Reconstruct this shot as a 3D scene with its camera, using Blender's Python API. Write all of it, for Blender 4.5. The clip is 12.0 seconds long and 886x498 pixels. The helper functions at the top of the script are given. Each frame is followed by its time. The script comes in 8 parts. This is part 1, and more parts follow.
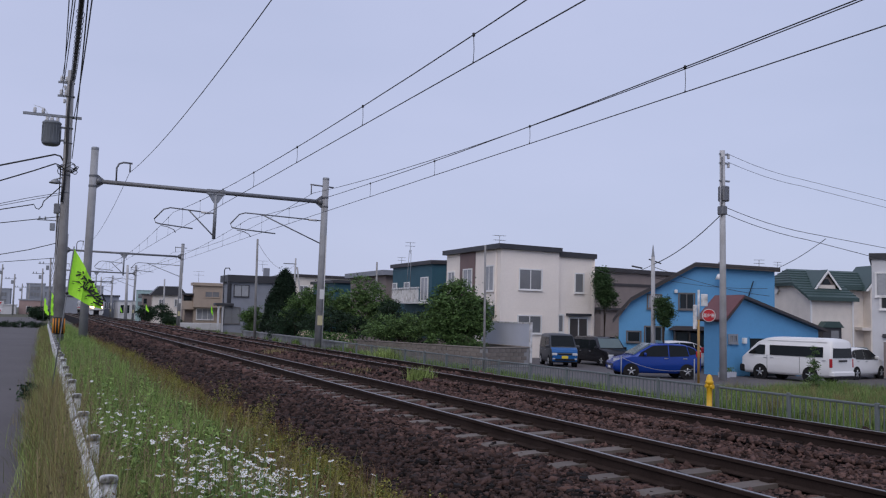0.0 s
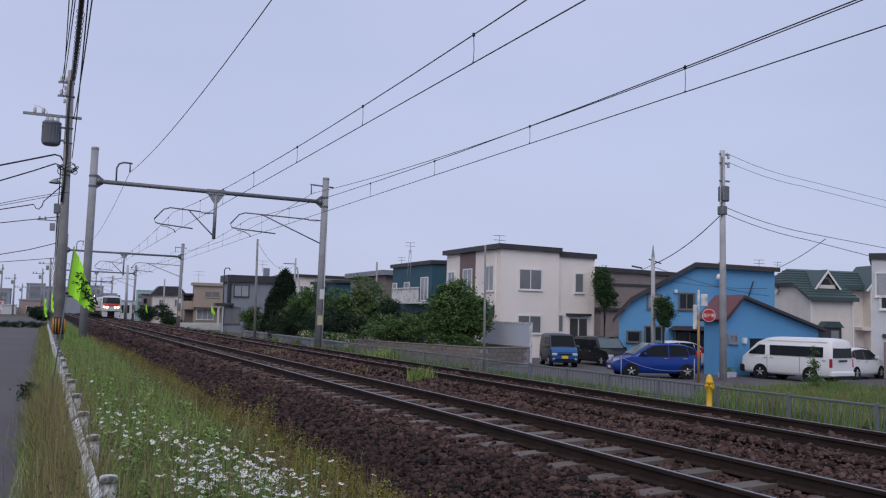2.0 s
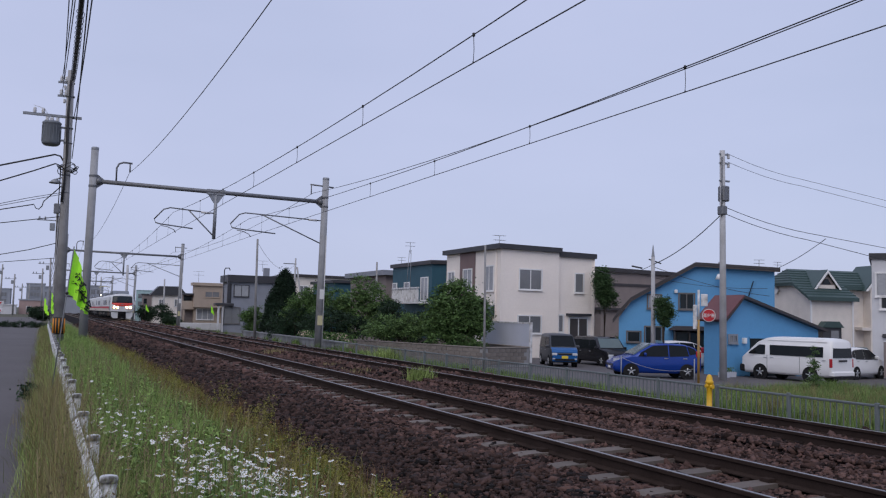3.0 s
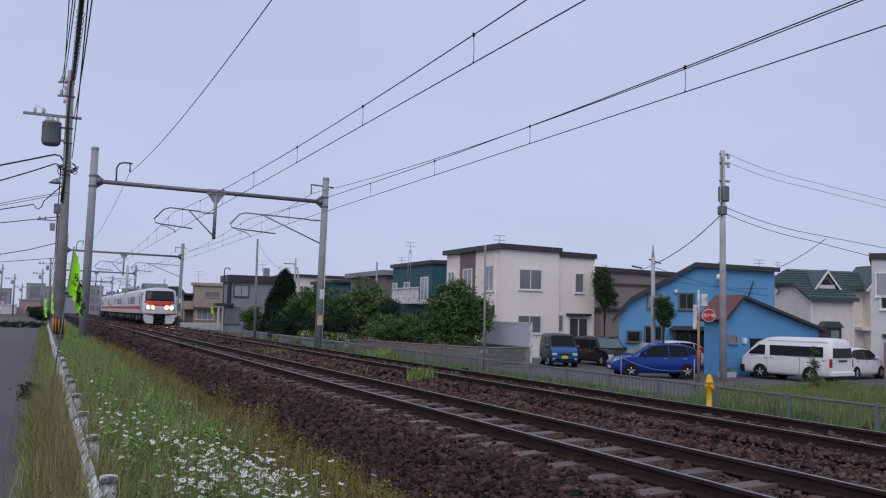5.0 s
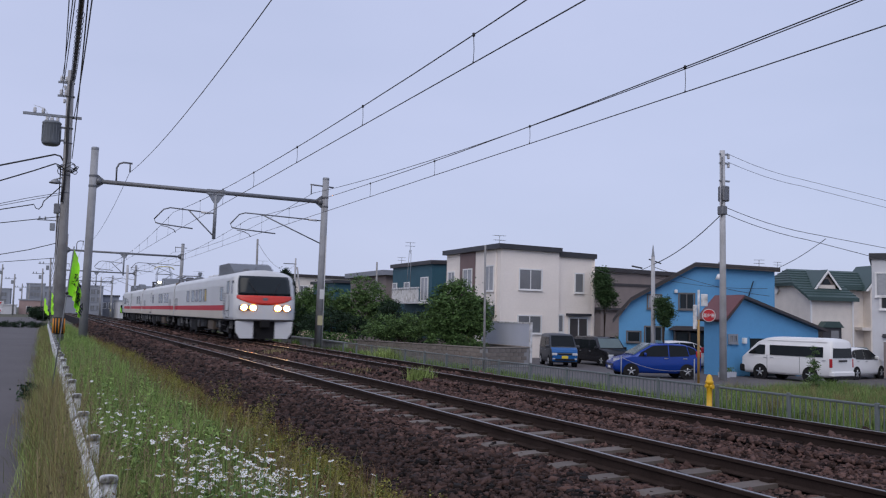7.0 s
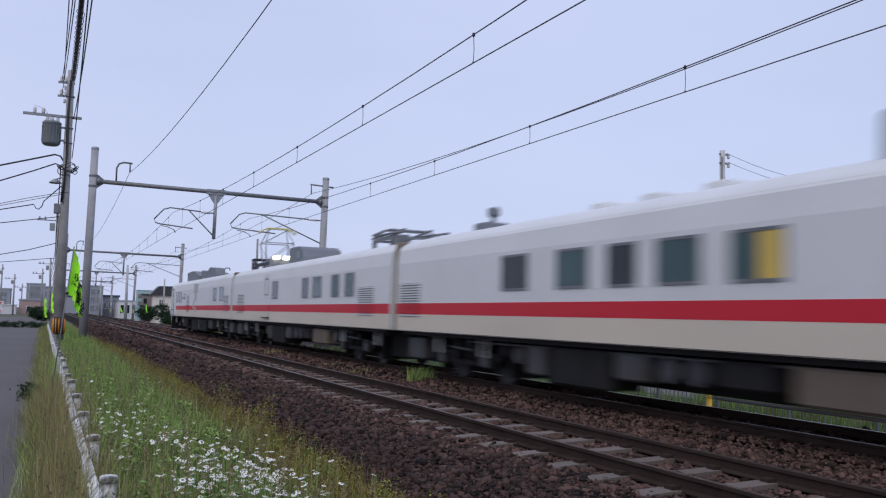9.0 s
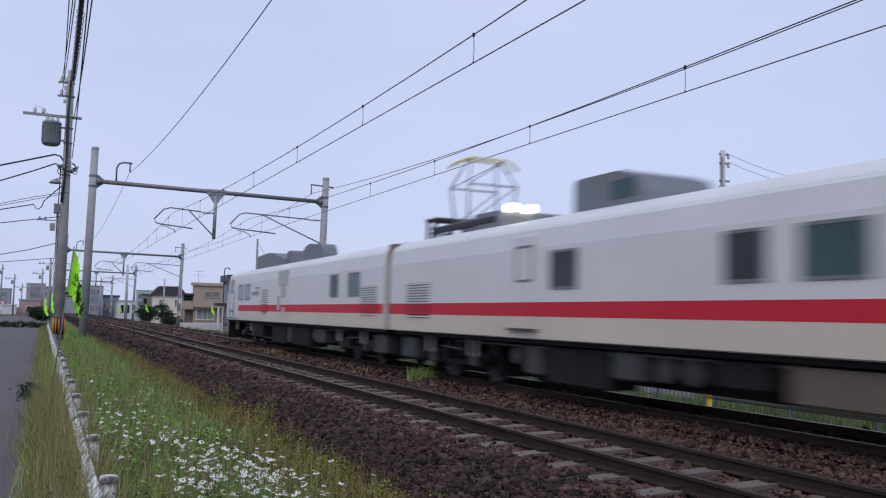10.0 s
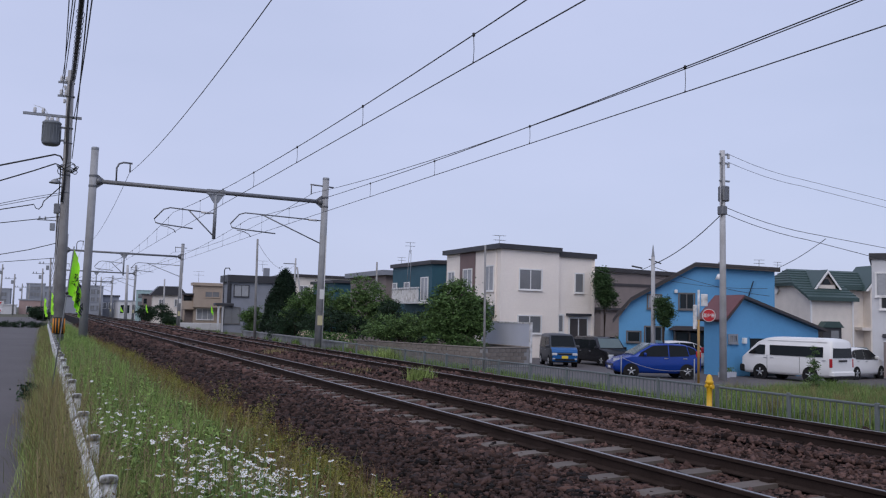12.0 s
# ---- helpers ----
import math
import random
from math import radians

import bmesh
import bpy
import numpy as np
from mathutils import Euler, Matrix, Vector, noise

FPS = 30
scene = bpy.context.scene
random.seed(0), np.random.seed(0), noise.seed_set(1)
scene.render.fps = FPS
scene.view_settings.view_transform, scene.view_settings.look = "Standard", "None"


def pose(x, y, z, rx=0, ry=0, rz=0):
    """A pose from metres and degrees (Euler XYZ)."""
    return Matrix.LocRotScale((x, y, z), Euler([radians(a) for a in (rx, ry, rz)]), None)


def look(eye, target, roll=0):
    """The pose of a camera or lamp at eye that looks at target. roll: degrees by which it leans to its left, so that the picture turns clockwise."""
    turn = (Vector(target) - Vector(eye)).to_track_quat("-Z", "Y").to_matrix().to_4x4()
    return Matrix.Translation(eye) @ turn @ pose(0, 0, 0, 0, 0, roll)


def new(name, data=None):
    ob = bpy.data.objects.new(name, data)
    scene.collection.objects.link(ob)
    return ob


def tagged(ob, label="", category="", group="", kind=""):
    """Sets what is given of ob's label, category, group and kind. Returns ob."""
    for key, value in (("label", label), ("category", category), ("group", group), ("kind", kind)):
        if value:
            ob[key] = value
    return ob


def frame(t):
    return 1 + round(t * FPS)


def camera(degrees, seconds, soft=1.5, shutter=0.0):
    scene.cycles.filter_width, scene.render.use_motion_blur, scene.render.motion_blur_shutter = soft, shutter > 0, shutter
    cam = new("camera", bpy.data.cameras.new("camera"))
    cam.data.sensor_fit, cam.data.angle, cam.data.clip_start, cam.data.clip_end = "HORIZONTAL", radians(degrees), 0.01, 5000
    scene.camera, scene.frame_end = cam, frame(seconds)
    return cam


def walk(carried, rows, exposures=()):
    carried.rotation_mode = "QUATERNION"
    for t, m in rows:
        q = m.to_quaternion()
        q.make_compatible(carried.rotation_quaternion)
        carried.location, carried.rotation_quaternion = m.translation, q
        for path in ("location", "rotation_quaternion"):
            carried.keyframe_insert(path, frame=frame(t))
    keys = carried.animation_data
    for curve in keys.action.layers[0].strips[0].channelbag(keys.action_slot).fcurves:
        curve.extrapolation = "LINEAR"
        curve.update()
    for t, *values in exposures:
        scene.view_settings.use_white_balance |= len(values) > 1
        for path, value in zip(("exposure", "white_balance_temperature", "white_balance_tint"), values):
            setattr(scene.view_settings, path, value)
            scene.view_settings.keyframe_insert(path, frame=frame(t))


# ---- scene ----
# ---- camera ----
cam = camera(53.32, 12.0, soft=1.2, shutter=0.6)
EYE = Vector((0.0, 0.0, 1.348))
YAW, PITCH = radians(24.243), radians(4.377)
AIM = EYE + Vector((math.sin(YAW) * math.cos(PITCH), math.cos(YAW) * math.cos(PITCH), math.sin(PITCH))) * 20
STAND = look(EYE, AIM, 1.362)
walk(cam, [(0.0, STAND), (12.0, STAND)],
     exposures=[(0.0, 0.0, 6500, 10.5), (3.0, 0.03, 6500, 10), (6.0, 0.03, 6480, 10), (8.0, 0.17, 6450, 9),
                (10.0, 0.22, 6430, 8), (11.2, 0.21, 6430, 8), (12.0, 0.11, 6480, 9.5)])

# ---- world and sun: dull evening under an even cloud deck ----
world = bpy.data.worlds.new("overcast")
scene.world = world
world.use_nodes = True
wn, wl = world.node_tree.nodes, world.node_tree.links
wn.clear()
sky = wn.new("ShaderNodeTexSky")
sky.sky_type, sky.sun_disc = "NISHITA", False
sky.sun_elevation, sky.sun_rotation = radians(12), radians(250)
sky_gain = wn.new("ShaderNodeMix")
sky_gain.data_type, sky_gain.blend_type = "RGBA", "MULTIPLY"
sky_gain.inputs["Factor"].default_value = 1.0
sky_gain.inputs["B"].default_value = (0.10, 0.10, 0.10, 1)
wl.new(sky.outputs["Color"], sky_gain.inputs["A"])
coord = wn.new("ShaderNodeTexCoord")
cloud = wn.new("ShaderNodeTexNoise")
cloud.inputs["Scale"].default_value, cloud.inputs["Detail"].default_value = 1.6, 4
stretch = wn.new("ShaderNodeMapping")
stretch.inputs["Scale"].default_value = (1, 1, 3)
wl.new(coord.outputs["Generated"], stretch.inputs["Vector"])
wl.new(stretch.outputs["Vector"], cloud.inputs["Vector"])
deck = wn.new("ShaderNodeValToRGB")
deck.color_ramp.elements[0].position, deck.color_ramp.elements[0].color = 0.3, (0.475, 0.535, 0.76, 1)
deck.color_ramp.elements[1].position, deck.color_ramp.elements[1].color = 0.7, (0.545, 0.595, 0.835, 1)
wl.new(cloud.outputs["Fac"], deck.inputs["Fac"])
veil = wn.new("ShaderNodeMix")
veil.data_type = "RGBA"
veil.inputs["Factor"].default_value = 0.9
wl.new(sky_gain.outputs["Result"], veil.inputs["A"])
wl.new(deck.outputs["Color"], veil.inputs["B"])
back = wn.new("ShaderNodeBackground")
back.inputs["Strength"].default_value = 1.0
wl.new(veil.outputs["Result"], back.inputs["Color"])
out = wn.new("ShaderNodeOutputWorld")
wl.new(back.outputs["Background"], out.inputs["Surface"])
sun = new("sun", bpy.data.lights.new("sun", "SUN"))
sun.data.energy, sun.data.angle, sun.data.color = 1.1, radians(50), (1.0, 0.93, 0.86)
sun.matrix_world = look((0, 0, 32), (18, 22, 0))


# ---- materials ----
def mat(name, col, rough=0.6, metal=0.0, var=0.12, scale=1.5, fine=40.0, bump=0.05, rand=0.0, island=0.0, spec=0.5, dirt=None, dirt_amount=0.0):
    m = bpy.data.materials.new(name)
    m.use_nodes = True
    n, l = m.node_tree.nodes, m.node_tree.links
    p = n["Principled BSDF"]
    p.inputs["Roughness"].default_value, p.inputs["Metallic"].default_value = rough, metal
    p.inputs["Specular IOR Level"].default_value = spec
    tc = n.new("ShaderNodeTexCoord")
    big, small = n.new("ShaderNodeTexNoise"), n.new("ShaderNodeTexNoise")
    for node, s in ((big, scale), (small, fine)):
        node.inputs["Scale"].default_value, node.inputs["Detail"].default_value = s, 4
        l.new(tc.outputs["Object"], node.inputs["Vector"])
    ramp = n.new("ShaderNodeMapRange")
    ramp.inputs["From Min"].default_value, ramp.inputs["From Max"].default_value = 0.3, 0.7
    ramp.inputs["To Min"].default_value, ramp.inputs["To Max"].default_value = 1 - var, 1 + var
    total = n.new("ShaderNodeMath")
    total.operation = "MULTIPLY_ADD"
    total.inputs[1].default_value, total.inputs[2].default_value = 0.6, 0.0
    l.new(big.outputs["Fac"], total.inputs[0])
    both = n.new("ShaderNodeMath")
    both.operation = "MULTIPLY_ADD"
    both.inputs[1].default_value = 0.4
    l.new(small.outputs["Fac"], both.inputs[0])
    l.new(total.outputs[0], both.inputs[2])
    l.new(both.outputs[0], ramp.inputs["Value"])
    value = ramp.outputs["Result"]
    for amount, node, socket in ((rand, "ShaderNodeObjectInfo", "Random"), (island, "ShaderNodeNewGeometry", "Random Per Island")):
        if amount:
            info, r, mul = n.new(node), n.new("ShaderNodeMapRange"), n.new("ShaderNodeMath")
            r.inputs["To Min"].default_value, r.inputs["To Max"].default_value = 1 - amount, 1 + amount
            mul.operation = "MULTIPLY"
            l.new(info.outputs[socket], r.inputs["Value"])
            l.new(r.outputs["Result"], mul.inputs[0])
            l.new(value, mul.inputs[1])
            value = mul.outputs[0]
    mix = n.new("ShaderNodeMix")
    mix.data_type, mix.blend_type = "RGBA", "MULTIPLY"
    mix.inputs["Factor"].default_value = 1.0
    mix.inputs["A"].default_value = (*col, 1)
    l.new(value, mix.inputs["B"])
    colour = mix.outputs["Result"]
    if dirt:
        stain, sr, sm = n.new("ShaderNodeTexNoise"), n.new("ShaderNodeMapRange"), n.new("ShaderNodeMix")
        stain.inputs["Scale"].default_value, stain.inputs["Detail"].default_value = scale * 0.8, 6
        l.new(tc.outputs["Object"], stain.inputs["Vector"])
        sr.inputs["From Min"].default_value, sr.inputs["From Max"].default_value = 0.45, 0.7
        sr.inputs["To Max"].default_value = dirt_amount
        l.new(stain.outputs["Fac"], sr.inputs["Value"])
        sm.data_type = "RGBA"
        l.new(sr.outputs["Result"], sm.inputs["Factor"])
        l.new(colour, sm.inputs["A"])
        sm.inputs["B"].default_value = (*dirt, 1)
        colour = sm.outputs["Result"]
    l.new(colour, p.inputs["Base Color"])
    if bump:
        b = n.new("ShaderNodeBump")
        b.inputs["Strength"].default_value, b.inputs["Distance"].default_value = bump, 0.02
        l.new(small.outputs["Fac"], b.inputs["Height"])
        l.new(b.outputs["Normal"], p.inputs["Normal"])
    return m


def leaf_mat(name, col, island=0.6):
    m = mat(name, col, rough=0.65, var=0.25, scale=0.8, fine=6, bump=0, island=island, spec=0.2)
    p = m.node_tree.nodes["Principled BSDF"]
    p.inputs["Transmission Weight"].default_value = 0.0
    return m


def lamp_mat(name, col, strength, sampling="NONE"):
    m = mat(name, col, rough=0.2, bump=0)
    p = m.node_tree.nodes["Principled BSDF"]
    p.inputs["Emission Color"].default_value = (*col, 1)
    p.inputs["Emission Strength"].default_value = strength
    m.cycles.emission_sampling = sampling
    return m


ASPHALT = mat("asphalt", (0.096, 0.086, 0.088), 0.85, var=0.2, scale=0.4, fine=90, bump=0.3, dirt=(0.09, 0.085, 0.08), dirt_amount=0.5)
SOIL = mat("soil", (0.075, 0.066, 0.040), 0.95, var=0.4, scale=0.3, fine=14, bump=0.4, dirt=(0.06, 0.085, 0.025), dirt_amount=0.8)
# Bed colour is near-black: it paints the shade in gaps between stones.
BALLAST_SHADE = mat("ballast_bed", (0.009, 0.006, 0.0055), 0.95, var=0.4, scale=0.7, fine=22, bump=0.6, spec=0.1)
STONE = mat("ballast_stone", (0.074, 0.0435, 0.037), 0.9, var=0.3, scale=0.5, fine=24, bump=0.25, island=0.95, spec=0.2)
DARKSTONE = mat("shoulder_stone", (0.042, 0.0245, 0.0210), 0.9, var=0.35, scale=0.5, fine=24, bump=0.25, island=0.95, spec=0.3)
RAIL = mat("rail_steel", (0.040, 0.028, 0.024), 0.85, 0.0, var=0.3, scale=3, fine=60, spec=0.05)
RAILTOP = mat("worn_rail_top", (0.25, 0.23, 0.225), 0.30, 0.95, var=0.12, scale=2, bump=0.02)
SLEEPER = mat("sleeper_concrete", (0.140, 0.117, 0.103), 0.9, var=0.25, scale=3, rand=0.18, dirt=(0.10, 0.075, 0.06), dirt_amount=0.5)
OLDWALL = mat("old_wall_concrete", (0.22, 0.225, 0.235), 0.9, var=0.22, scale=1.0, dirt=(0.10, 0.10, 0.095), dirt_amount=0.7)
CONCRETE = mat("concrete", (0.30, 0.30, 0.30), 0.85, var=0.18, scale=1.2, dirt=(0.16, 0.15, 0.14), dirt_amount=0.5)
LANEPOLE = mat("lane_pole_concrete", (0.28, 0.275, 0.275), 0.85, var=0.18, scale=2.0, rand=0.12, dirt=(0.13, 0.125, 0.12), dirt_amount=0.5)
MASTPOLE = mat("mast_concrete", (0.31, 0.315, 0.33), 0.8, var=0.15, scale=2.0, rand=0.08, dirt=(0.20, 0.20, 0.20), dirt_amount=0.5)
POLE = mat("pole_concrete", (0.40, 0.40, 0.41), 0.85, var=0.15, scale=2.0, rand=0.12, dirt=(0.25, 0.24, 0.23), dirt_amount=0.5)
GALV = mat("galvanised_steel", (0.27, 0.285, 0.31), 0.55, 0.3, var=0.15, scale=3)
DARKSTEEL = mat("dark_steel", (0.18, 0.185, 0.20), 0.55, 0.4, var=0.2, scale=3)
CABLE = mat("black_cable", (0.020, 0.020, 0.023), 0.6, var=0.2)
COPPER = mat("overhead_wire_metal", (0.055, 0.052, 0.055), 0.5, 0.5, var=0.2)
PORCELAIN = mat("porcelain", (0.55, 0.55, 0.56), 0.3, var=0.1)
TRANSF = mat("transformer_paint", (0.15, 0.165, 0.185), 0.5, var=0.15, scale=3)
WHITEPAINT = mat("white_paint", (0.68, 0.68, 0.69), 0.6, var=0.15, scale=5, fine=30, dirt=(0.27, 0.25, 0.23), dirt_amount=0.8)
PEEL = mat("peeling_white_paint", (0.64, 0.65, 0.66), 0.7, var=0.35, scale=9, fine=45, bump=0.4, dirt=(0.085, 0.08, 0.07), dirt_amount=1.4)
TRAINWHITE = mat("train_white", (0.625, 0.635, 0.65), 0.5, var=0.05, scale=0.6, fine=14, bump=0.0, dirt=(0.54, 0.535, 0.53), dirt_amount=0.3)
TRAINCREAM = mat("train_cream", (0.58, 0.515, 0.42), 0.4, var=0.06, scale=0.6, bump=0.0, dirt=(0.50, 0.44, 0.38), dirt_amount=0.5)
TRAINRED = mat("train_red", (0.52, 0.018, 0.035), 0.5, var=0.06, scale=0.8, bump=0.0, spec=0.25)
TRAINFACE = mat("train_red_face", (0.62, 0.045, 0.03), 0.3, var=0.05, bump=0.0)
TRAINGREY = mat("train_roof_grey", (0.15, 0.162, 0.185), 0.6, var=0.15, scale=1.0)
HATCHGREY = mat("hatch_pale_grey", (0.40, 0.415, 0.41), 0.5, var=0.12, scale=1.5)
UNDER = mat("underframe_black", (0.013, 0.0128, 0.014), 0.8, var=0.4, scale=1.5, spec=0.25, dirt=(0.018, 0.016, 0.014), dirt_amount=0.5)
UNDERGREY = mat("underframe_grey", (0.060, 0.062, 0.067), 0.75, var=0.3, scale=1.2, spec=0.3, dirt=(0.045, 0.035, 0.03), dirt_amount=0.6)
UNDERTAN = mat("underframe_tan", (0.155, 0.122, 0.095), 0.75, var=0.3, scale=1.2, dirt=(0.07, 0.055, 0.045), dirt_amount=0.6)
UNDERPALE = mat("underframe_pale", (0.32, 0.32, 0.32), 0.6, var=0.25, scale=4)
BELLOWS = mat("bellows_rubber", (0.21, 0.165, 0.125), 0.8, var=0.15, scale=3)
GLASS = mat("dark_glass", (0.016, 0.022, 0.026), 0.1, var=0.2, scale=1, bump=0.0, spec=0.3)
TEALGLASS = mat("teal_glass", (0.035, 0.075, 0.080), 0.1, var=0.3, scale=0.7, bump=0.0, spec=0.3)
HOMEGLASS = mat("house_glass", (0.20, 0.205, 0.215), 0.15, var=0.35, scale=0.5, bump=0.0, spec=0.6)
CURTAIN = mat("curtained_glass", (0.33, 0.34, 0.36), 0.25, var=0.2, scale=0.9, fine=9, bump=0.0)
BLIND = mat("yellow_blind", (0.62, 0.44, 0.08), 0.5, var=0.1)
ORANGEPAINT = mat("amber_paint", (0.72, 0.27, 0.012), 0.45, var=0.12, scale=4)
PALEYELLOW = mat("pale_yellow_paint", (0.62, 0.55, 0.24), 0.5, var=0.15, scale=4)
YELLOWPAINT = mat("yellow_paint", (0.72, 0.42, 0.015), 0.45, var=0.15, scale=4)
HEAD = lamp_mat("headlamp_glow", (1.0, 0.56, 0.20), 110.0, "FRONT")
# Emission given to the lamp bowls imitates the orange halo round the lamps.
HALO_GLOW = lamp_mat("headlamp_halo_glow", (1.0, 0.42, 0.09), 2.2)
FLOOD = lamp_mat("roof_floodlight_glow", (1.0, 0.93, 0.72), 6.0)
FLAGGREEN = mat("fluorescent_cloth", (0.46, 0.98, 0.055), 0.7, var=0.08, scale=4, bump=0.05)
INK = mat("black_ink", (0.012, 0.014, 0.012), 0.7, var=0.1)
GRASS = leaf_mat("grass_blades", (0.240, 0.315, 0.098))
DRYGRASS = leaf_mat("dry_grass_blades", (0.225, 0.190, 0.088))
RUSSET = leaf_mat("russet_weed", (0.150, 0.088, 0.045))
YELLOWWEED = leaf_mat("yellow_green_weed", (0.20, 0.19, 0.044))
WEED = leaf_mat("weed_leaves", (0.16, 0.25, 0.08))
LUSH = leaf_mat("lush_grass", (0.205, 0.300, 0.085))
BANK = leaf_mat("bank_grass_blades", (0.135, 0.205, 0.058))
LEAF = leaf_mat("broad_leaves", (0.078, 0.138, 0.043), 0.55)
LEAFLIGHT = leaf_mat("light_leaves", (0.098, 0.165, 0.055), 0.55)
LEAFDEEP = leaf_mat("deep_green_leaves", (0.045, 0.085, 0.032), 0.4)
LEAFDARK = leaf_mat("dark_leaves", (0.021, 0.043, 0.021), 0.4)
CONIFER = leaf_mat("conifer_needles", (0.013, 0.029, 0.015), 0.4)
BARK = mat("bark", (0.07, 0.052, 0.04), 0.95, var=0.3, scale=4, bump=0.5)
PETAL = mat("white_petals", (0.78, 0.78, 0.76), 0.7, var=0.06, bump=0)
PETALPINK = mat("peach_petals", (0.66, 0.52, 0.40), 0.7, var=0.2, bump=0)


# ---- mesh helpers ----
def box(bm, x0, x1, y0, y1, z0, z1):
    v = [bm.verts.new((x, y, z)) for z in (z0, z1) for y in (y0, y1) for x in (x0, x1)]
    for f in ((0, 2, 3, 1), (4, 5, 7, 6), (0, 1, 5, 4), (2, 6, 7, 3), (0, 4, 6, 2), (1, 3, 7, 5)):
        bm.faces.new([v[i] for i in f])
    return v


def rbox(bm, x0, x1, y0, y1, z0, z1, r=0.03, seg=2):
    v = box(bm, x0, x1, y0, y1, z0, z1)
    edges = list({e for a in v for e in a.link_edges})
    bmesh.ops.bevel(bm, geom=edges, offset=r, segments=seg, affect="EDGES", profile=0.5)


def tube(bm, pts, r, seg=8, r1=None, cap=True):
    pts = [Vector(p) for p in pts]
    rings = []
    for i, p in enumerate(pts):
        d = (pts[min(i + 1, len(pts) - 1)] - pts[max(i - 1, 0)]).normalized()
        side = d.cross(Vector((0, 0, 1)))
        if side.length < 1e-3:
            side = Vector((1, 0, 0))
        side.normalize()
        up = side.cross(d)
        rad = r if r1 is None else r + (r1 - r) * i / (len(pts) - 1)
        rings.append([bm.verts.new(p + (side * math.cos(a) + up * math.sin(a)) * rad) for a in [2 * math.pi * k / seg for k in range(seg)]])
    for a, b in zip(rings, rings[1:]):
        for k in range(seg):
            f = bm.faces.new((a[k], b[k], b[(k + 1) % seg], a[(k + 1) % seg]))
            f.smooth = True
    if cap:
        bm.faces.new(rings[0])
        bm.faces.new(rings[-1][::-1])


def prism(bm, poly, a, b, axis="y"):
    """A closed outline (x, z), (y, z) or (x, y) drawn out along the other axis from a to b."""
    def at(p, d):
        return {"y": (p[0], d, p[1]), "x": (d, p[0], p[1]), "z": (p[0], p[1], d)}[axis]
    lo, hi = [bm.verts.new(at(p, a)) for p in poly], [bm.verts.new(at(p, b)) for p in poly]
    bm.faces.new(lo)
    bm.faces.new(hi[::-1])
    for i in range(len(poly)):
        j = (i + 1) % len(poly)
        bm.faces.new((lo[i], hi[i], hi[j], lo[j]))


def lathe(bm, profile, seg=16, at=(0, 0, 0)):
    rings = [[bm.verts.new((at[0] + r * math.cos(2 * math.pi * k / seg), at[1] + r * math.sin(2 * math.pi * k / seg), at[2] + z)) for k in range(seg)] for r, z in profile]
    for a, b in zip(rings, rings[1:]):
        for k in range(seg):
            bm.faces.new((a[k], a[(k + 1) % seg], b[(k + 1) % seg], b[k])).smooth = True
    bm.faces.new(rings[0][::-1])
    bm.faces.new(rings[-1])


def mesh_of(bm, name, material):
    bmesh.ops.recalc_face_normals(bm, faces=bm.faces)
    me = bpy.data.meshes.new(name)
    bm.to_mesh(me)
    bm.free()
    me.materials.append(material)
    return me


def part(name, bm, material, parent=None, label=""):
    ob = new(name, mesh_of(bm, name, material))
    ob.parent = parent
    return tagged(ob, label)


def same(name, me, parent, m):
    """One more piece on a mesh that is already made."""
    ob = new(name, me)
    ob.parent = parent
    ob.matrix_basis = m
    return ob


def thing(name, label, category, x=0, y=0, z=0, rz=0, group="", kind=""):
    ob = new(name)
    ob.matrix_basis = pose(x, y, z, 0, 0, rz)
    return tagged(ob, label, category, group, kind)


def shell(name, draw, material, label="", category="", group="", kind="", parent=None):
    bm = bmesh.new()
    draw(bm)
    return tagged(part(name, bm, material, parent), label, category, group, kind)


def soup(name, verts, faces, material, smooth=False):
    """A mesh from arrays: verts n x 3, faces m x k, all with k corners."""
    me = bpy.data.meshes.new(name)
    verts, faces = np.asarray(verts, np.float32), np.asarray(faces, np.int32)
    k = faces.shape[1]
    me.vertices.add(len(verts))
    me.vertices.foreach_set("co", verts.ravel())
    me.loops.add(faces.size)
    me.loops.foreach_set("vertex_index", faces.ravel())
    me.polygons.add(len(faces))
    me.polygons.foreach_set("loop_start", np.arange(0, faces.size, k, dtype=np.int32))
    me.polygons.foreach_set("loop_total", np.full(len(faces), k, np.int32))
    me.update(calc_edges=True)
    me.validate()
    me.materials.append(material)
    return new(name, me)


# ---- ground ----
TRACK_NEAR, TRACK_FAR = 5.84, 9.34
PROFILE = [(-2500, -0.5), (-300, -0.45), (-40, -0.42), (-7, -0.38), (-0.02, -0.36), (0.15, -0.30), (0.9, -0.32), (2.4, -0.38), (3.2, -0.60), (12.4, -0.66),
           (13.6, -0.60), (15.0, -0.72), (17.5, -0.94), (22, -1.12), (26, -1.22), (34, -1.28), (80, -1.36), (300, -1.36), (2500, -1.36)]


LOT = [(17.6, -0.90), (22, -1.06), (26, -1.165), (34, -1.215), (60, -1.29)]


def lot_z(x):
    return float(np.interp(x, [p[0] for p in LOT], [p[1] for p in LOT]))


def ground_z(x):
    return float(np.interp(x, [p[0] for p in PROFILE], [p[1] for p in PROFILE]))


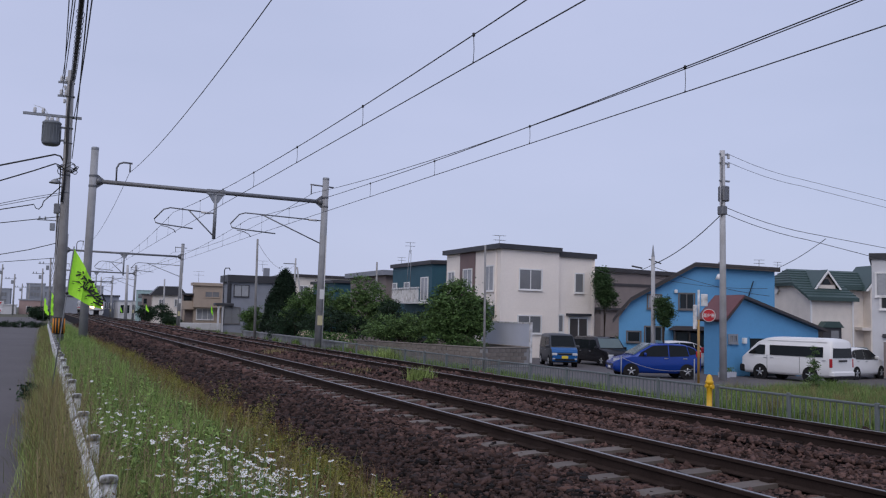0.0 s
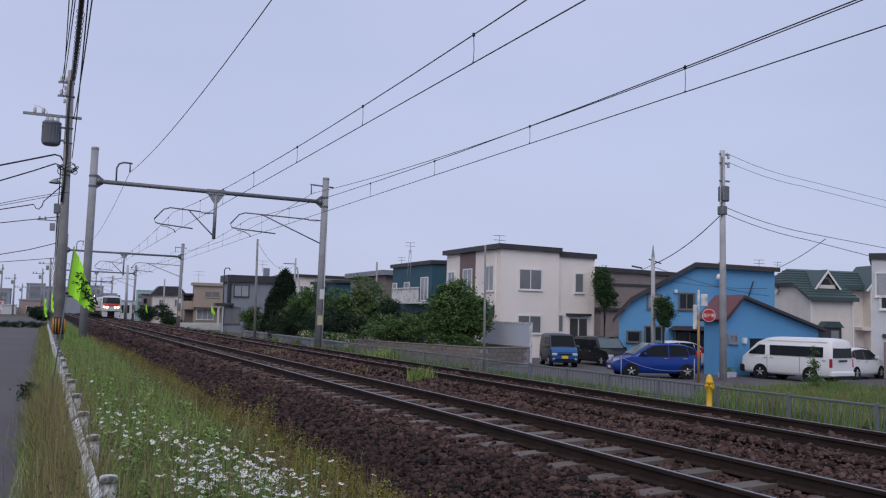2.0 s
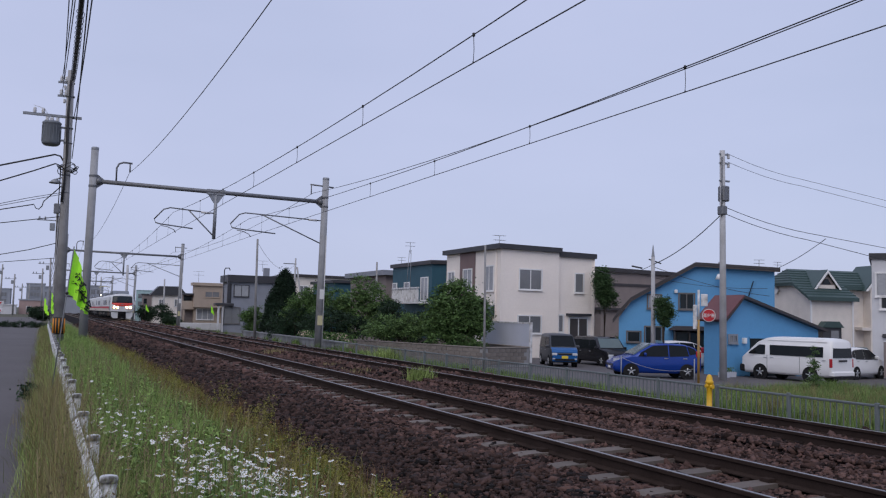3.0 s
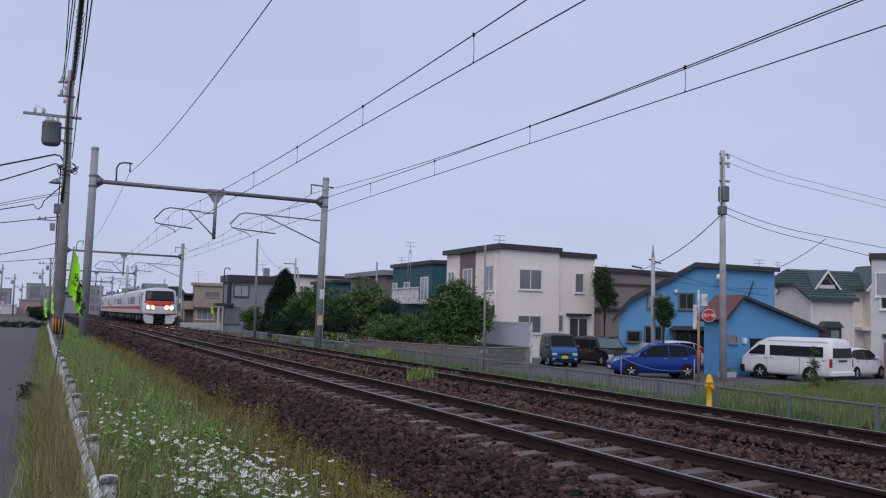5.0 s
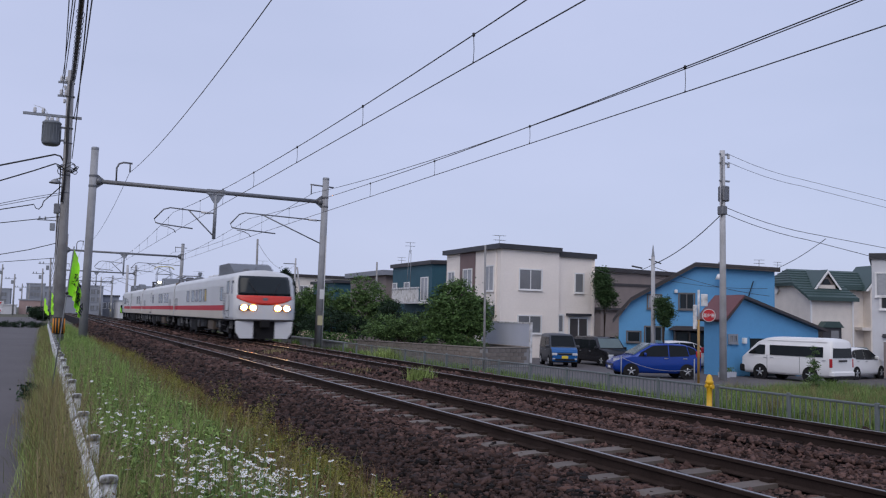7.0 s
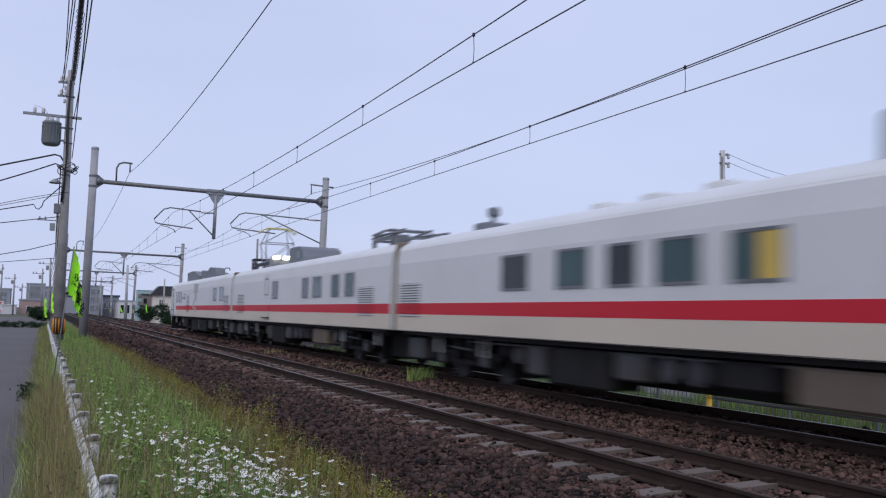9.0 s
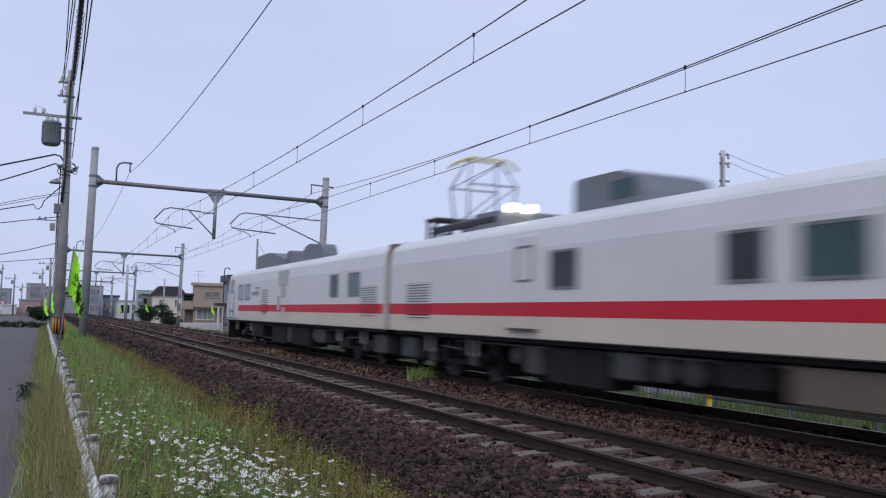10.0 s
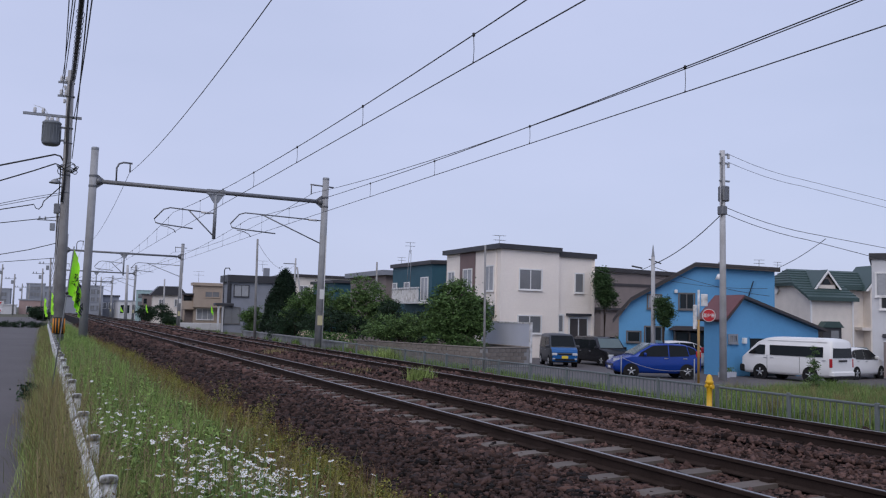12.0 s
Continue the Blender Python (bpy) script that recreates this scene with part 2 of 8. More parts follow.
def build_ground():
    xs = [-2500, -300, -40, -7] + list(np.arange(-0.02, 18, 0.6)) + [20, 22, 24, 26, 30, 34, 40, 80, 300, 2500]
    ys = [-400, -60, -20] + list(np.arange(0, 60, 1.5)) + [60, 70, 85, 100, 140, 200, 300, 600, 2500]
    verts = [(x, y, ground_z(x) + (0.05 * noise.noise((x * 0.7, y * 0.5, 3)) if 0.2 < x < 17 and 0 <= y < 60 else 0)) for x in xs for y in ys]
    n = len(ys)
    faces = [(i * n + j, (i + 1) * n + j, (i + 1) * n + j + 1, i * n + j + 1) for i in range(len(xs) - 1) for j in range(n - 1)]
    tagged(soup("ground", verts, faces, SOIL), "bare brown soil patched with low green growth", "ground", kind="structure")

    def slab(bm):
        prism(bm, [(-5.6, -0.6), (-5.6, -0.29), (-2.8, -0.265), (-0.35, -0.28), (-0.05, -0.30), (-0.05, -0.6)], -30, 150)
    shell("road", slab, ASPHALT, "worn grey asphalt lane beside the railway", "road", kind="structure")
    shell("parking_lot", lambda bm: prism(bm, [(17.6, -1.6), *LOT, (60, -1.6)], 14, 50), ASPHALT,
          "dark asphalt parking lot before the houses", "parking lot", kind="structure")


def bed_z(x):
    return float(np.interp(x, [3.1, 4.45, 4.75, 6.9, 7.6, 8.3, 10.45, 11.0, 12.5], [-0.66, -0.22, -0.180, -0.180, -0.25, -0.180, -0.180, -0.22, -0.68]))


def build_ballast():
    xs, ys = np.arange(3.1, 12.51, 0.2), np.concatenate([np.arange(-30, 70, 0.8), np.arange(70, 420, 10)])
    verts = [(x, y, bed_z(x) - 0.012 + 0.03 * noise.noise((x * 1.3, y * 1.1, 0))) for x in xs for y in ys]
    n = len(ys)
    faces = [(i * n + j, (i + 1) * n + j, (i + 1) * n + j + 1, i * n + j + 1) for i in range(len(xs) - 1) for j in range(n - 1)]
    bed = tagged(soup("ballast_bed", verts, faces, BALLAST_SHADE), "stone bed under both tracks, coloured near-black as shade between the stones", "ballast", kind="structure")
    rng = np.random.default_rng(4)
    octa = np.array([(1, 0, 0), (-1, 0, 0), (0, 1, 0), (0, -1, 0), (0, 0, 1), (0, 0, -1), (.6, .6, .55), (-.6, -.6, .5)], float)
    cube = np.array([(x, y, z) for x in (-1, 1) for y in (-1, 1) for z in (-1, 1)], float)
    cf = np.array([(0, 1, 3, 2), (4, 6, 7, 5), (0, 4, 5, 1), (2, 3, 7, 6), (0, 2, 6, 4), (1, 5, 7, 3)])
    groups = {"ballast_stones": ([], []), "shoulder_stones": ([], [])}
    tally = {"ballast_stones": 0, "shoulder_stones": 0}
    for y0, y1, per, size in ((-8, 2.5, 240, 0.033), (2.5, 12, 860, 0.0225), (12, 20, 520, 0.027), (20, 34, 230, 0.036), (34, 60, 95, 0.048), (60, 110, 24, 0.070)):
        m = int((y1 - y0) * 9.3 * per)
        x, y = rng.uniform(3.15, 12.45, m), rng.uniform(y0, y1, m)
        z = np.interp(x, [3.1, 4.45, 4.75, 6.9, 7.6, 8.3, 10.45, 11.0, 12.5], [-0.66, -0.22, -0.180, -0.180, -0.25, -0.180, -0.180, -0.22, -0.68])
        keep = (x < 1.25 * y + 2.5) | (rng.random(m) < 0.25)
        for c in (TRACK_NEAR, TRACK_FAR):
            phase = np.abs((y - 0.4 + 0.377) % 0.754 - 0.377)
            keep &= ~((np.abs(x - c) < 1.02) & (phase < 0.10) & (rng.random(m) < np.where(np.abs(x - c) < 0.25, 0.9, np.where(x - c < -0.64, 0.6, 0.95))) & (x - c < 0.64) & (c == TRACK_NEAR))
            z = np.where((np.abs(x - c) > 0.64) & (np.abs(x - c) < 1.15) & ((x > c) | (c == TRACK_FAR)), z + 0.042, z)
            z = np.where(np.abs(x - c) < 0.48, z - (0.022 if c == TRACK_NEAR else -0.035), np.where(np.abs(x - c) < 1.0, z - 0.008, z))
            keep &= ~(np.abs(np.abs(x - c) - 0.565) < 0.062)
        x, y, z = x[keep], y[keep], z[keep]
        m = len(x)
        s = size * rng.lognormal(0, 0.32, (m, 1, 1)) * rng.uniform(0.5, 1.35, (m, 1, 3)) * np.array((1.25, 1.05, 0.62)) * rng.uniform(0.7, 1.0, (m, 8, 3))
        turn, tilt, way = rng.uniform(0, np.pi, m), rng.normal(0, 0.30, m), rng.uniform(0, 2 * np.pi, m)
        a0, b0 = np.sin(tilt) * np.cos(way), np.sin(tilt) * np.sin(way)
        w, c = np.cos(turn) * np.cos(tilt), np.sin(turn) * np.cos(tilt)
        a, b = np.cos(turn) * a0 - np.sin(turn) * b0, np.cos(turn) * b0 + np.sin(turn) * a0
        rot = np.stack([1 - 2 * (b * b + c * c), 2 * (a * b - c * w), 2 * (a * c + b * w), 2 * (a * b + c * w), 1 - 2 * (a * a + c * c), 2 * (b * c - a * w),
                        2 * (a * c - b * w), 2 * (b * c + a * w), 1 - 2 * (a * a + b * b)], 1).reshape(m, 3, 3)
        v = np.einsum("mij,mkj->mki", rot, cube[None] * s) + np.stack([x, y, z + size * rng.uniform(-0.6, 0.75, m)], 1)[:, None]
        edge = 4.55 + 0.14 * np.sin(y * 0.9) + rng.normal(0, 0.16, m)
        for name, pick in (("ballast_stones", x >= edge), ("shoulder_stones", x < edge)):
            k = int(pick.sum())
            groups[name][0].append(v[pick].reshape(-1, 3))
            groups[name][1].append((np.arange(k)[:, None, None] * 8 + cf[None]).reshape(-1, 4) + tally[name])
            tally[name] += k * 8
    for name, material, label in (("ballast_stones", STONE, "loose angular rust-brown ballast stones"), ("shoulder_stones", DARKSTONE, "darker brown ballast stones on the bank")):
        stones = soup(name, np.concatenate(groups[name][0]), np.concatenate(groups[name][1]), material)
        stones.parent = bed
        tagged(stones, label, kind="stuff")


def build_track(c, label):
    track = thing("railway_track", label, "railway track", c, 0, 0, group="railway tracks", kind="structure")
    for s in (-1, 1):
        def rail(bm, s=s):
            poly = [(-.06, -.153), (.06, -.153), (.06, -.14), (.012, -.12), (.010, -.045), (.034, -.034), (.034, -.006), (.029, -.0015), (-.029, -.0015), (-.034, -.006), (-.034, -.034), (-.010, -.045), (-.012, -.12), (-.06, -.14)]
            prism(bm, [(x + s * 0.566, z) for x, z in poly], -40, 420)
        r = shell("rail", rail, RAIL, "rusty steel rail", parent=track)
        shell("rail_head", lambda bm, s=s: prism(bm, [(s * .566 - .021, -.003), (s * .566 + .021, -.003), (s * .566 + .021, 0.0005), (s * .566 + .010, 0.0012), (s * .566 - .010, 0.0012), (s * .566 - .021, 0.0005)], -40, 420), RAILTOP, "polished running surface", parent=r)
    bm = bmesh.new()
    prism(bm, [(-1.0, -.33), (1.0, -.33), (1.0, -.190), (.95, -.170), (.78, -.160), (.42, -.160), (.15, -.172), (-.15, -.172), (-.42, -.160), (-.78, -.160), (-.95, -.170), (-1.0, -.190)], -0.11, 0.11)
    me = mesh_of(bm, "sleeper", SLEEPER)
    bm = bmesh.new()
    for s in (-1, 1):
        for d in (-0.085, 0.085):
            box(bm, s * 0.566 + d - 0.045, s * 0.566 + d + 0.045, -0.06, 0.06, -0.163, -0.125)
    clip = mesh_of(bm, "rail_clip", RAIL)
    y = 0.4 - 0.754 * 11
    while y < 110:
        sl = same("sleeper", me, track, pose(random.uniform(-.015, .015), y + random.uniform(-.02, .02), random.uniform(.014, .024), 0, 0, random.uniform(-.8, .8)))
        if y < 40:
            same("rail_clip", clip, sl, pose(0, 0, 0))
        y += 0.754
    bm = bmesh.new()
    while y < 300:
        box(bm, -1, 1, y - .12, y + .12, -.33, -.16)
        y += 0.754
    tagged(part("far_sleepers", bm, SLEEPER, track), "weathered concrete sleepers", kind="stuff")


build_ground()
build_ballast()
build_track(TRACK_NEAR, "near track with worn steel rails on concrete sleepers")
build_track(TRACK_FAR, "far track with worn steel rails on concrete sleepers")

FRAMEPLATE = mat("plate_white", (0.7, 0.7, 0.7), 0.5)
CREAMPLATE = mat("plate_cream", (0.52, 0.47, 0.28), 0.5)


# ---- overhead line ----
def build_gantry(y, top_a, top_b, beam_a, beam_b, xb=13.45, group="portal masts of the overhead line"):
    xa, xm = 1.80, 7.55
    g = thing("catenary_portal", "grey portal mast carrying the overhead railway line", "overhead line mast", 0, y, 0, group=group)
    for x, top, base in ((xa, top_a, -0.4), (xb, top_b, -0.64)):
        lean = 0.05 if x == xa else 0.07
        p = shell("post", lambda bm, x=x, top=top, base=base, lean=lean: tube(bm, [(x - lean, 0, base), (x + lean, 0, top)], 0.20, 18, 0.168), MASTPOLE, "concrete post", parent=g)
        shell("post_cap", lambda bm, x=x, top=top, lean=lean: lathe(bm, [(0.170, -0.10), (0.174, -0.09), (0.174, 0.02), (0.15, 0.04)], 18, (x + lean, 0, top)), GALV, "steel cap", parent=p)
        zb = beam_a if x == xa else beam_b
        def band(bm, x=x, zb=zb, lean=lean, s=1 if x == xa else -1):
            xo = x + lean * 0.6
            for d in (-0.24, 0.24):
                lathe(bm, [(0.180, -0.05), (0.192, -0.04), (0.192, 0.04), (0.180, 0.05)], 16, (xo, 0, zb + d))
            tube(bm, [(xo + s * 0.17, 0, zb), (xo + s * 0.30, 0, zb), (xo + s * 0.31, 0, zb), (xo + s * 0.37, 0, zb)], 0.17, 12, 0.13)
            prism(bm, [(xo + s * 0.17, zb - 0.34), (xo + s * 0.5, zb - 0.09), (xo + s * 0.5, zb + 0.09), (xo + s * 0.17, zb + 0.34)], -0.015, 0.015)
        shell("clamp", band, DARKSTEEL, "bolted steel clamp", parent=p)
    shell("beam", lambda bm: tube(bm, [(xa + 0.2, 0, beam_a), (xb - 0.2, 0, beam_b)], 0.105, 12), DARKSTEEL, "steel tube beam", parent=g)
    shell("mast_plate", lambda bm: box(bm, xb - 0.12, xb + 0.10, -0.225, -0.19, 2.1, 2.6), FRAMEPLATE, "white mast plate", parent=g)
    shell("warning_plate", lambda bm: box(bm, xb - 0.2, xb + 0.06, -0.26, -0.215, 0.75, 1.25), CREAMPLATE, "pale yellow plate", parent=g)
    shell("conduit", lambda bm: tube(bm, [(xb + 0.08, -0.215, -0.6), (xb + 0.14, -0.19, 5.4)], 0.028, 6), PORCELAIN, "pale cable conduit", parent=g)
    zm = (beam_a + beam_b) / 2
    hang = shell("drop_post", lambda bm: (tube(bm, [(xm, 0, zm - 0.05), (xm - 0.03, 0, zm - 2.35)], 0.085, 12),
                                          prism(bm, [(xm - 0.42, zm - 0.08), (xm + 0.42, zm - 0.08), (xm + 0.1, zm - 0.55), (xm - 0.1, zm - 0.55)], -0.05, 0.05),
                                          box(bm, xm - 0.45, xm + 0.45, -0.09, 0.09, zm - 0.13, zm + 0.12)), GALV, "hanging steel post", parent=g)
    for x, root, wire in ((xm, xm - 0.05, TRACK_NEAR - 0.15), (xb, xb - 0.15, TRACK_FAR)):
        up, low = 6.25, 5.0 if x == xm else 4.95
        reach = wire - 0.75
        def arm(bm, root=root, wire=wire, reach=reach, x=x):
            tube(bm, [(root, 0, 6.18), (reach + 0.45, 0, 6.32), (reach + 0.15, 0, 6.22), (reach - 0.28, 0, 5.72), (reach - 0.2, 0, 5.55), (reach, 0, 5.50), (reach + 2.0 if x == xb else reach + 1.55, 0, 5.36)], 0.032, 8)
            tube(bm, [(root, 0, low + 0.05), (wire + 0.55, 0, 6.28)], 0.032, 8)
        a = shell("cantilever", arm, DARKSTEEL, "tubular steel bracket", parent=hang if x == xm else g)
        shell("steady_arm", lambda bm, reach=reach, wire=wire: tube(bm, [(reach + 0.05, 0, 5.42), (reach + 0.35, 0, 5.38), (wire - 0.1, 0, 5.26), (wire, 0, 5.12)], 0.02, 6), DARKSTEEL, "curved registration arm", parent=a if x != xm else g)
        shell("insulator", lambda bm, root=root: [lathe(bm, [(0.035, -0.012), (0.07, 0), (0.035, 0.012)], 10, (root - 0.35, k * 0.0, 6.17)) for k in range(1)] + [tube(bm, [(root - 0.2, 0, 6.18), (root - 0.65, 0, 6.2)], 0.055, 8)], PORCELAIN, parent=g)

    def hook(bm):
        tube(bm, [(xa + 1.05, 0, beam_a + 0.05), (xa + 1.05, 0, beam_a + 0.7), (xa + 1.15, 0, beam_a + 0.92), (xa + 1.35, 0, beam_a + 1.0), (xa + 1.75, 0, beam_a + 0.98)], 0.045, 8)
        tube(bm, [(xa + 1.65, 0, beam_a + 0.98), (xa + 1.65, 0, beam_a + 0.55)], 0.035, 8)
    shell("feeder_bracket", hook, DARKSTEEL, "hooked steel bracket", parent=g)

    def hook_b(bm):
        tube(bm, [(xb + 0.5, 0, top_b - 0.45), (xb - 0.75, 0, top_b - 0.38)], 0.04, 8)
        tube(bm, [(xb - 0.7, 0, top_b - 0.38), (xb - 0.7, 0, top_b - 0.9)], 0.03, 8)
    shell("feeder_bracket", hook_b, DARKSTEEL, "hooked steel bracket", parent=g)
    return g


MASTS = [-7.5, 44.4, 98.9, 152.0, 205.0]
build_gantry(44.4, 8.9, 8.42, 7.33, 7.17, 13.10)
build_gantry(98.9, 8.9, 8.55, 7.3, 7.15)
build_gantry(152.0, 8.7, 8.5, 7.3, 7.15)
build_gantry(205.0, 8.7, 8.5, 7.3, 7.15)
build_gantry(-7.5, 8.9, 8.45, 7.33, 7.17)


def span_points(f, step=3.0, spans=None):
    pts = []
    for a, b in zip(MASTS, MASTS[1:]):
        n = int((b - a) / step)
        pts += [f(a + (b - a) * k / n, (2 * k / n - 1) ** 2) for k in range(n)]
    return pts


def build_wires():
    for x, name in ((TRACK_NEAR - 0.12, "near"), (TRACK_FAR, "far")):
        line = thing("overhead_wire", "dark overhead contact line hung on droppers above the " + name + " track", "overhead wire", group="overhead railway wires")
        a0, a1 = (5.65, 5.54) if name == "near" else (9.46, 9.22)
        low, sag = (5.485, 0.62) if name == "near" else (5.475, 0.56)

        def wx(y):
            return float(np.interp(y, MASTS, [a0, a1, a0, a1, a0]))
        shell("messenger_wire", lambda bm: tube(bm, span_points(lambda y, u: (wx(y), y, low + sag * u)), 0.0098, 6), COPPER, parent=line)
        shell("contact_wire", lambda bm: tube(bm, span_points(lambda y, u: (wx(y), y, 5.10)), 0.0092, 6), COPPER, parent=line)
        bm = bmesh.new()
        lathe(bm, [(0.012, -0.03), (0.024, -0.02), (0.024, 0.02), (0.012, 0.03)], 8)
        clamp = mesh_of(bm, "wire_clamp", CABLE)
        first, pitch = (11.53, 4.96) if name == "near" else (11.33, 5.03)
        for k in range(-3, 19):
            y = first + pitch * k
            if y > 97:
                break
            a, b = [(p, q) for p, q in zip(MASTS, MASTS[1:]) if p <= y < q][0]
            zt, x = low + sag * (2 * (y - a) / (b - a) - 1) ** 2, wx(y)
            d = shell("dropper", lambda bm, y=y, zt=zt: tube(bm, [(x, y, 5.10), (x + 0.01, y, (5.1 + zt) / 2), (x, y, zt)], 0.006, 5), COPPER, parent=line)
            same("wire_clamp", clamp, d, pose(x, y, zt))
            c2 = same("wire_clamp", clamp, d, pose(x, y, 5.11))
            c2.scale = (0.5, 0.5, 0.6)
    for x, z, sag in ((3.43, 7.85, 0.95), (12.5, 7.6, 0.75)):
        shell("feeder_cable", lambda bm, x=x, z=z, sag=sag: tube(bm, span_points(lambda y, u: (x, y, z - sag * (1 - u))), 0.0115, 6), COPPER,
              "dark power feeder cable strung between portal masts", "power cable", group="feeder cables")


build_wires()

# ---- train ----
LEVELS = [(0.98, 1.37), (1.03, 1.40), (1.12, 1.43), (1.40, 1.43), (1.66, 1.43), (1.95, 1.43), (2.25, 1.43), (2.6, 1.43)]
for step in range(4, 25):
    rise = math.sin(step / 24 * math.pi / 2) ** (2 / 3.6)
    LEVELS.append((2.6 + 0.705 * rise, 1.43 * (1 - rise ** 3.6) ** (1 / 2.2) if step < 24 else 0.0))


def half_width(z):
    return float(np.interp(z, [p[0] for p in LEVELS], [p[1] for p in LEVELS]))


NOSE = 0.28


def face_y(u, z):
    """How far the cab's face lies behind its foremost line."""
    return -NOSE + 0.24 * abs(u) ** 3.5 + (0.0 if z < 1.7 else 0.62 * ((z - 1.7) / 1.86) ** 1.25) + 0.10 * max(0.0, (z - 3.0) / 0.56) ** 2


def cab_patch(bm, u0, u1, z0, z1, lift, nu=10, nz=6, low=None):
    rows = []
    for j in range(nz + 1):
        row = []
        for i in range(nu + 1):
            u = u0 + (u1 - u0) * i / nu
            za = z0 if low is None else low(u)
            z = za + (z1 - za) * j / nz
            row.append(bm.verts.new((u * half_width(z), face_y(u, z) - lift, z)))
        rows.append(row)
    for a, b in zip(rows, rows[1:]):
        for i in range(nu):
            bm.faces.new((a[i], a[i + 1], b[i + 1], b[i])).smooth = True
    edge = bmesh.ops.extrude_face_region(bm, geom=bm.faces[:])
    bmesh.ops.translate(bm, verts=[v for v in edge["geom"] if isinstance(v, bmesh.types.BMVert)], vec=(0, lift + 0.02, 0))


def car_body(bm, length, cab):
    us = [k / 8 - 1 for k in range(17)]
    grid = [[bm.verts.new((u * w, face_y(u, z) if cab else 0.0, z)) for u in us] for z, w in LEVELS[:-1]]
    top = bm.verts.new((0, face_y(0, 3.305) if cab else 0.0, 3.305))
    for a, b in zip(grid, grid[1:]):
        for i in range(16):
            bm.faces.new((a[i], a[i + 1], b[i + 1], b[i])).smooth = cab
    for i in range(16):
        bm.faces.new((grid[-1][i], grid[-1][i + 1], top))
    ring = [r[0] for r in grid] + [top] + [r[-1] for r in reversed(grid)]
    rear = [bm.verts.new((v.co.x, length, v.co.z)) for v in ring]
    mid = [bm.verts.new((v.co.x, 1.6, v.co.z)) for v in ring]
    for p, q in ((ring, mid), (mid, rear)):
        for i in range(len(ring) - 1):
            bm.faces.new((p[i], p[i + 1], q[i + 1], q[i]))
    bm.faces.new(rear)
    bm.faces.new([*grid[0][::-1], rear[0], rear[-1]][::-1])


def side_panel(bm, y0, y1, z0, z1, out=0.012, t=0.02):
    for s in (-1, 1):
        x = s * 1.43
        a, b = sorted((x - s * t, x + s * out))
        box(bm, a, b, y0, y1, z0, z1)


def one_side(bm, s, y0, y1, z0, z1, out=0.012, t=0.03, r=0.0):
    x = s * 1.43
    a, b = sorted((x - s * t, x + s * out))
    box(bm, a, b, y0, y1, z0, z1)


def build_bogie(car, y):
    bogie = new("bogie")
    bogie.parent = car
    bogie.matrix_basis = pose(0, y, 0)

    def fr(bm):
        for s in (-1, 1):
            prism(bm, [(-1.5, 0.52), (-1.3, 0.62), (-0.5, 0.62), (-0.35, 0.45), (0.35, 0.45), (0.5, 0.62), (1.3, 0.62), (1.5, 0.52), (1.3, 0.42), (0.6, 0.34), (-0.6, 0.34), (-1.3, 0.42)], s * 0.95 - 0.06, s * 0.95 + 0.06, "x")
            for a in (-1.05, 1.05):
                rbox(bm, s * 1.02 - 0.10, s * 1.02 + 0.10, a - 0.16, a + 0.16, 0.30, 0.58, 0.03, 1)
            tube(bm, [(s * 1.05, -0.3, 0.45), (s * 1.05, -0.3, 0.92)], 0.11, 10)
            tube(bm, [(s * 1.05, 0.3, 0.45), (s * 1.05, 0.3, 0.92)], 0.11, 10)
        box(bm, -0.95, 0.95, -0.25, 0.25, 0.4, 0.75)
        for a in (-0.62, 0.62):
            rbox(bm, -0.46, 0.46, a - 0.60, a + 0.60, 0.14, 0.84, 0.08, 1)
        for a in (-1.62, 1.62):
            box(bm, -0.85, 0.85, a - 0.05, a + 0.05, 0.16, 0.80)
    f = shell("bogie_frame", fr, UNDER, parent=bogie)
    for s in (-1, 1):
        for a in (-1.05, 1.05):
            shell("axle_box", lambda bm, s=s, a=a: (rbox(bm, min(s * 1.10, s * 1.17), max(s * 1.10, s * 1.17), a - 0.14, a + 0.14, 0.33, 0.56, 0.03, 1), tube(bm, [(s * 1.04, a + 0.27, 0.36), (s * 1.04, a + 0.27, 0.66)], 0.07, 8)), UNDERGREY, "grimy axle box", parent=bogie)
        shell("damper", lambda bm, s=s: tube(bm, [(s * 1.15, -0.55, 0.66), (s * 1.15, 0.55, 0.70)], 0.03, 6), UNDERGREY, parent=bogie)
    for a in (-1.05, 1.05):
        for s in (-1, 1):
            def wheel(bm, a=a, s=s):
                tube(bm, [(s * 0.50, a, 0.43), (s * 0.535, a, 0.43)], 0.455, 24)
                tube(bm, [(s * 0.535, a, 0.43), (s * 0.63, a, 0.43)], 0.43, 24)
                tube(bm, [(s * 0.63, a, 0.43), (s * 0.70, a, 0.43)], 0.12, 12)
            shell("wheel", wheel, UNDERGREY, "worn steel wheel", parent=bogie)
        shell("axle", lambda bm, a=a: tube(bm, [(-0.5, a, 0.43), (0.5, a, 0.43)], 0.08, 10), UNDER, parent=bogie)


def louvre(car, s, y0, y1, z0, z1, n):
    g = bmesh.new()
    one_side(g, s, y0, y1, z0, z1, 0.004)
    panel = part("louvre_panel", g, DARKSTEEL, car, "slatted ventilation grille")
    bm = bmesh.new()
    h = (z1 - z0) / n
    one_side(bm, s, y0 - 0.02, y1 + 0.02, -h * 0.26, h * 0.26, 0.030, 0.01)
    me = mesh_of(bm, "slat", TRAINWHITE)
    red = me.copy()
    red.materials[0] = TRAINRED
    for k in range(n):
        z = z0 + h * (k + 0.5)
        same("slat", red if 1.385 < z < 1.64 else me, panel, pose(0, 0, z))


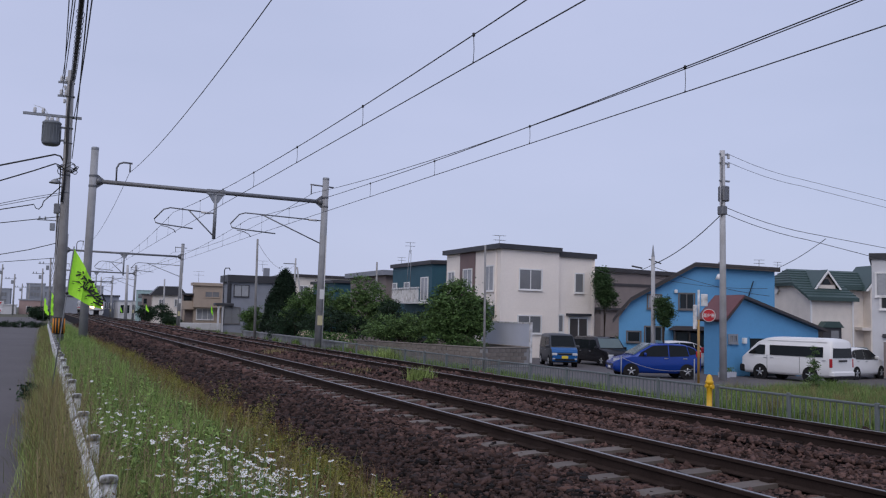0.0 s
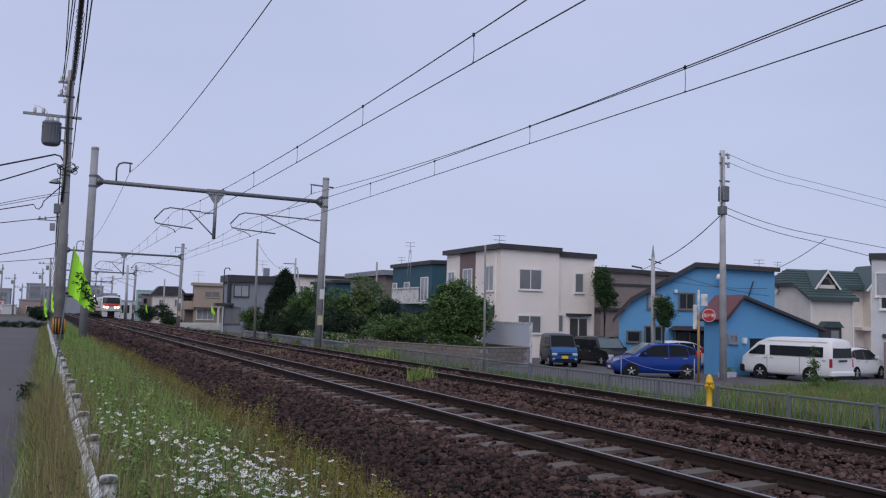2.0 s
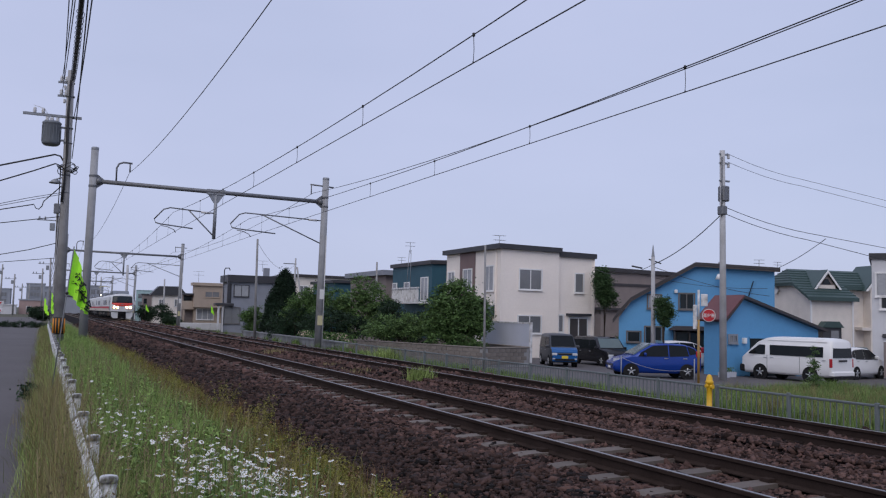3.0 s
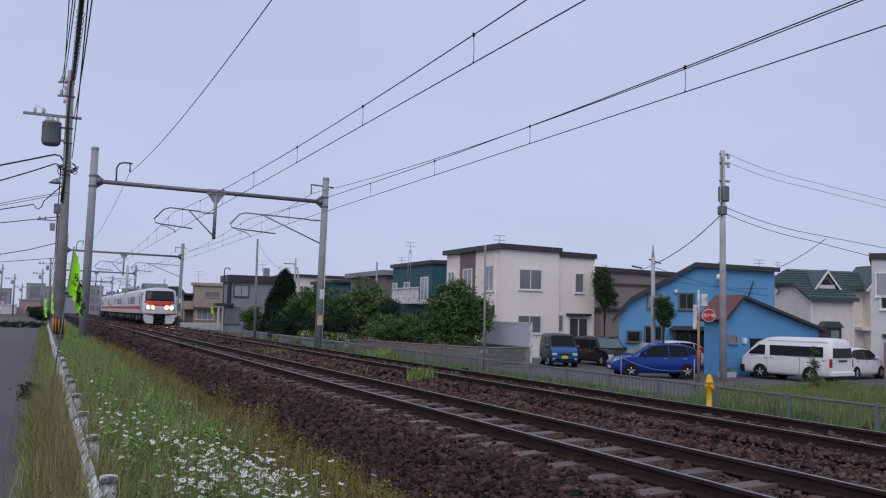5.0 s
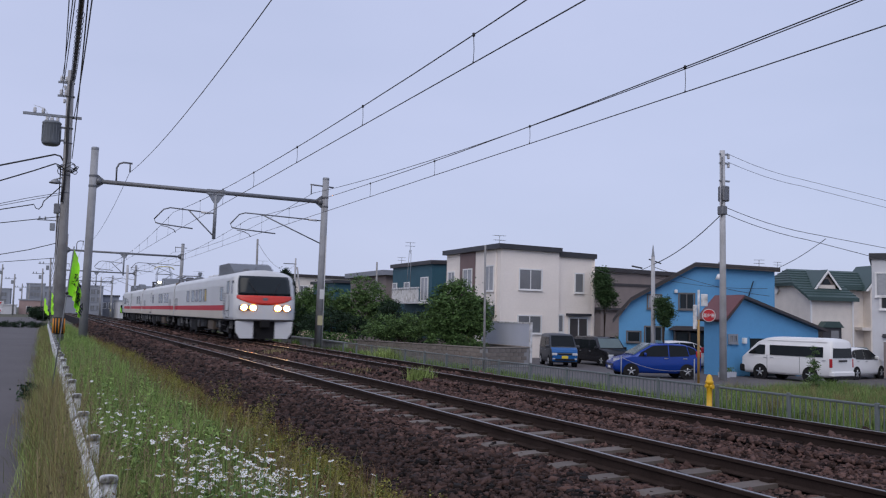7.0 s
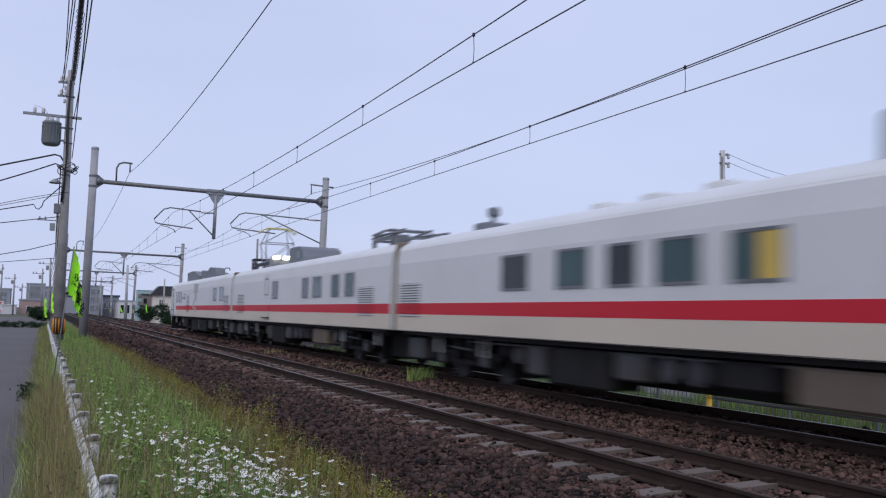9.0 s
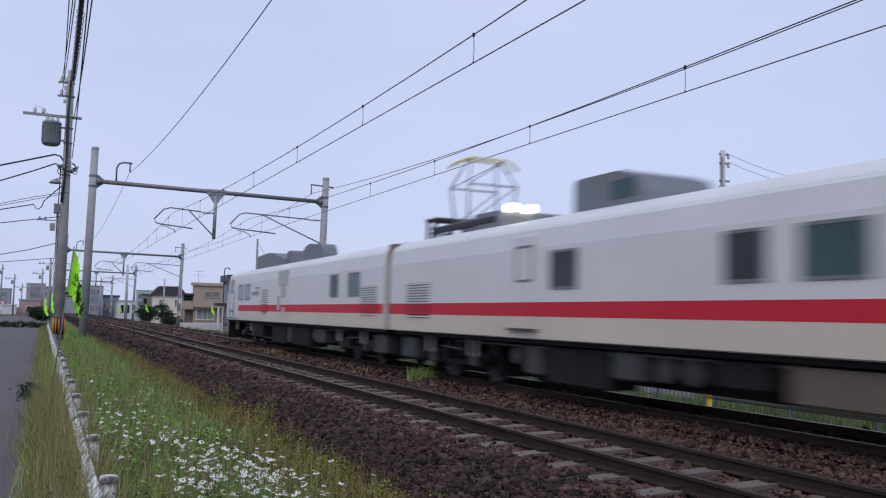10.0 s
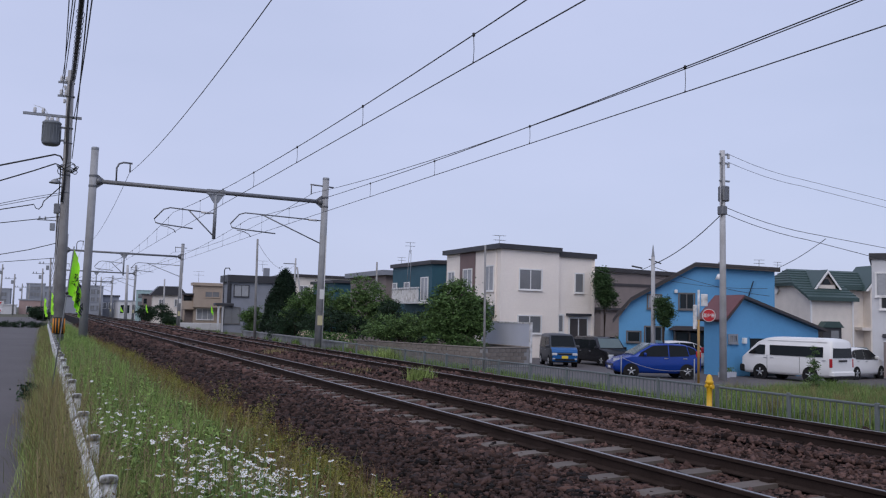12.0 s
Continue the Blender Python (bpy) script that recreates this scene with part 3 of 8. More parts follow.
def glazing(car, s, y0, y1, z0, z1, material=None, name="window"):
    bm = bmesh.new()
    x = s * 1.43
    a, b = sorted((x - s * 0.02, x + s * 0.010))
    v = box(bm, a, b, y0, y1, z0, z1)
    w = part(name, bm, material or TEALGLASS, car, "dark tinted window")
    bm = bmesh.new()
    a, b = sorted((x - s * 0.02, x + s * 0.018))
    t = 0.045
    for p in ((y0 - t, y0, z0 - t, z1 + t), (y1, y1 + t, z0 - t, z1 + t), (y0, y1, z0 - t, z0), (y0, y1, z1, z1 + t)):
        box(bm, a, b, *p)
    part("window_frame", bm, DARKSTEEL, w)


def build_pantograph(car, y, raised):
    base = shell("pantograph", lambda bm: [box(bm, s * 0.65 - 0.04, s * 0.65 + 0.04, y - 0.9, y + 0.9, 3.45, 3.52) for s in (-1, 1)] +
                 [box(bm, -0.7, 0.7, y + d - 0.04, y + d + 0.04, 3.45, 3.52) for d in (-0.85, 0.85)] +
                 [lathe(bm, [(0.05, 0), (0.09, 0.03), (0.05, 0.06), (0.09, 0.10), (0.05, 0.13), (0.09, 0.17), (0.05, 0.22)], 8, (sx * 0.65, y + d, 3.23)) for sx in (-1, 1) for d in (-0.85, 0.85)] +
                 [rbox(bm, -0.25, 0.25, y + 0.25, y + 0.7, 3.2, 3.68, 0.05, 1)], DARKSTEEL, "pantograph current collector", parent=car)
    if raised:
        for d in (-1, 1):
            for s in (-1, 1):
                a = shell("lower_arm", lambda bm: tube(bm, [(s * 0.55, y + d * 0.35, 3.52), (s * 0.62, y + d * 0.50, 4.40)], 0.028, 6), GALV, "steel arm", parent=base)
                a = shell("upper_arm", lambda bm: tube(bm, [(s * 0.62, y + d * 0.50, 4.40), (s * 0.4, y + d * 0.12, 5.0)], 0.02, 6), GALV, parent=base)
            shell("cross_tube", lambda bm: tube(bm, [(-0.62, y + d * 0.50, 4.40), (0.62, y + d * 0.50, 4.40)], 0.022, 6), GALV, parent=base)
            shell("diagonal_brace", lambda bm: tube(bm, [(-0.55, y + d * 0.35, 3.52), (0.62, y + d * 0.50, 4.40)], 0.014, 5), GALV, parent=base)
            shell("diagonal_brace", lambda bm: tube(bm, [(-0.62, y + d * 0.50, 4.40), (0.4, y + d * 0.12, 5.0)], 0.012, 5), GALV, parent=base)

        def head(bm):
            for d in (-0.2, 0.2):
                tube(bm, [(-0.82, y + d, 4.84), (-0.66, y + d, 4.98), (-0.45, y + d, 5.06), (0.45, y + d, 5.06), (0.66, y + d, 4.98), (0.82, y + d, 4.84)], 0.028, 8)
            for s in (-0.4, 0.4):
                tube(bm, [(s, y - 0.2, 5.03), (s, y + 0.2, 5.03)], 0.02, 6)
        shell("collector_head", head, PALEYELLOW, "pale yellow contact bow", parent=base)
    else:
        for sx in (-1, 1):
            for name, a, b, r in (("lower_arm", (sx * 0.6, y - 1.6, 3.60), (sx * 0.55, y + 1.2, 3.66), 0.035), ("upper_arm", (sx * 0.5, y + 1.5, 3.60), (sx * 0.4, y - 0.9, 3.72), 0.03), ("brace_arm", (sx * 0.6, y - 1.6, 3.60), (sx * 0.4, y + 1.6, 3.58), 0.02)):
                shell(name, lambda bm: tube(bm, [a, b], r, 6), DARKSTEEL, "folded steel arm", parent=base)
        for d in (-0.2, 0.2):
            shell("collector_head", lambda bm: tube(bm, [(-0.95, y + d, 3.58), (-0.6, y + d, 3.75), (0.6, y + d, 3.75), (0.95, y + d, 3.58)], 0.03, 6), DARKSTEEL, "folded contact bow", parent=base)


def build_cab_face(car, lit):
    bm = bmesh.new()
    cab_patch(bm, -0.86, 0.86, 2.12, 3.02, 0.014, 12, 6)
    ws = part("windscreen", bm, GLASS, car, "wide dark windscreen")
    bm = bmesh.new()
    for s in (-1, 1):
        tube(bm, [(s * 0.35, face_y(0.3, 2.14) - 0.04, 2.14), (s * 0.75, face_y(0.4, 2.75) - 0.045, 2.75)], 0.014, 5)
    part("wiper", bm, CABLE, ws)
    bm = bmesh.new()
    cab_patch(bm, -0.9, 0.9, 1.8, 2.11, 0.018, 14, 4, low=lambda u: 1.68 + 0.36 * abs(u) ** 2.2)
    part("face_panel", bm, TRAINFACE, car, "glossy red face panel")
    shell("rail_emblem", lambda bm: rbox(bm, -0.12, 0.12, face_y(0, 1.95) - 0.035, face_y(0, 1.95) + 0.02, 1.84, 2.0, 0.02, 1), DARKSTEEL, "small dark emblem plate", parent=car)
    for s in (-1, 1):
        h = shell("headlight_housing", lambda bm, s=s: rbox(bm, s * 0.78 - 0.42, s * 0.78 + 0.42, face_y(0.55, 1.5) - 0.06, face_y(0.55, 1.5) + 0.16, 1.42, 1.66, 0.06, 2), DARKSTEEL, "recessed lamp housing", parent=car)
        yf = face_y(0.55, 1.5) - 0.10
        for d in (-0.21, 0.21):
            x = s * 0.78 + d
            b = shell("lamp_bowl", lambda bm, x=x: tube(bm, [(x, yf + 0.012, 1.545), (x, yf + 0.05, 1.545)], 0.15, 20), HALO_GLOW if lit else PORCELAIN, "reflector bowl with an added orange halo glow" if lit else "unlit lamp glass", parent=h)
            if lit:
                def lens(bm, x=x):
                    bm.faces.new([bm.verts.new((x + 0.115 * math.cos(a), yf, 1.545 + 0.115 * math.sin(a))) for a in [2 * math.pi * k / 12 for k in range(12)]])
                me = bpy.data.meshes.new("headlight")
                bm = bmesh.new()
                lens(bm)
                bm.normal_update()
                if bm.faces[:][0].normal.y > 0:
                    bmesh.ops.reverse_faces(bm, faces=bm.faces)
                bm.to_mesh(me)
                bm.free()
                me.materials.append(HEAD)
                tagged(same("headlight", me, h, Matrix()), "glowing warm headlight")
        def skirt(bm, s=s):
            pts = [(s * 1.33, 0.93), (s * 0.50, 0.93), (s * 0.50, 0.14), (s * 1.10, 0.14), (s * 1.30, 0.42)]
            prism(bm, pts, 0.10 - NOSE, 0.18 - NOSE)
        shell("skirt", skirt, TRAINWHITE, "white snow-plough skirt", parent=car)
    shell("skirt_backing", lambda bm: box(bm, -1.31, 1.31, 0.185 - NOSE, 0.25 - NOSE, 0.13, 0.97), UNDER, "dark backing plate", parent=car)
    shell("coupler", lambda bm: (rbox(bm, -0.22, 0.22, -0.12 - NOSE, 0.5, 0.62, 1.0, 0.04, 1), box(bm, -0.5, 0.5, 0.26 - NOSE, 0.6, 0.16, 0.97), tube(bm, [(-0.35, 0.1 - NOSE, 0.75), (-0.38, 0.02 - NOSE, 0.45), (-0.35, 0.1 - NOSE, 0.25)], 0.03, 6)), UNDER, "dark coupler and hoses", parent=car)
    bm = bmesh.new()
    cab_patch(bm, -0.93, 0.93, 0.93, 1.02, 0.03, 10, 1)
    part("bumper", bm, UNDERGREY, car)
    shell("cab_step", lambda bm: [box(bm, min(sx * 1.40, sx * 1.47), max(sx * 1.40, sx * 1.47), 1.0, 1.55, z, z + 0.04) for sx in (-1, 1) for z in (1.06, 1.36)], UNDERGREY, parent=car)
    shell("roof_aerial", lambda bm: (box(bm, -0.02, 0.02, 1.9, 2.1, 3.25, 3.55), rbox(bm, -0.7, -0.45, 1.35, 1.7, 3.2, 3.42, 0.04, 1)), DARKSTEEL, parent=car)
    for s in (-1, 1):
        glazing(car, s, 1.02, 1.50, 2.22, 2.74, TEALGLASS, "cab_window")
        cab_side = bmesh.new()
        one_side(cab_side, s, 0.22, 0.52, 2.16, 2.78, 0.006, 0.05)
        part("side_pane", cab_side, GLASS, car, "dark wrapped edge of the windscreen")
        d = shell("cab_door", lambda bm, s=s: one_side(bm, s, 0.92, 1.62, 1.0, 2.84, 0.006), TRAINWHITE, parent=car)
        for y in (0.82, 1.74):
            shell("handrail", lambda bm, s=s, y=y: tube(bm, [(s * 1.47, y, 1.15), (s * 1.47, y, 2.15)], 0.018, 6), GALV, parent=d)


def build_under(car, length, boxes, gap=None):
    shell("floor_frame", lambda bm: box(bm, -1.30, 1.30, 0.5, length - 0.1, 0.90, 0.99), UNDER, parent=car)
    for y0, y1, z0, m, name in boxes:
        for s in (-1, 1):
            def unit(bm, s=s):
                rbox(bm, min(s * 1.27, s * 0.6), max(s * 1.27, s * 0.6), y0, y1, z0, 0.86, 0.035, 1)
                for k in range(int((y1 - y0) / 0.5) + 1):
                    y = y0 + 0.06 + k * (y1 - y0 - 0.12) / max(1, int((y1 - y0) / 0.5))
                    box(bm, min(s * 1.26, s * 1.285), max(s * 1.26, s * 1.285), y - 0.02, y + 0.02, z0 + 0.05, 0.82)
                for y in (y0 + 0.1, y1 - 0.1):
                    box(bm, min(s * 1.1, s * 1.18), max(s * 1.1, s * 1.18), y - 0.03, y + 0.03, 0.85, 0.93)
            shell(name, unit, m, parent=car)
    # Black boxes added along the middle to block light under the floor.
    light_blocks = [(5.3, length - 4.9)] if gap is None else [(5.3, gap[0]), (gap[1], length - 4.9)]
    for a, b in light_blocks:
        shell("centre_sill", lambda bm, a=a, b=b: box(bm, -0.42, 0.42, a, b, 0.30, 0.89), UNDER, parent=car)
    # Black boxes added at the car ends to keep the underside dark.
    for a, b in ((0.55, 2.1), (length - 1.75, length - 0.05)):
        shell("end_sill", lambda bm, a=a, b=b: box(bm, -0.62, 0.62, a, b, 0.26, 0.87), UNDER, parent=car)
    for s in (-1, 1):
        for y, r in ((5.15, 0.15), (9.15, 0.19), (9.75, 0.19), (14.1, 0.16)):
            shell("air_tank", lambda bm, s=s, y=y, r=r: tube(bm, [(s * 0.45, y, 0.66), (s * 0.52, y, 0.66), (s * 1.18, y, 0.66), (s * 1.22, y, 0.66)], r, 14), UNDERGREY, "grey air tank", parent=car)
        for y, d in ((1.45, 0.22), (4.45, 0.18), (length - 4.3, 0.2), (length - 2.1, 0.22)):
            shell("step_bracket", lambda bm, s=s, y=y, d=d: (box(bm, s * 1.24 - 0.05, s * 1.24 + 0.05, y - d, y + d, 0.90, 0.96), box(bm, s * 1.2 - 0.02, s * 1.2 + 0.02, y - d, y - d + 0.05, 0.55, 0.92), box(bm, s * 1.2 - 0.02, s * 1.2 + 0.02, y + d - 0.05, y + d, 0.55, 0.92)), UNDERPALE, "pale step bracket", parent=car)
        shell("end_box", lambda bm, s=s: rbox(bm, s * 1.0 - 0.22, s * 1.0 + 0.22, length - 1.25, length - 0.35, 0.34, 0.84, 0.04, 1), UNDERGREY, parent=car)
        for z, y0, y1 in ((0.84, 3.5, length - 3.5), (0.36, 5.6, 8.9)):
            shell("pipe", lambda bm, s=s, z=z, y0=y0, y1=y1: tube(bm, [(s * 1.18, y0, z), (s * 1.18, y1, z)], 0.025, 6), UNDERGREY, parent=car)


def build_car(name_label, length, cab, stripe0, windows, louvres, under, lit=False, gap=None):
    car = thing("rail_car", name_label, "train car", group="cars of the passing train")
    shell("body", lambda bm: car_body(bm, length, cab), TRAINWHITE, "white rounded steel body", parent=car)
    shell("stripe", lambda bm: side_panel(bm, stripe0, length - 0.015, 1.385, 1.64, 0.005), TRAINRED, "broad red stripe", parent=car)
    shell("lower_panel", lambda bm: side_panel(bm, stripe0 if cab else 0.015, length - 0.015, 1.0, 1.383, 0.004), TRAINCREAM, "cream lower panel", parent=car)
    for y0, y1, m in windows:
        for s in (-1, 1):
            glazing(car, s, y0, y1, 1.90, 2.48, m)
    for y0, y1, z0, z1 in louvres:
        for s in (-1, 1):
            louvre(car, s, y0, y1, z0, z1, 13)
    for y in (3.6, length - 3.2):
        build_bogie(car, y)
    build_under(car, length, under, gap)
    if cab:
        build_cab_face(car, lit)
    for s in (-1, 1):
        shell("rain_gutter", lambda bm, s=s: box(bm, min(s * 1.335, s * 1.36), max(s * 1.335, s * 1.36), 1.8, length - 0.15, 2.95, 2.98), TRAINWHITE, parent=car)
    return car


def roof_box(car, x, outline, name="roof_unit", grille=None, inner=None):
    """A roof unit whose side outline is (y, z), drawn out from -x to x."""
    b = shell(name, lambda bm: prism(bm, outline, -x if inner is None else inner, x, "x"), TRAINGREY, "grey roof equipment box", parent=car)
    if grille:
        y0, y1 = grille
        shell("roof_grille", lambda bm: [box(bm, -x - 0.012, -x + 0.01, y0, y1, 3.32 + 0.07 * k, 3.35 + 0.07 * k) for k in range(4)], DARKSTEEL, parent=b)
    return b


def build_train():
    kit = [(5.85, 7.4, 0.40, UNDERTAN, "equipment_box"), (7.7, 8.7, 0.50, UNDER, "equipment_box"), (10.2, 10.95, 0.44, UNDERGREY, "equipment_box"), (11.1, 12.9, 0.24, UNDER, "equipment_box"), (13.1, 13.7, 0.34, UNDERGREY, "battery_box")]
    rear_kit = [(5.6, 6.9, 0.34, UNDER, "equipment_box"), (8.5, 10.6, 0.22, UNDER, "equipment_box"), (10.8, 11.35, 0.30, UNDERGREY, "equipment_box"), (11.6, 13.7, 0.24, UNDER, "equipment_box"), (14.4, 15.4, 0.42, UNDERGREY, "battery_box")]
    front = build_car("white leading railcar with red stripe and lit headlights", 19.85, True, 2.5,
                      [(2.62, 3.2, TEALGLASS), (7.38, 7.78, BLIND), (7.80, 8.22, TEALGLASS), (8.86, 9.7, TEALGLASS), (10.25, 10.9, GLASS), (11.52, 12.38, TEALGLASS), (13.45, 14.35, GLASS)],
                      [(1.9, 2.44, 1.24, 2.28), (18.40, 19.62, 1.33, 2.12)], kit, lit=True)
    roof_box(front, 1.0, [(2.30, 3.06), (2.35, 3.30), (3.40, 3.70), (3.75, 3.75), (6.25, 3.75), (6.32, 3.70), (6.35, 3.06)], grille=(3.9, 6.1))
    for y in (9.45, 11.0, 12.45):
        shell("roof_vent", lambda bm, y=y: rbox(bm, -0.45, 0.45, y, y + 0.45, 3.22, 3.44, 0.03, 1), TRAINWHITE, "white roof vent", parent=front)
    shell("roof_camera", lambda bm: (tube(bm, [(-0.3, 16.95, 3.22), (-0.3, 16.95, 3.70)], 0.06, 8), rbox(bm, -0.42, -0.18, 16.82, 17.06, 3.58, 3.80, 0.05, 1), rbox(bm, -0.6, 0.0, 16.75, 17.35, 3.22, 3.45, 0.04, 1)), TRAINGREY, "roof sensor housing", parent=front)
    mid = build_car("white middle railcar with red stripe and raised pantograph", 20.25, False, 0.015,
                    [(2.9, 3.62, TEALGLASS), (4.28, 4.95, TEALGLASS), (6.1, 7.0, TEALGLASS), (7.6, 8.25, GLASS), (11.75, 12.5, GLASS)],
                    [(1.25, 2.5, 1.33, 2.10), (17.75, 19.1, 1.31, 2.12)], kit)
    for s in (-1, 1):
        d = shell("side_door", lambda bm, s=s: one_side(bm, s, 13.05, 13.85, 1.0, 2.82, 0.012), TRAINWHITE, "white sliding door", parent=mid)
        shell("door_stripe", lambda bm, s=s: one_side(bm, s, 13.05, 13.85, 1.385, 1.64, 0.018), TRAINRED, "red stripe across the door", parent=d)
        shell("door_panel", lambda bm, s=s: one_side(bm, s, 13.05, 13.85, 1.02, 1.383, 0.017), TRAINCREAM, "cream lower door panel", parent=d)
        glazing(mid, s, 13.2, 13.7, 2.05, 2.62, GLASS, "door_window")
        shell("door_step", lambda bm, s=s: box(bm, min(s * 1.40, s * 1.52), max(s * 1.40, s * 1.52), 12.95, 13.95, 1.12, 1.17), UNDERGREY, parent=d)
    build_pantograph(mid, 2.6, False)
    build_pantograph(mid, 18.0, True)
    for y0 in (19.15, 19.62):
        gear = shell("switchgear_frame", lambda bm: [tube(bm, [(sx * 0.7, y0, 3.2), (sx * 0.7, y0, 3.72)], 0.045, 8) for sx in (-1, 1)] + [tube(bm, [(-0.75, y0, 3.72), (0.75, y0, 3.72)], 0.05, 8)], CABLE, "black switchgear frame", parent=mid)
    for sx in (-0.62, -0.2, 0.35):
        shell("roof_insulator", lambda bm: lathe(bm, [(0.06, 0), (0.11, 0.05), (0.06, 0.1), (0.11, 0.16), (0.06, 0.22), (0.10, 0.28), (0.05, 0.36)], 10, (sx, 19.38, 3.22)), CABLE, "dark ribbed insulator", parent=mid)
    shell("roof_busbar", lambda bm: rbox(bm, -0.78, -0.62, 15.9, 19.0, 3.36, 3.50, 0.03, 1), CABLE, "black roof busbar duct", parent=mid)
    roof_box(mid, 0.75, [(10.75, 3.1), (10.85, 3.45), (11.1, 3.72), (11.5, 3.84), (12.8, 3.84), (12.88, 3.78), (12.9, 3.1)], "observation_dome")
    for s in (-1, 1):
        shell("dome_window", lambda bm, s=s: box(bm, s * 0.75 - 0.02, s * 0.75 + 0.02, 11.1, 11.75, 3.38, 3.68), TEALGLASS, "greenish dome glazing", parent=mid)
    f = shell("floodlight_bar", lambda bm: (box(bm, -0.9, 0.9, 15.5, 15.6, 3.15, 3.56), box(bm, -0.75, 0.75, 15.9, 16.9, 3.15, 3.60)), TRAINGREY, parent=mid)
    for x in (-0.62, -0.2):
        shell("floodlight", lambda bm, x=x: rbox(bm, x - 0.13, x + 0.13, 15.38, 15.52, 3.55, 3.70, 0.03, 1), FLOOD, "lit roof floodlight", parent=f)
    rear = build_car("white trailing railcar with red stripe and dark cab", 21.05, True, 2.65,
                     [(2.7, 3.5, TEALGLASS), (4.05, 4.9, TEALGLASS), (16.45, 17.15, GLASS), (18.2, 19.1, TEALGLASS)],
                     [(7.2, 8.2, 1.28, 2.26), (19.25, 20.5, 1.33, 2.12)], rear_kit, gap=(7.1, 8.4))
    roof_box(rear, 1.0, [(4.17, 3.06), (4.18, 3.68), (4.25, 3.73), (6.3, 3.78), (6.8, 3.76), (8.8, 3.42), (8.85, 3.06)], grille=(4.5, 6.4))
    roof_box(rear, 0.85, [(8.7, 3.05), (8.72, 3.66), (8.82, 3.72), (9.3, 3.72), (9.45, 3.64), (9.5, 3.05)], inner=0.25)
    roof_box(rear, 0.9, [(10.93, 3.1), (10.98, 3.40), (11.2, 3.60), (11.6, 3.75), (12.1, 3.79), (12.45, 3.77), (12.62, 3.71), (12.85, 3.71), (13.1, 3.73), (13.4, 3.70), (13.65, 3.56), (13.75, 3.36), (13.8, 3.0)], inner=0.4)
    for s in (-1, 1):
        shell("louvre_hatch", lambda bm, s=s: one_side(bm, s, 9.9, 11.3, 2.33, 2.88, 0.014), HATCHGREY, "pale grey hatch", parent=rear)
        shell("door_panel", lambda bm, s=s: one_side(bm, s, 10.35, 10.95, 1.9, 2.30, 0.012), HATCHGREY, parent=rear)
        shell("hatch", lambda bm, s=s: one_side(bm, s, 9.8, 10.2, 1.45, 1.95, 0.012), HATCHGREY, parent=rear)
        shell("hatch", lambda bm, s=s: one_side(bm, s, 10.5, 10.9, 1.28, 1.54, 0.012), HATCHGREY, parent=rear)
        shell("emblem_bar", lambda bm, s=s: (one_side(bm, s, 5.35, 6.7, 2.04, 2.18, 0.008), one_side(bm, s, 6.0, 6.85, 2.3, 2.36, 0.008), one_side(bm, s, 6.3, 6.42, 1.95, 2.36, 0.009)), GALV, "faded grey emblem bars", parent=rear)
    for car, y in ((front, 19.85), (mid, 20.25)):
        bel = shell("gangway_bellows", lambda bm: box(bm, -1.28, 1.28, y, y + 0.40, 1.03, 3.13), BELLOWS, "folded tan gangway bellows", parent=car)
        for k in range(7):
            shell("bellows_fold", lambda bm: rbox(bm, -1.34 + 0.03 * (k % 2), 1.34 - 0.03 * (k % 2), y + 0.056 * k, y + 0.056 * k + 0.05, 1.0, 3.16, 0.02, 1), BELLOWS, parent=bel)
    return front, mid, rear


FRONT_CAR, MID_CAR, REAR_CAR = build_train()


# ---- lettering ----
def letters(text, size, name, material, parent, m, label=""):
    cu = bpy.data.curves.new("lettering", "FONT")
    cu.body, cu.size, cu.align_x, cu.align_y, cu.extrude, cu.offset = text, size, "CENTER", "CENTER", 0.0015, size * 0.025
    ob = bpy.data.objects.new("lettering", cu)
    scene.collection.objects.link(ob)
    bpy.context.view_layer.update()
    me = bpy.data.meshes.new_from_object(ob.evaluated_get(bpy.context.evaluated_depsgraph_get()))
    bpy.data.objects.remove(ob)
    me.materials.clear()
    me.materials.append(material)
    p = new(name, me)
    p.parent = parent
    p.matrix_basis = m
    return tagged(p, label)


# ---- poles and cables beside the lane ----
def hang(a, b, sag, n=14):
    a, b = Vector(a), Vector(b)
    return [a.lerp(b, k / n) - Vector((0, 0, sag * 4 * (k / n) * (1 - k / n))) for k in range(n + 1)]


def cable(pts, r, label, group="cables over the lane"):
    return shell("cable", lambda bm: tube(bm, pts, r, 6), CABLE, label, "cable", group)


def insulator(bm, x, y, z, s=1.0):
    lathe(bm, [(0.03 * s, 0), (0.075 * s, 0.03 * s), (0.05 * s, 0.06 * s), (0.08 * s, 0.10 * s), (0.05 * s, 0.13 * s), (0.07 * s, 0.17 * s), (0.03 * s, 0.22 * s)], 10, (x, y, z))


def lane_pole(x, y, top, lean, r0, r1, label, full=False):
    p = thing("utility_pole", label, "utility pole", x, y, 0, group="utility poles along the lane")
    shell("shaft", lambda bm: tube(bm, [(0, 0, -0.4), (lean, 0, top)], r0, 16, r1), LANEPOLE, "round concrete shaft", parent=p)
    return p


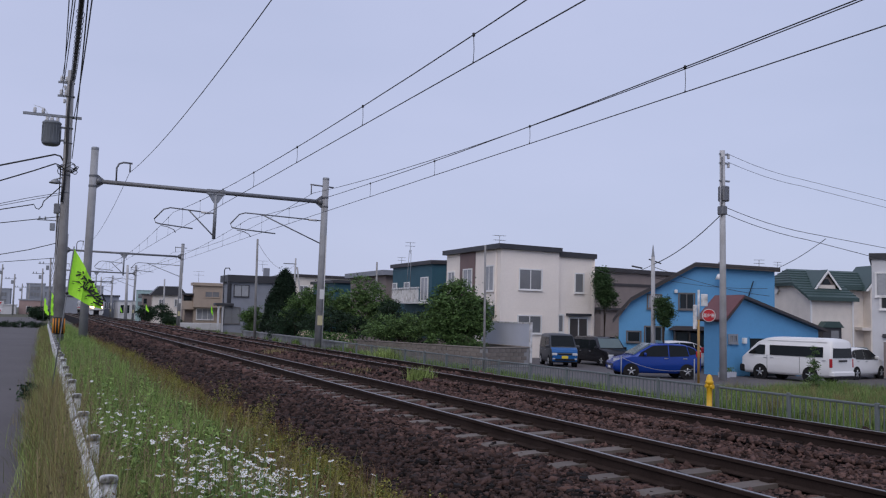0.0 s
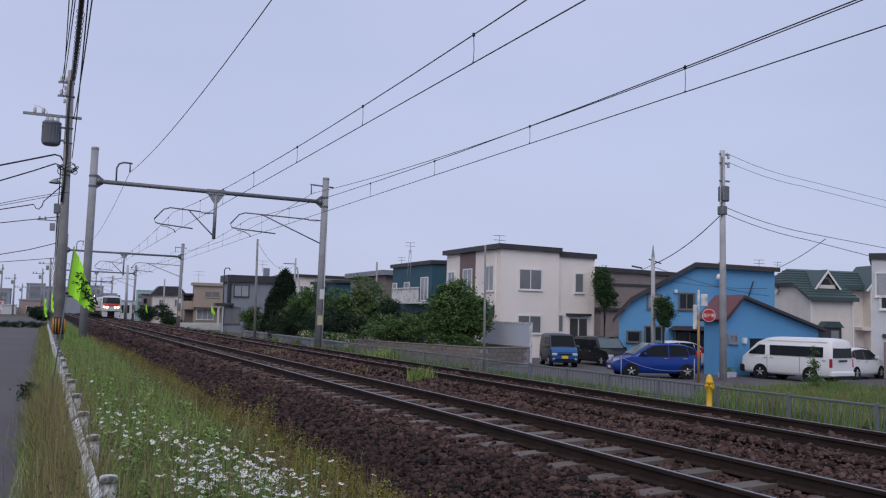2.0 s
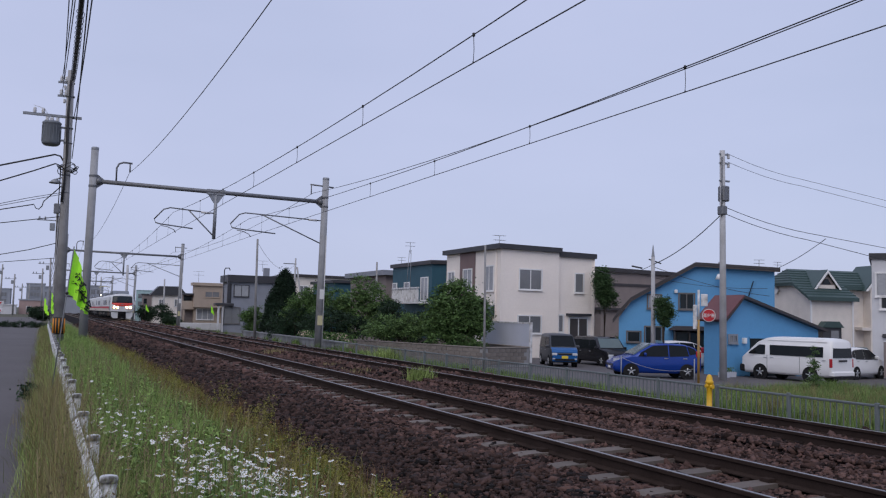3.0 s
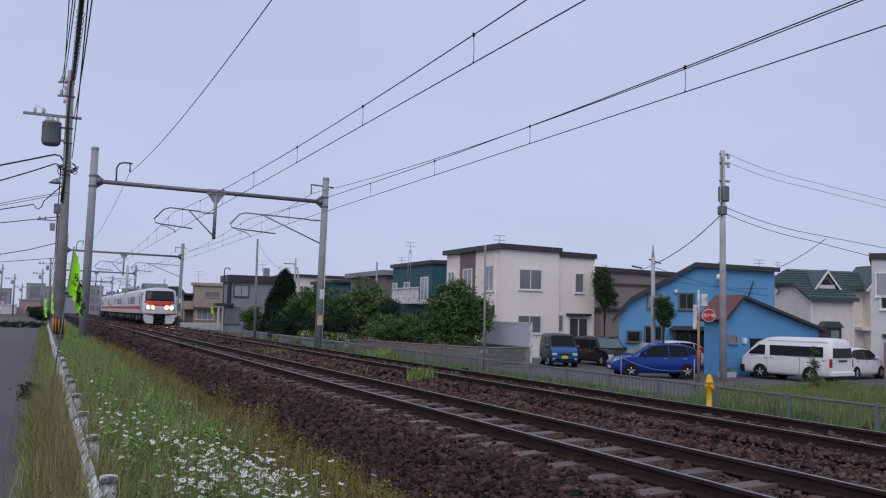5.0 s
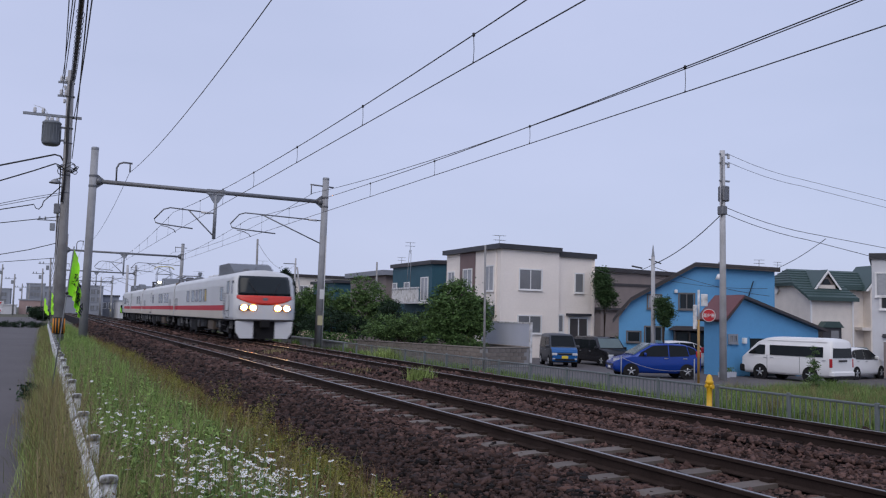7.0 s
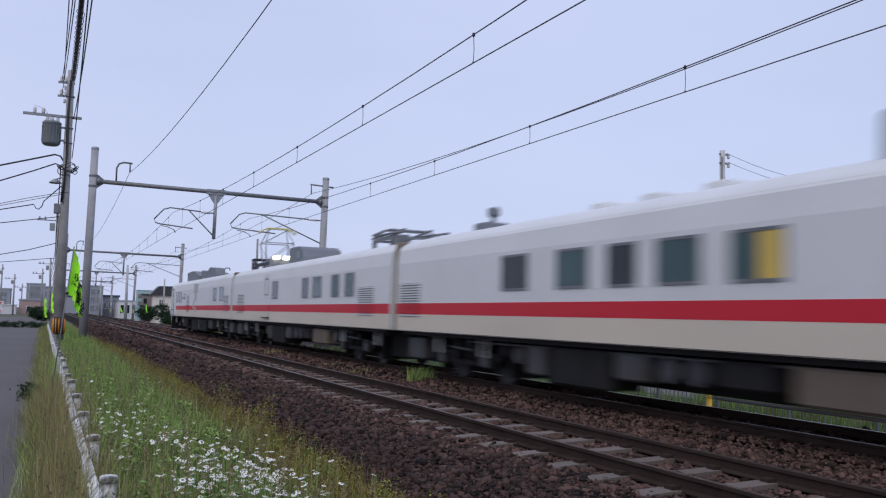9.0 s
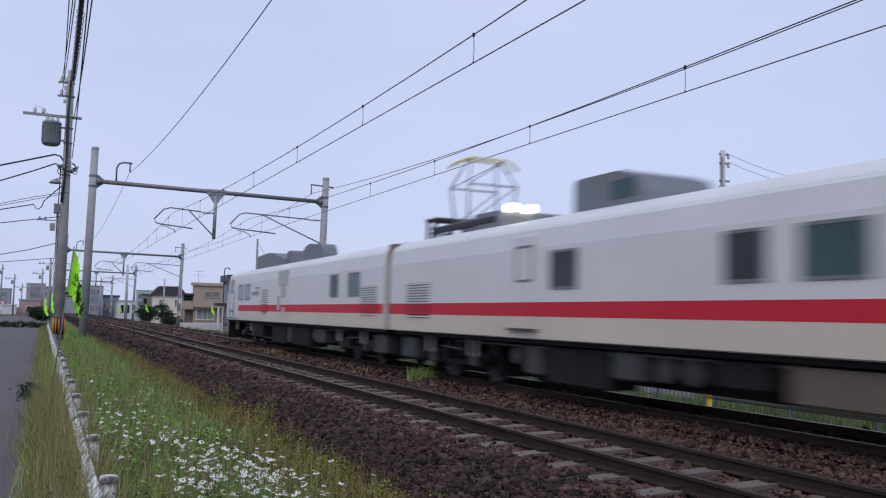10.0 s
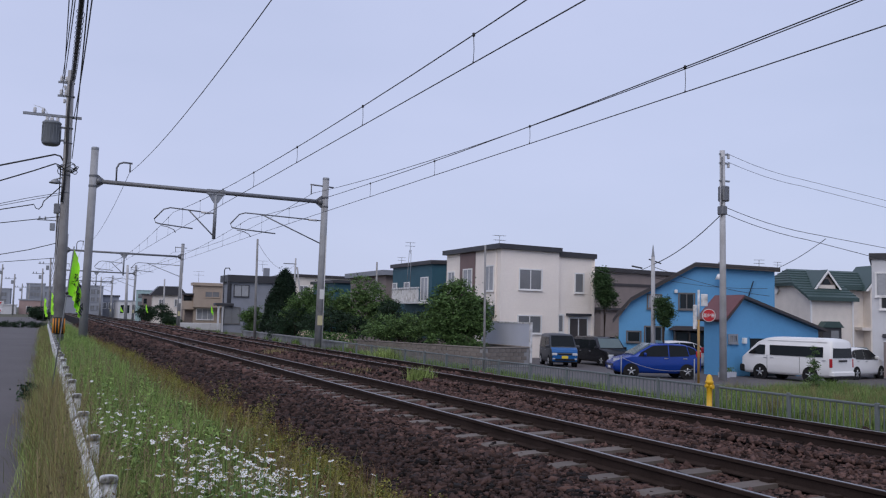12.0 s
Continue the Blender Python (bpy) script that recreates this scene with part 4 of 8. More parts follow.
def build_main_pole():
    p = lane_pole(0.60, 38.0, 10.85, -0.06, 0.205, 0.125, "tall weathered concrete utility pole with a grey transformer", True)
    t = new("transformer")
    t.parent = p
    t.matrix_basis = pose(-0.66, 0, 7.75)
    shell("tank", lambda bm: (lathe(bm, [(0.26, 0), (0.33, 0.06), (0.345, 0.12), (0.345, 0.84), (0.36, 0.86), (0.36, 0.90), (0.30, 0.96)], 24),
                              [box(bm, 0.345 * math.cos(a) - 0.012, 0.345 * math.cos(a) + 0.012, 0.345 * math.sin(a) - 0.012, 0.345 * math.sin(a) + 0.012, 0.15, 0.8) for a in [k * math.pi / 9 for k in range(18)]]), TRANSF, "ribbed grey tank", parent=t)
    shell("bushing", lambda bm: [insulator(bm, x, 0.0, 0.93, 1.0) for x in (-0.18, 0.0, 0.2)], PORCELAIN, parent=t)
    shell("bracket", lambda bm: box(bm, 0.2, 0.6, -0.05, 0.05, 0.2, 0.27), GALV, parent=t)
    shell("bracket", lambda bm: box(bm, 0.2, 0.6, -0.05, 0.05, 0.72, 0.79), GALV, parent=t)
    a = shell("crossarm", lambda bm: box(bm, -1.72, 0.42, -0.05, 0.05, 8.90, 9.0), GALV, "steel crossarm", parent=p)
    shell("crossarm_insulator", lambda bm: [insulator(bm, x, 0, 9.0) for x in (-1.3, -1.0)] + [tube(bm, [(-1.35, 0, 9.3), (-0.95, 0, 9.2), (-0.7, 0, 8.75)], 0.012, 5)], PORCELAIN, parent=a)
    for z in (9.75, 10.3):
        b = shell("side_arm", lambda bm, z=z: box(bm, -0.52, 0.1, -0.04, 0.04, z, z + 0.07), GALV, parent=p)
        shell("side_insulator", lambda bm, z=z: [insulator(bm, x, 0, z + 0.06, 1.1) for x in (-0.38, -0.2)] + [insulator(bm, -0.25, 0, z - 0.25, 0.8)], PORCELAIN, parent=b)
    shell("cable_riser", lambda bm: tube(bm, [(-0.06, -0.19, 10.4), (-0.1, -0.2, 9.0), (-0.06, -0.22, 7.5), (-0.1, -0.22, 6.3), (-0.16, -0.2, 5.5)], 0.05, 8), CABLE, "thick black riser cable", parent=p)
    shell("cable_coil", lambda bm: [tube(bm, [(0.36 * math.cos(a) * w, -0.1 + 0.3 * math.sin(a), 6.75 + 0.05 * k + 0.12 * math.sin(2 * a + k)) for a in [j * 2 * math.pi / 16 for j in range(17)]], 0.016, 5) for k, w in enumerate((1.0, 0.85, 1.1, 0.75, 0.95))], CABLE, "loops of black cable", parent=p)
    lamp = shell("street_lamp", lambda bm: (lathe(bm, [(0.02, 0.16), (0.10, 0.12), (0.24, 0.0), (0.22, -0.03)][::-1], 18, (-0.42, 0, 6.28)), tube(bm, [(-0.42, 0, 6.4), (-0.2, 0, 6.5), (0, 0, 6.45)], 0.03, 8)), GALV, "small dish street lamp", parent=p)
    shell("band", lambda bm: [lathe(bm, [(0.155, -0.03), (0.17, -0.02), (0.17, 0.02), (0.155, 0.03)], 16, (-0.04, 0, z)) for z in (5.9, 6.6, 7.9, 8.5, 8.95, 9.78)], DARKSTEEL, parent=p)
    tag = shell("warning_wrap", lambda bm: lathe(bm, [(0.212, 0.30), (0.212, 0.96)], 18), INK, "black guard sheet with yellow stripes", parent=p)
    shell("stripe", lambda bm: [tube(bm, [(0.213 * math.cos(a), 0.213 * math.sin(a), 0.34), (0.213 * math.cos(a), 0.213 * math.sin(a), 0.92)], 0.019, 4) for a in [-math.pi / 2 + d for d in (-1.65, -1.1, -0.55, 0, 0.55, 1.1, 1.65)]], ORANGEPAINT, parent=tag)
    shell("junction_box", lambda bm: rbox(bm, -0.42, -0.2, -0.1, 0.1, 5.05, 5.45, 0.03, 1), DARKSTEEL, parent=p)
    return p


build_main_pole()
for x, y, top, lean, r0 in ((1.12, 90.0, 10.4, -0.35, 0.20), (0.95, 150.0, 9.0, -0.25, 0.2), (-0.25, 175.0, 8.3, -0.15, 0.18), (-5.3, 190.0, 7.6, 0.0, 0.18), (-7.6, 190.0, 9.4, 0.1, 0.2), (-4.9, 240.0, 7.0, 0.0, 0.18), (-3.6, 260.0, 7.4, 0, 0.18)):
    p = lane_pole(x, y, top, lean, r0, 0.12, "plain concrete utility pole farther along the lane")
    shell("crossarm", lambda bm, top=top, lean=lean: (box(bm, -1.7 + lean, 0.3 + lean, -0.05, 0.05, top - 1.0, top - 0.9), [insulator(bm, lean + d, 0, top - 0.9, 1.3) for d in (-1.5, -1.0, 0.2)],
                                                      rbox(bm, lean - 0.6, lean - 0.15, -0.2, 0.2, top - 1.9, top - 1.2, 0.05, 1)), GALV, parent=p)

LANE = "dark cable strung along the lane"
cable(hang((0.60, 37.8, 10.45), (0.42, 21.0, 8.05), 0.25) + hang((0.42, 21.0, 8.05), (0.2, -4, 7.6), 0.1)[1:], 0.06, "thick black spiral-bound telephone cable along the lane")
shell("cable_spiral", lambda bm: tube(bm, [Vector((0.60, 37.8, 10.45)).lerp(Vector((0.42, 21.0, 8.05)), u / 400) - Vector((0, 0, 4 * 0.25 * (u / 400) * (1 - u / 400))) + Vector((0.085 * math.cos(u * 0.42), 0, 0.085 * math.sin(u * 0.42) - 0.05)) for u in range(401)], 0.008, 4), CABLE, "loose spiral of wire round the thick cable", "cable", "cables over the lane")
for x, z, x2, z2 in ((-0.02, 10.5, 0.10, 7.85), (-0.08, 10.5, 0.17, 7.85), (0.24, 9.9, 0.22, 7.9)):
    cable(hang((x if x > 0.2 else x + 0.3, 38, z), (x2 + 0.06, 20, z2), 0.2) + [(x2, -4, z2 - 0.2)], 0.012, LANE)
for a, b in (((0.72, 38, 8.95), (0.61, 20, 7.95)), ((0.74, 38, 7.3), (0.53, 20, 7.93))):
    cable(hang(a, b, 0.35) + [(b[0], -4, b[2] - 0.1)], 0.016, LANE)
for pts, r in (([(-14, 38, 5.4), (-6, 38, 5.9), (-1.81, 38, 6.79), (-0.83, 38, 7.1), (0.11, 38, 7.4), (0.32, 38, 7.35), (0.47, 38, 7.1)], 0.035),
               ([(-14, 38, 5.0), (-6, 38, 5.4), (-1.78, 38, 6.19), (-0.61, 38, 6.69), (0.15, 38, 7.04), (0.5, 38, 6.9)], 0.028),
               ([(-14, 38, 4.1), (-1.73, 38, 5.22), (-0.75, 38, 5.5), (0.5, 38, 5.85)], 0.012),
               ([(-14, 38, 4.2), (-1.73, 38, 5.30), (-0.75, 38, 5.6), (0.5, 38, 5.92)], 0.012),
               ([(-14, 38, 4.2), (-1.72, 38, 5.07), (-0.54, 38, 5.36), (-0.47, 38, 5.22), (-0.36, 38, 5.18), (-0.25, 38, 5.3), (-0.2, 38, 5.5), (0.45, 38, 6.2)], 0.022),
               ([(-14, 38, 3.9), (-1.69, 38, 4.55), (0.48, 38, 4.95)], 0.018),
               ([(-20, 90, 3.5), (-3.84, 90, 6.05), (-1.5, 90, 6.6), (1.0, 90, 7.4)], 0.04),
               ([(-20, 90, 4.2), (-3.8, 90, 5.35), (1.0, 90, 5.97)], 0.03)):
    cable(pts, r, "dark service cable crossing the lane")
for k, (dx, z) in enumerate(((-0.2, 6.9), (-0.1, 6.6), (0.0, 6.2), (0.1, 5.6))):
    cable(hang((0.55 + dx, 38, z), (0.95 + dx, 90, z - 0.3), 0.9, 20) + hang((0.95 + dx, 90, z - 0.3), (0.8 + dx, 150, z - 0.6), 0.9, 20)[1:], 0.022, LANE)


# ---- guard rail and flags ----
def build_guard_rail():
    g = thing("guard_rail", "white painted steel guard rail with weathered paint", "guard rail", 0, 0, 0)
    bm = bmesh.new()
    lathe(bm, [(0.051, -0.75), (0.051, -0.045), (0.048, -0.042), (0.048, -0.036), (0.055, -0.034), (0.055, -0.004), (0.048, 0.004)], 16)
    me = mesh_of(bm, "post", PEEL)
    y = 2.1 - 1.88 * 4
    while y < 70:
        same("post", me, g, pose(0.425, y, 0.33 + random.uniform(-0.03, 0.02), random.uniform(-1.5, 1.5), random.uniform(-2, 2), 0))
        if y < 66:
            def beam(bm, y=y):
                prof = [(0.37, 0.00), (0.35, 0.02), (0.325, 0.05), (0.325, 0.08), (0.355, 0.11), (0.355, 0.14), (0.325, 0.17), (0.325, 0.20), (0.35, 0.23), (0.37, 0.25)]
                inner = [(x + 0.008, z) for x, z in prof[::-1]]
                prism(bm, prof + inner, y, y + 1.88)
            shell("beam", beam, PEEL, "corrugated white beam", parent=g)
        y += 1.88


build_guard_rail()

FLAGS = []


def build_flag(x, y, base, top, scale, rz, label, written=False):
    f = thing("banner_flag", label, "flag", x, y, 0, rz, group="fluorescent flags along the railway")
    if written:
        f.matrix_basis = pose(x - 0.213, y, 0, 0, 5.3, rz)
    shell("pole", lambda bm: tube(bm, [(0, 0, base), (0, 0, top + 0.02)], 0.009 * max(1, scale * 0.9), 8), DARKSTEEL, "thin metal flagpole", parent=f)
    shell("tie", lambda bm: lathe(bm, [(0.02, -0.02), (0.028, 0), (0.02, 0.02)], 8, (0, 0, top - 0.72 * scale)), CABLE, parent=f)
    strips = []
    n, w = 5, 0.115 * scale
    for i in range(n):
        def cloth(bm, i=i):
            a, b = i * 0.115, (i + 1) * 0.115
            def up(x): return -1.30 * x * scale
            def low(x): return (-0.72 - 0.38 * x + (0.25 * max(0, x - 0.35))) * scale
            cols = []
            for k in range(4):
                u = a + (b - a) * k / 3
                bow = 0.012 * scale * math.sin(math.pi * k / 3)
                cols.append([bm.verts.new(((u - a) * scale, bow + d, up(u) + (low(u) - up(u)) * j / 5)) for d in (0, 0.004) for j in range(6)])
            for p, q in zip(cols, cols[1:]):
                for j in range(5):
                    bm.faces.new((p[j], q[j], q[j + 1], p[j + 1]))
                    bm.faces.new((p[j + 6], p[j + 7], q[j + 7], q[j + 6]))
                bm.faces.new((p[0], p[6], q[6], q[0]))
                bm.faces.new((p[5], q[5], q[11], p[11]))
            for c in (cols[0], cols[-1]):
                for j in range(5):
                    bm.faces.new((c[j], c[j + 1], c[j + 7], c[j + 6]))
        s = shell("cloth_strip", cloth, FLAGGREEN, "fluorescent yellow-green cloth", parent=f)
        strips.append(s)
        if written and i < 5:
            mid = -0.31 - 0.86 * (i + 0.5) * 0.115
            if i >= 1:
                letters("交通安全"[i - 1], 0.20, "letter", INK, s, Matrix.Translation((0.058, -0.014, mid * scale)) @ pose(0, 0, 0, 90, 18, 0), "black brushed character")
            if i < 4:
                shell("small_writing", lambda bm, mid=mid: [box(bm, 0.045, 0.085, -0.012, -0.009, mid - 0.20 + 0.03 * k, mid - 0.19 + 0.03 * k) for k in (0, 1)], INK, "small illegible writing", parent=s)
    FLAGS.append((strips, w, top))


def flag_rows(strips, w, top, opens):
    """Key the strips of one flag: open 1 is spread out, 0 is hanging limp."""
    tracks = [[] for _ in strips]
    for t, o in opens:
        x = y = 0.0
        fold = math.acos(max(0.08, min(0.995, o)))
        for i, s in enumerate(strips):
            a = (fold if i % 2 == 0 else -fold) * (0.55 if i == 0 else 1.0)
            tracks[i].append((t, Matrix.Translation((x, y, top - (1 - o) * 0.075 * i * (w / 0.115))) @ Matrix.Rotation(a, 4, "Z")))
            x, y = x + w * math.cos(a), y + w * math.sin(a)
    for s, rows in zip(strips, tracks):
        walk(s, rows)


build_flag(0.395, 15.0, -0.3, 2.30, 1.0, 0, "fluorescent green traffic safety flag on a thin pole", True)
build_flag(0.05, 60.0, -0.3, 1.95, 1.15, -60, "fluorescent green flag on a thin pole by the lane")
build_flag(0.38, 52.0, -0.3, 2.15, 1.15, -75, "fluorescent green flag on a thin pole by the lane")
build_flag(12.9, 172.0, -0.5, 1.9, 1.3, 20, "small fluorescent green flag beyond the far track")
build_flag(12.9, 128.0, -0.5, 2.1, 1.15, -40, "fluorescent green flag beyond the far track")
build_flag(14.6, 86.0, -0.5, 1.95, 1.0, 10, "fluorescent green flag before the beige house")


# ---- lineside fence, wall, hydrant and sign ----
def build_fence():
    FENCE = mat("fence_paint", (0.135, 0.155, 0.158), 0.6, 0.1, var=0.2, scale=2)
    f = thing("lineside_fence", "low grey-green steel picket fence beside the track", "fence", 13.3, 0, 0)
    bm = bmesh.new()
    rbox(bm, -0.035, 0.035, -0.035, 0.035, -0.85, 0.03, 0.01, 1)
    post = mesh_of(bm, "post", FENCE)
    bm = bmesh.new()
    box(bm, -0.007, 0.007, -0.008, 0.008, -0.68, -0.04)
    bar = mesh_of(bm, "picket", FENCE)
    y, k = 5.0, 0
    while y < 42:
        same("post", post, f, pose(0, y, 0, 0, 0, 0))
        shell("top_rail", lambda bm, y=y: rbox(bm, -0.024, 0.024, y + 0.04, y + 1.96, -0.045, 0.0, 0.01, 1), FENCE, parent=f)
        shell("bottom_rail", lambda bm, y=y: box(bm, -0.015, 0.015, y + 0.04, y + 1.96, -0.62, -0.58), FENCE, parent=f)
        if y < 36:
            for j in range(1, 14):
                same("picket", bar, f, pose(random.uniform(-.004, .004), y + j * 2.0 / 14, 0, 0, random.uniform(-.6, .6), 0))
        y += 2.0


build_fence()
shell("low_wall", lambda bm: (prism(bm, [(13.75, -0.9), (13.75, -0.12), (13.70, -0.11), (13.70, -0.04), (14.0, -0.04), (14.0, -0.11), (13.95, -0.12), (13.95, -0.9)], 42.5, 67)), OLDWALL, "low grey concrete wall beside the railway", "wall", kind="structure")


def build_block_wall():
    tan = mat("block_wall", (0.20, 0.175, 0.155), 0.9, var=0.2, scale=1.5, rand=0.12)
    bm = bmesh.new()
    rbox(bm, 0.0, 0.18, 0.01, 0.39, 0.005, 0.185, 0.008, 1)
    me = mesh_of(bm, "block", tan)
    for name, x, y, rz, length in (("wall_yard_1", 22.4, 39.0, 0, 19.0), ("wall_yard_2", 19.25, 37.9, 16.5, 11.8), ("wall_yard_3", 19.3, 37.95, -71, 3.2)):
        w = thing(name, "low brown-grey concrete block wall round a yard", "wall", x, y, 0, rz, kind="structure")
        shell("wall_core", lambda bm: box(bm, 0.03, 0.15, 0, length, -1.2, -0.10), CONCRETE, parent=w)
        for r in range(4):
            for k in range(int(length / 0.4) - 1):
                same("block", me, w, pose(0, 0.4 * k + (0.2 if r % 2 else 0), -0.92 + r * 0.195))
        shell("coping", lambda bm: rbox(bm, -0.02, 0.20, 0, length, -0.135, -0.065, 0.015, 1), tan, parent=w)


build_block_wall()
BOARD = mat("painted_board", (0.50, 0.525, 0.60), 0.7, var=0.08, scale=1)


def build_board():
    b = thing("screen_panel", "pale grey-blue screen panel standing on the yard wall", "screen", 22.55, 0, 0)
    shell("panel", lambda bm: box(bm, -0.03, 0.03, 39.05, 44.4, -0.13, 1.10), BOARD, parent=b)
    shell("frame", lambda bm: (box(bm, -0.06, 0.06, 38.95, 39.08, -1.15, 1.16), box(bm, -0.06, 0.06, 44.38, 44.5, -1.15, 1.16), box(bm, -0.05, 0.05, 39.08, 44.38, 1.08, 1.16)), WHITEPAINT, parent=b)


build_board()


def build_hydrant():
    h = thing("fire_hydrant", "yellow cast-iron fire hydrant standing before the fence", "fire hydrant", 12.98, 14.88, -0.64)
    shell("barrel", lambda bm: lathe(bm, [(0.095, 0), (0.095, 0.04), (0.058, 0.06), (0.058, 0.14), (0.088, 0.15), (0.088, 0.19), (0.058, 0.20), (0.058, 0.56), (0.066, 0.58), (0.070, 0.70), (0.088, 0.71), (0.088, 0.755), (0.070, 0.76), (0.062, 0.83), (0.045, 0.87), (0.02, 0.895), (0.0, 0.90)], 18), YELLOWPAINT, parent=h)
    shell("outlet", lambda bm: tube(bm, [(-0.10, 0, 0.66), (0.10, 0, 0.66)], 0.040, 10), YELLOWPAINT, parent=h)
    shell("outlet", lambda bm: tube(bm, [(0, -0.11, 0.64), (0, 0, 0.64)], 0.045, 10), YELLOWPAINT, parent=h)
    shell("foot_bolt", lambda bm: tube(bm, [(-0.10, 0, 0.1), (0.10, 0, 0.1)], 0.03, 8), YELLOWPAINT, parent=h)


build_hydrant()
WORNYELLOW = mat("worn_yellow_paint", (0.40, 0.23, 0.05), 0.6, var=0.3, scale=3, dirt=(0.20, 0.15, 0.11), dirt_amount=0.9)
SIGNRED = mat("sign_red", (0.50, 0.02, 0.03), 0.4, var=0.05)


def build_sign():
    s = thing("hydrant_sign", "round red fire hydrant sign on a yellow pole", "sign", 22.0, 25.8, -0.9, -40)
    shell("pole_foot", lambda bm: lathe(bm, [(0.09, -0.17), (0.085, -0.02), (0.06, 0.03)], 10), CONCRETE, parent=s)
    shell("pole", lambda bm: tube(bm, [(0, 0, 0), (0, 0, 2.35)], 0.045, 10), WORNYELLOW, "worn yellow pole", parent=s)
    shell("pole_top", lambda bm: tube(bm, [(0, 0, 2.35), (0, 0, 3.45)], 0.042, 10), WHITEPAINT, parent=s)
    d = shell("disc", lambda bm: tube(bm, [(0.36, -0.08, 2.52), (0.36, -0.06, 2.52)], 0.24, 28), WHITEPAINT, parent=s)
    shell("red_face", lambda bm: tube(bm, [(0.36, -0.09, 2.52), (0.36, -0.08, 2.52)], 0.215, 28), SIGNRED, parent=d)
    letters("消火栓", 0.150, "letters", WHITEPAINT, d, Matrix.Translation((0.36, -0.094, 2.51)) @ pose(0, 0, 0, 90, 0, 0), "white characters")
    shell("notice_board", lambda bm: (rbox(bm, 0.08, 0.32, -0.03, 0.03, 2.85, 3.3, 0.02, 1), rbox(bm, -0.2, -0.06, -0.02, 0.02, 2.0, 2.9, 0.02, 1)), WHITEPAINT, "faded notice boards", parent=s)


build_sign()


def build_chevron():
    c = thing("chevron_sign", "red and white chevron sign at the end of the lane", "sign", -2.98, 72.0, 0)
    shell("post", lambda bm: tube(bm, [(0, 0.05, -0.4), (0, 0.05, 1.71)], 0.04, 8), GALV, parent=c)
    shell("panel", lambda bm: rbox(bm, -0.36, 0.36, -0.02, 0.02, 0.91, 1.71, 0.01, 1), WHITEPAINT, parent=c)
    for s in (-1, 1):
        shell("chevron", lambda bm, s=s: prism(bm, [(-0.26, 1.31), (-0.02, 1.31 + s * 0.34), (0.24, 1.31 + s * 0.34), (0.0, 1.31)], -0.032, -0.024), SIGNRED, "red chevron stroke", parent=c)


build_chevron()

def build_far_pole(x, y, base, top, r, label, arms=0):
    p = thing("utility_pole", label, "utility pole", x, y, 0, group="poles by the houses")
    shell("shaft", lambda bm: tube(bm, [(0, 0, base), (-0.05, 0, top)], r, 12, r * 0.7), LANEPOLE if r <= 0.10 else POLE, parent=p)
    if arms:
        for d in (0.2, 0.6, 1.4):
            r = shell("rack", lambda bm: box(bm, -0.2, 0.35, -0.05, 0.05, top - d, top - d + 0.07), GALV, parent=p)
            if d < 1:
                shell("rack_insulator", lambda bm: insulator(bm, 0.3, 0, top - d - 0.15, 1.0), PORCELAIN, parent=r)
        shell("fittings", lambda bm: (rbox(bm, -0.16, 0.22, -0.2, 0.2, top - 2.3, top - 1.6, 0.05, 1), rbox(bm, -0.2, 0.1, -0.18, 0.18, top - 2.9, top - 2.5, 0.04, 1), tube(bm, [(-0.15, -0.1, top - 0.3), (-0.17, -0.1, top - 3)], 0.03, 6)), DARKSTEEL, parent=p)
    if top < 5 and r > 0.1:
        shell("pole_tip", lambda bm: lathe(bm, [(r * 0.7, 0), (r * 0.6, 0.04), (0.02, 0.55), (0.012, 0.6)], 10, (-0.05, 0, top)), GALV, "pointed steel tip", parent=p)
    return p


build_far_pole(27.38, 30.5, -1.22, 9.05, 0.165, "concrete utility pole with cable fittings beside the blue house", 1)
build_far_pole(27.85, 36.0, -1.22, 4.6, 0.13, "short concrete service pole before the blue house")
build_far_pole(13.6, 26.6, -0.65, 3.8, 0.045, "thin steel pole beside the fence")
build_far_pole(13.6, 62.0, -0.65, 6.5, 0.10, "plain lineside pole near the grey house", 0)
build_far_pole(25.5, 70.0, -1.25, 5.8, 0.10, "dark pole among the trees")
build_far_pole(12.1, 150.0, -0.65, 8.4, 0.25, "stout concrete pole far along the track")
build_far_pole(12.6, 230.0, -0.65, 9.0, 0.22, "far concrete pole by the track")
build_far_pole(17.9, 150.0, -1.0, 6.4, 0.16, "far utility pole by the houses")
R = "thin dark cable from the pole beside the blue house"
for a, b, c, r in (((27.6, 30.5, 8.95), (32.14, 30.5, 8.16), (38.5, 30.5, 7.5), 0.009), ((27.6, 30.5, 8.58), (32.14, 30.5, 7.84), (38.5, 30.5, 7.15), 0.009),
                   ((27.4, 30.5, 6.54), (32.47, 30.5, 5.65), (38.5, 30.5, 5.15), 0.014), ((27.4, 30.5, 6.24), (32.47, 30.5, 5.33), (38.5, 30.5, 4.5), 0.014)):
    pts = [Vector(a).lerp(Vector(b), k / 6) - Vector((0, 0, 0.12 * 4 * k / 6 * (1 - k / 6))) for k in range(7)] + [Vector(b).lerp(Vector(c), k / 6) for k in range(1, 7)]
    cable(pts, r, R, "cables by the houses")
cable(hang((27.3, 30.5, 6.2), (27.8, 36.0, 4.2), 0.25), 0.02, R, "cables by the houses")
cable(hang((27.8, 36.0, 4.2), (33.6, 50.0, 4.9), 0.5), 0.014, "thin service cable to the white house", "cables by the houses")
cable(hang((27.8, 36.0, 4.1), (36.5, 37.0, 2.9), 0.2), 0.014, "thin service cable along the blue house", "cables by the houses")
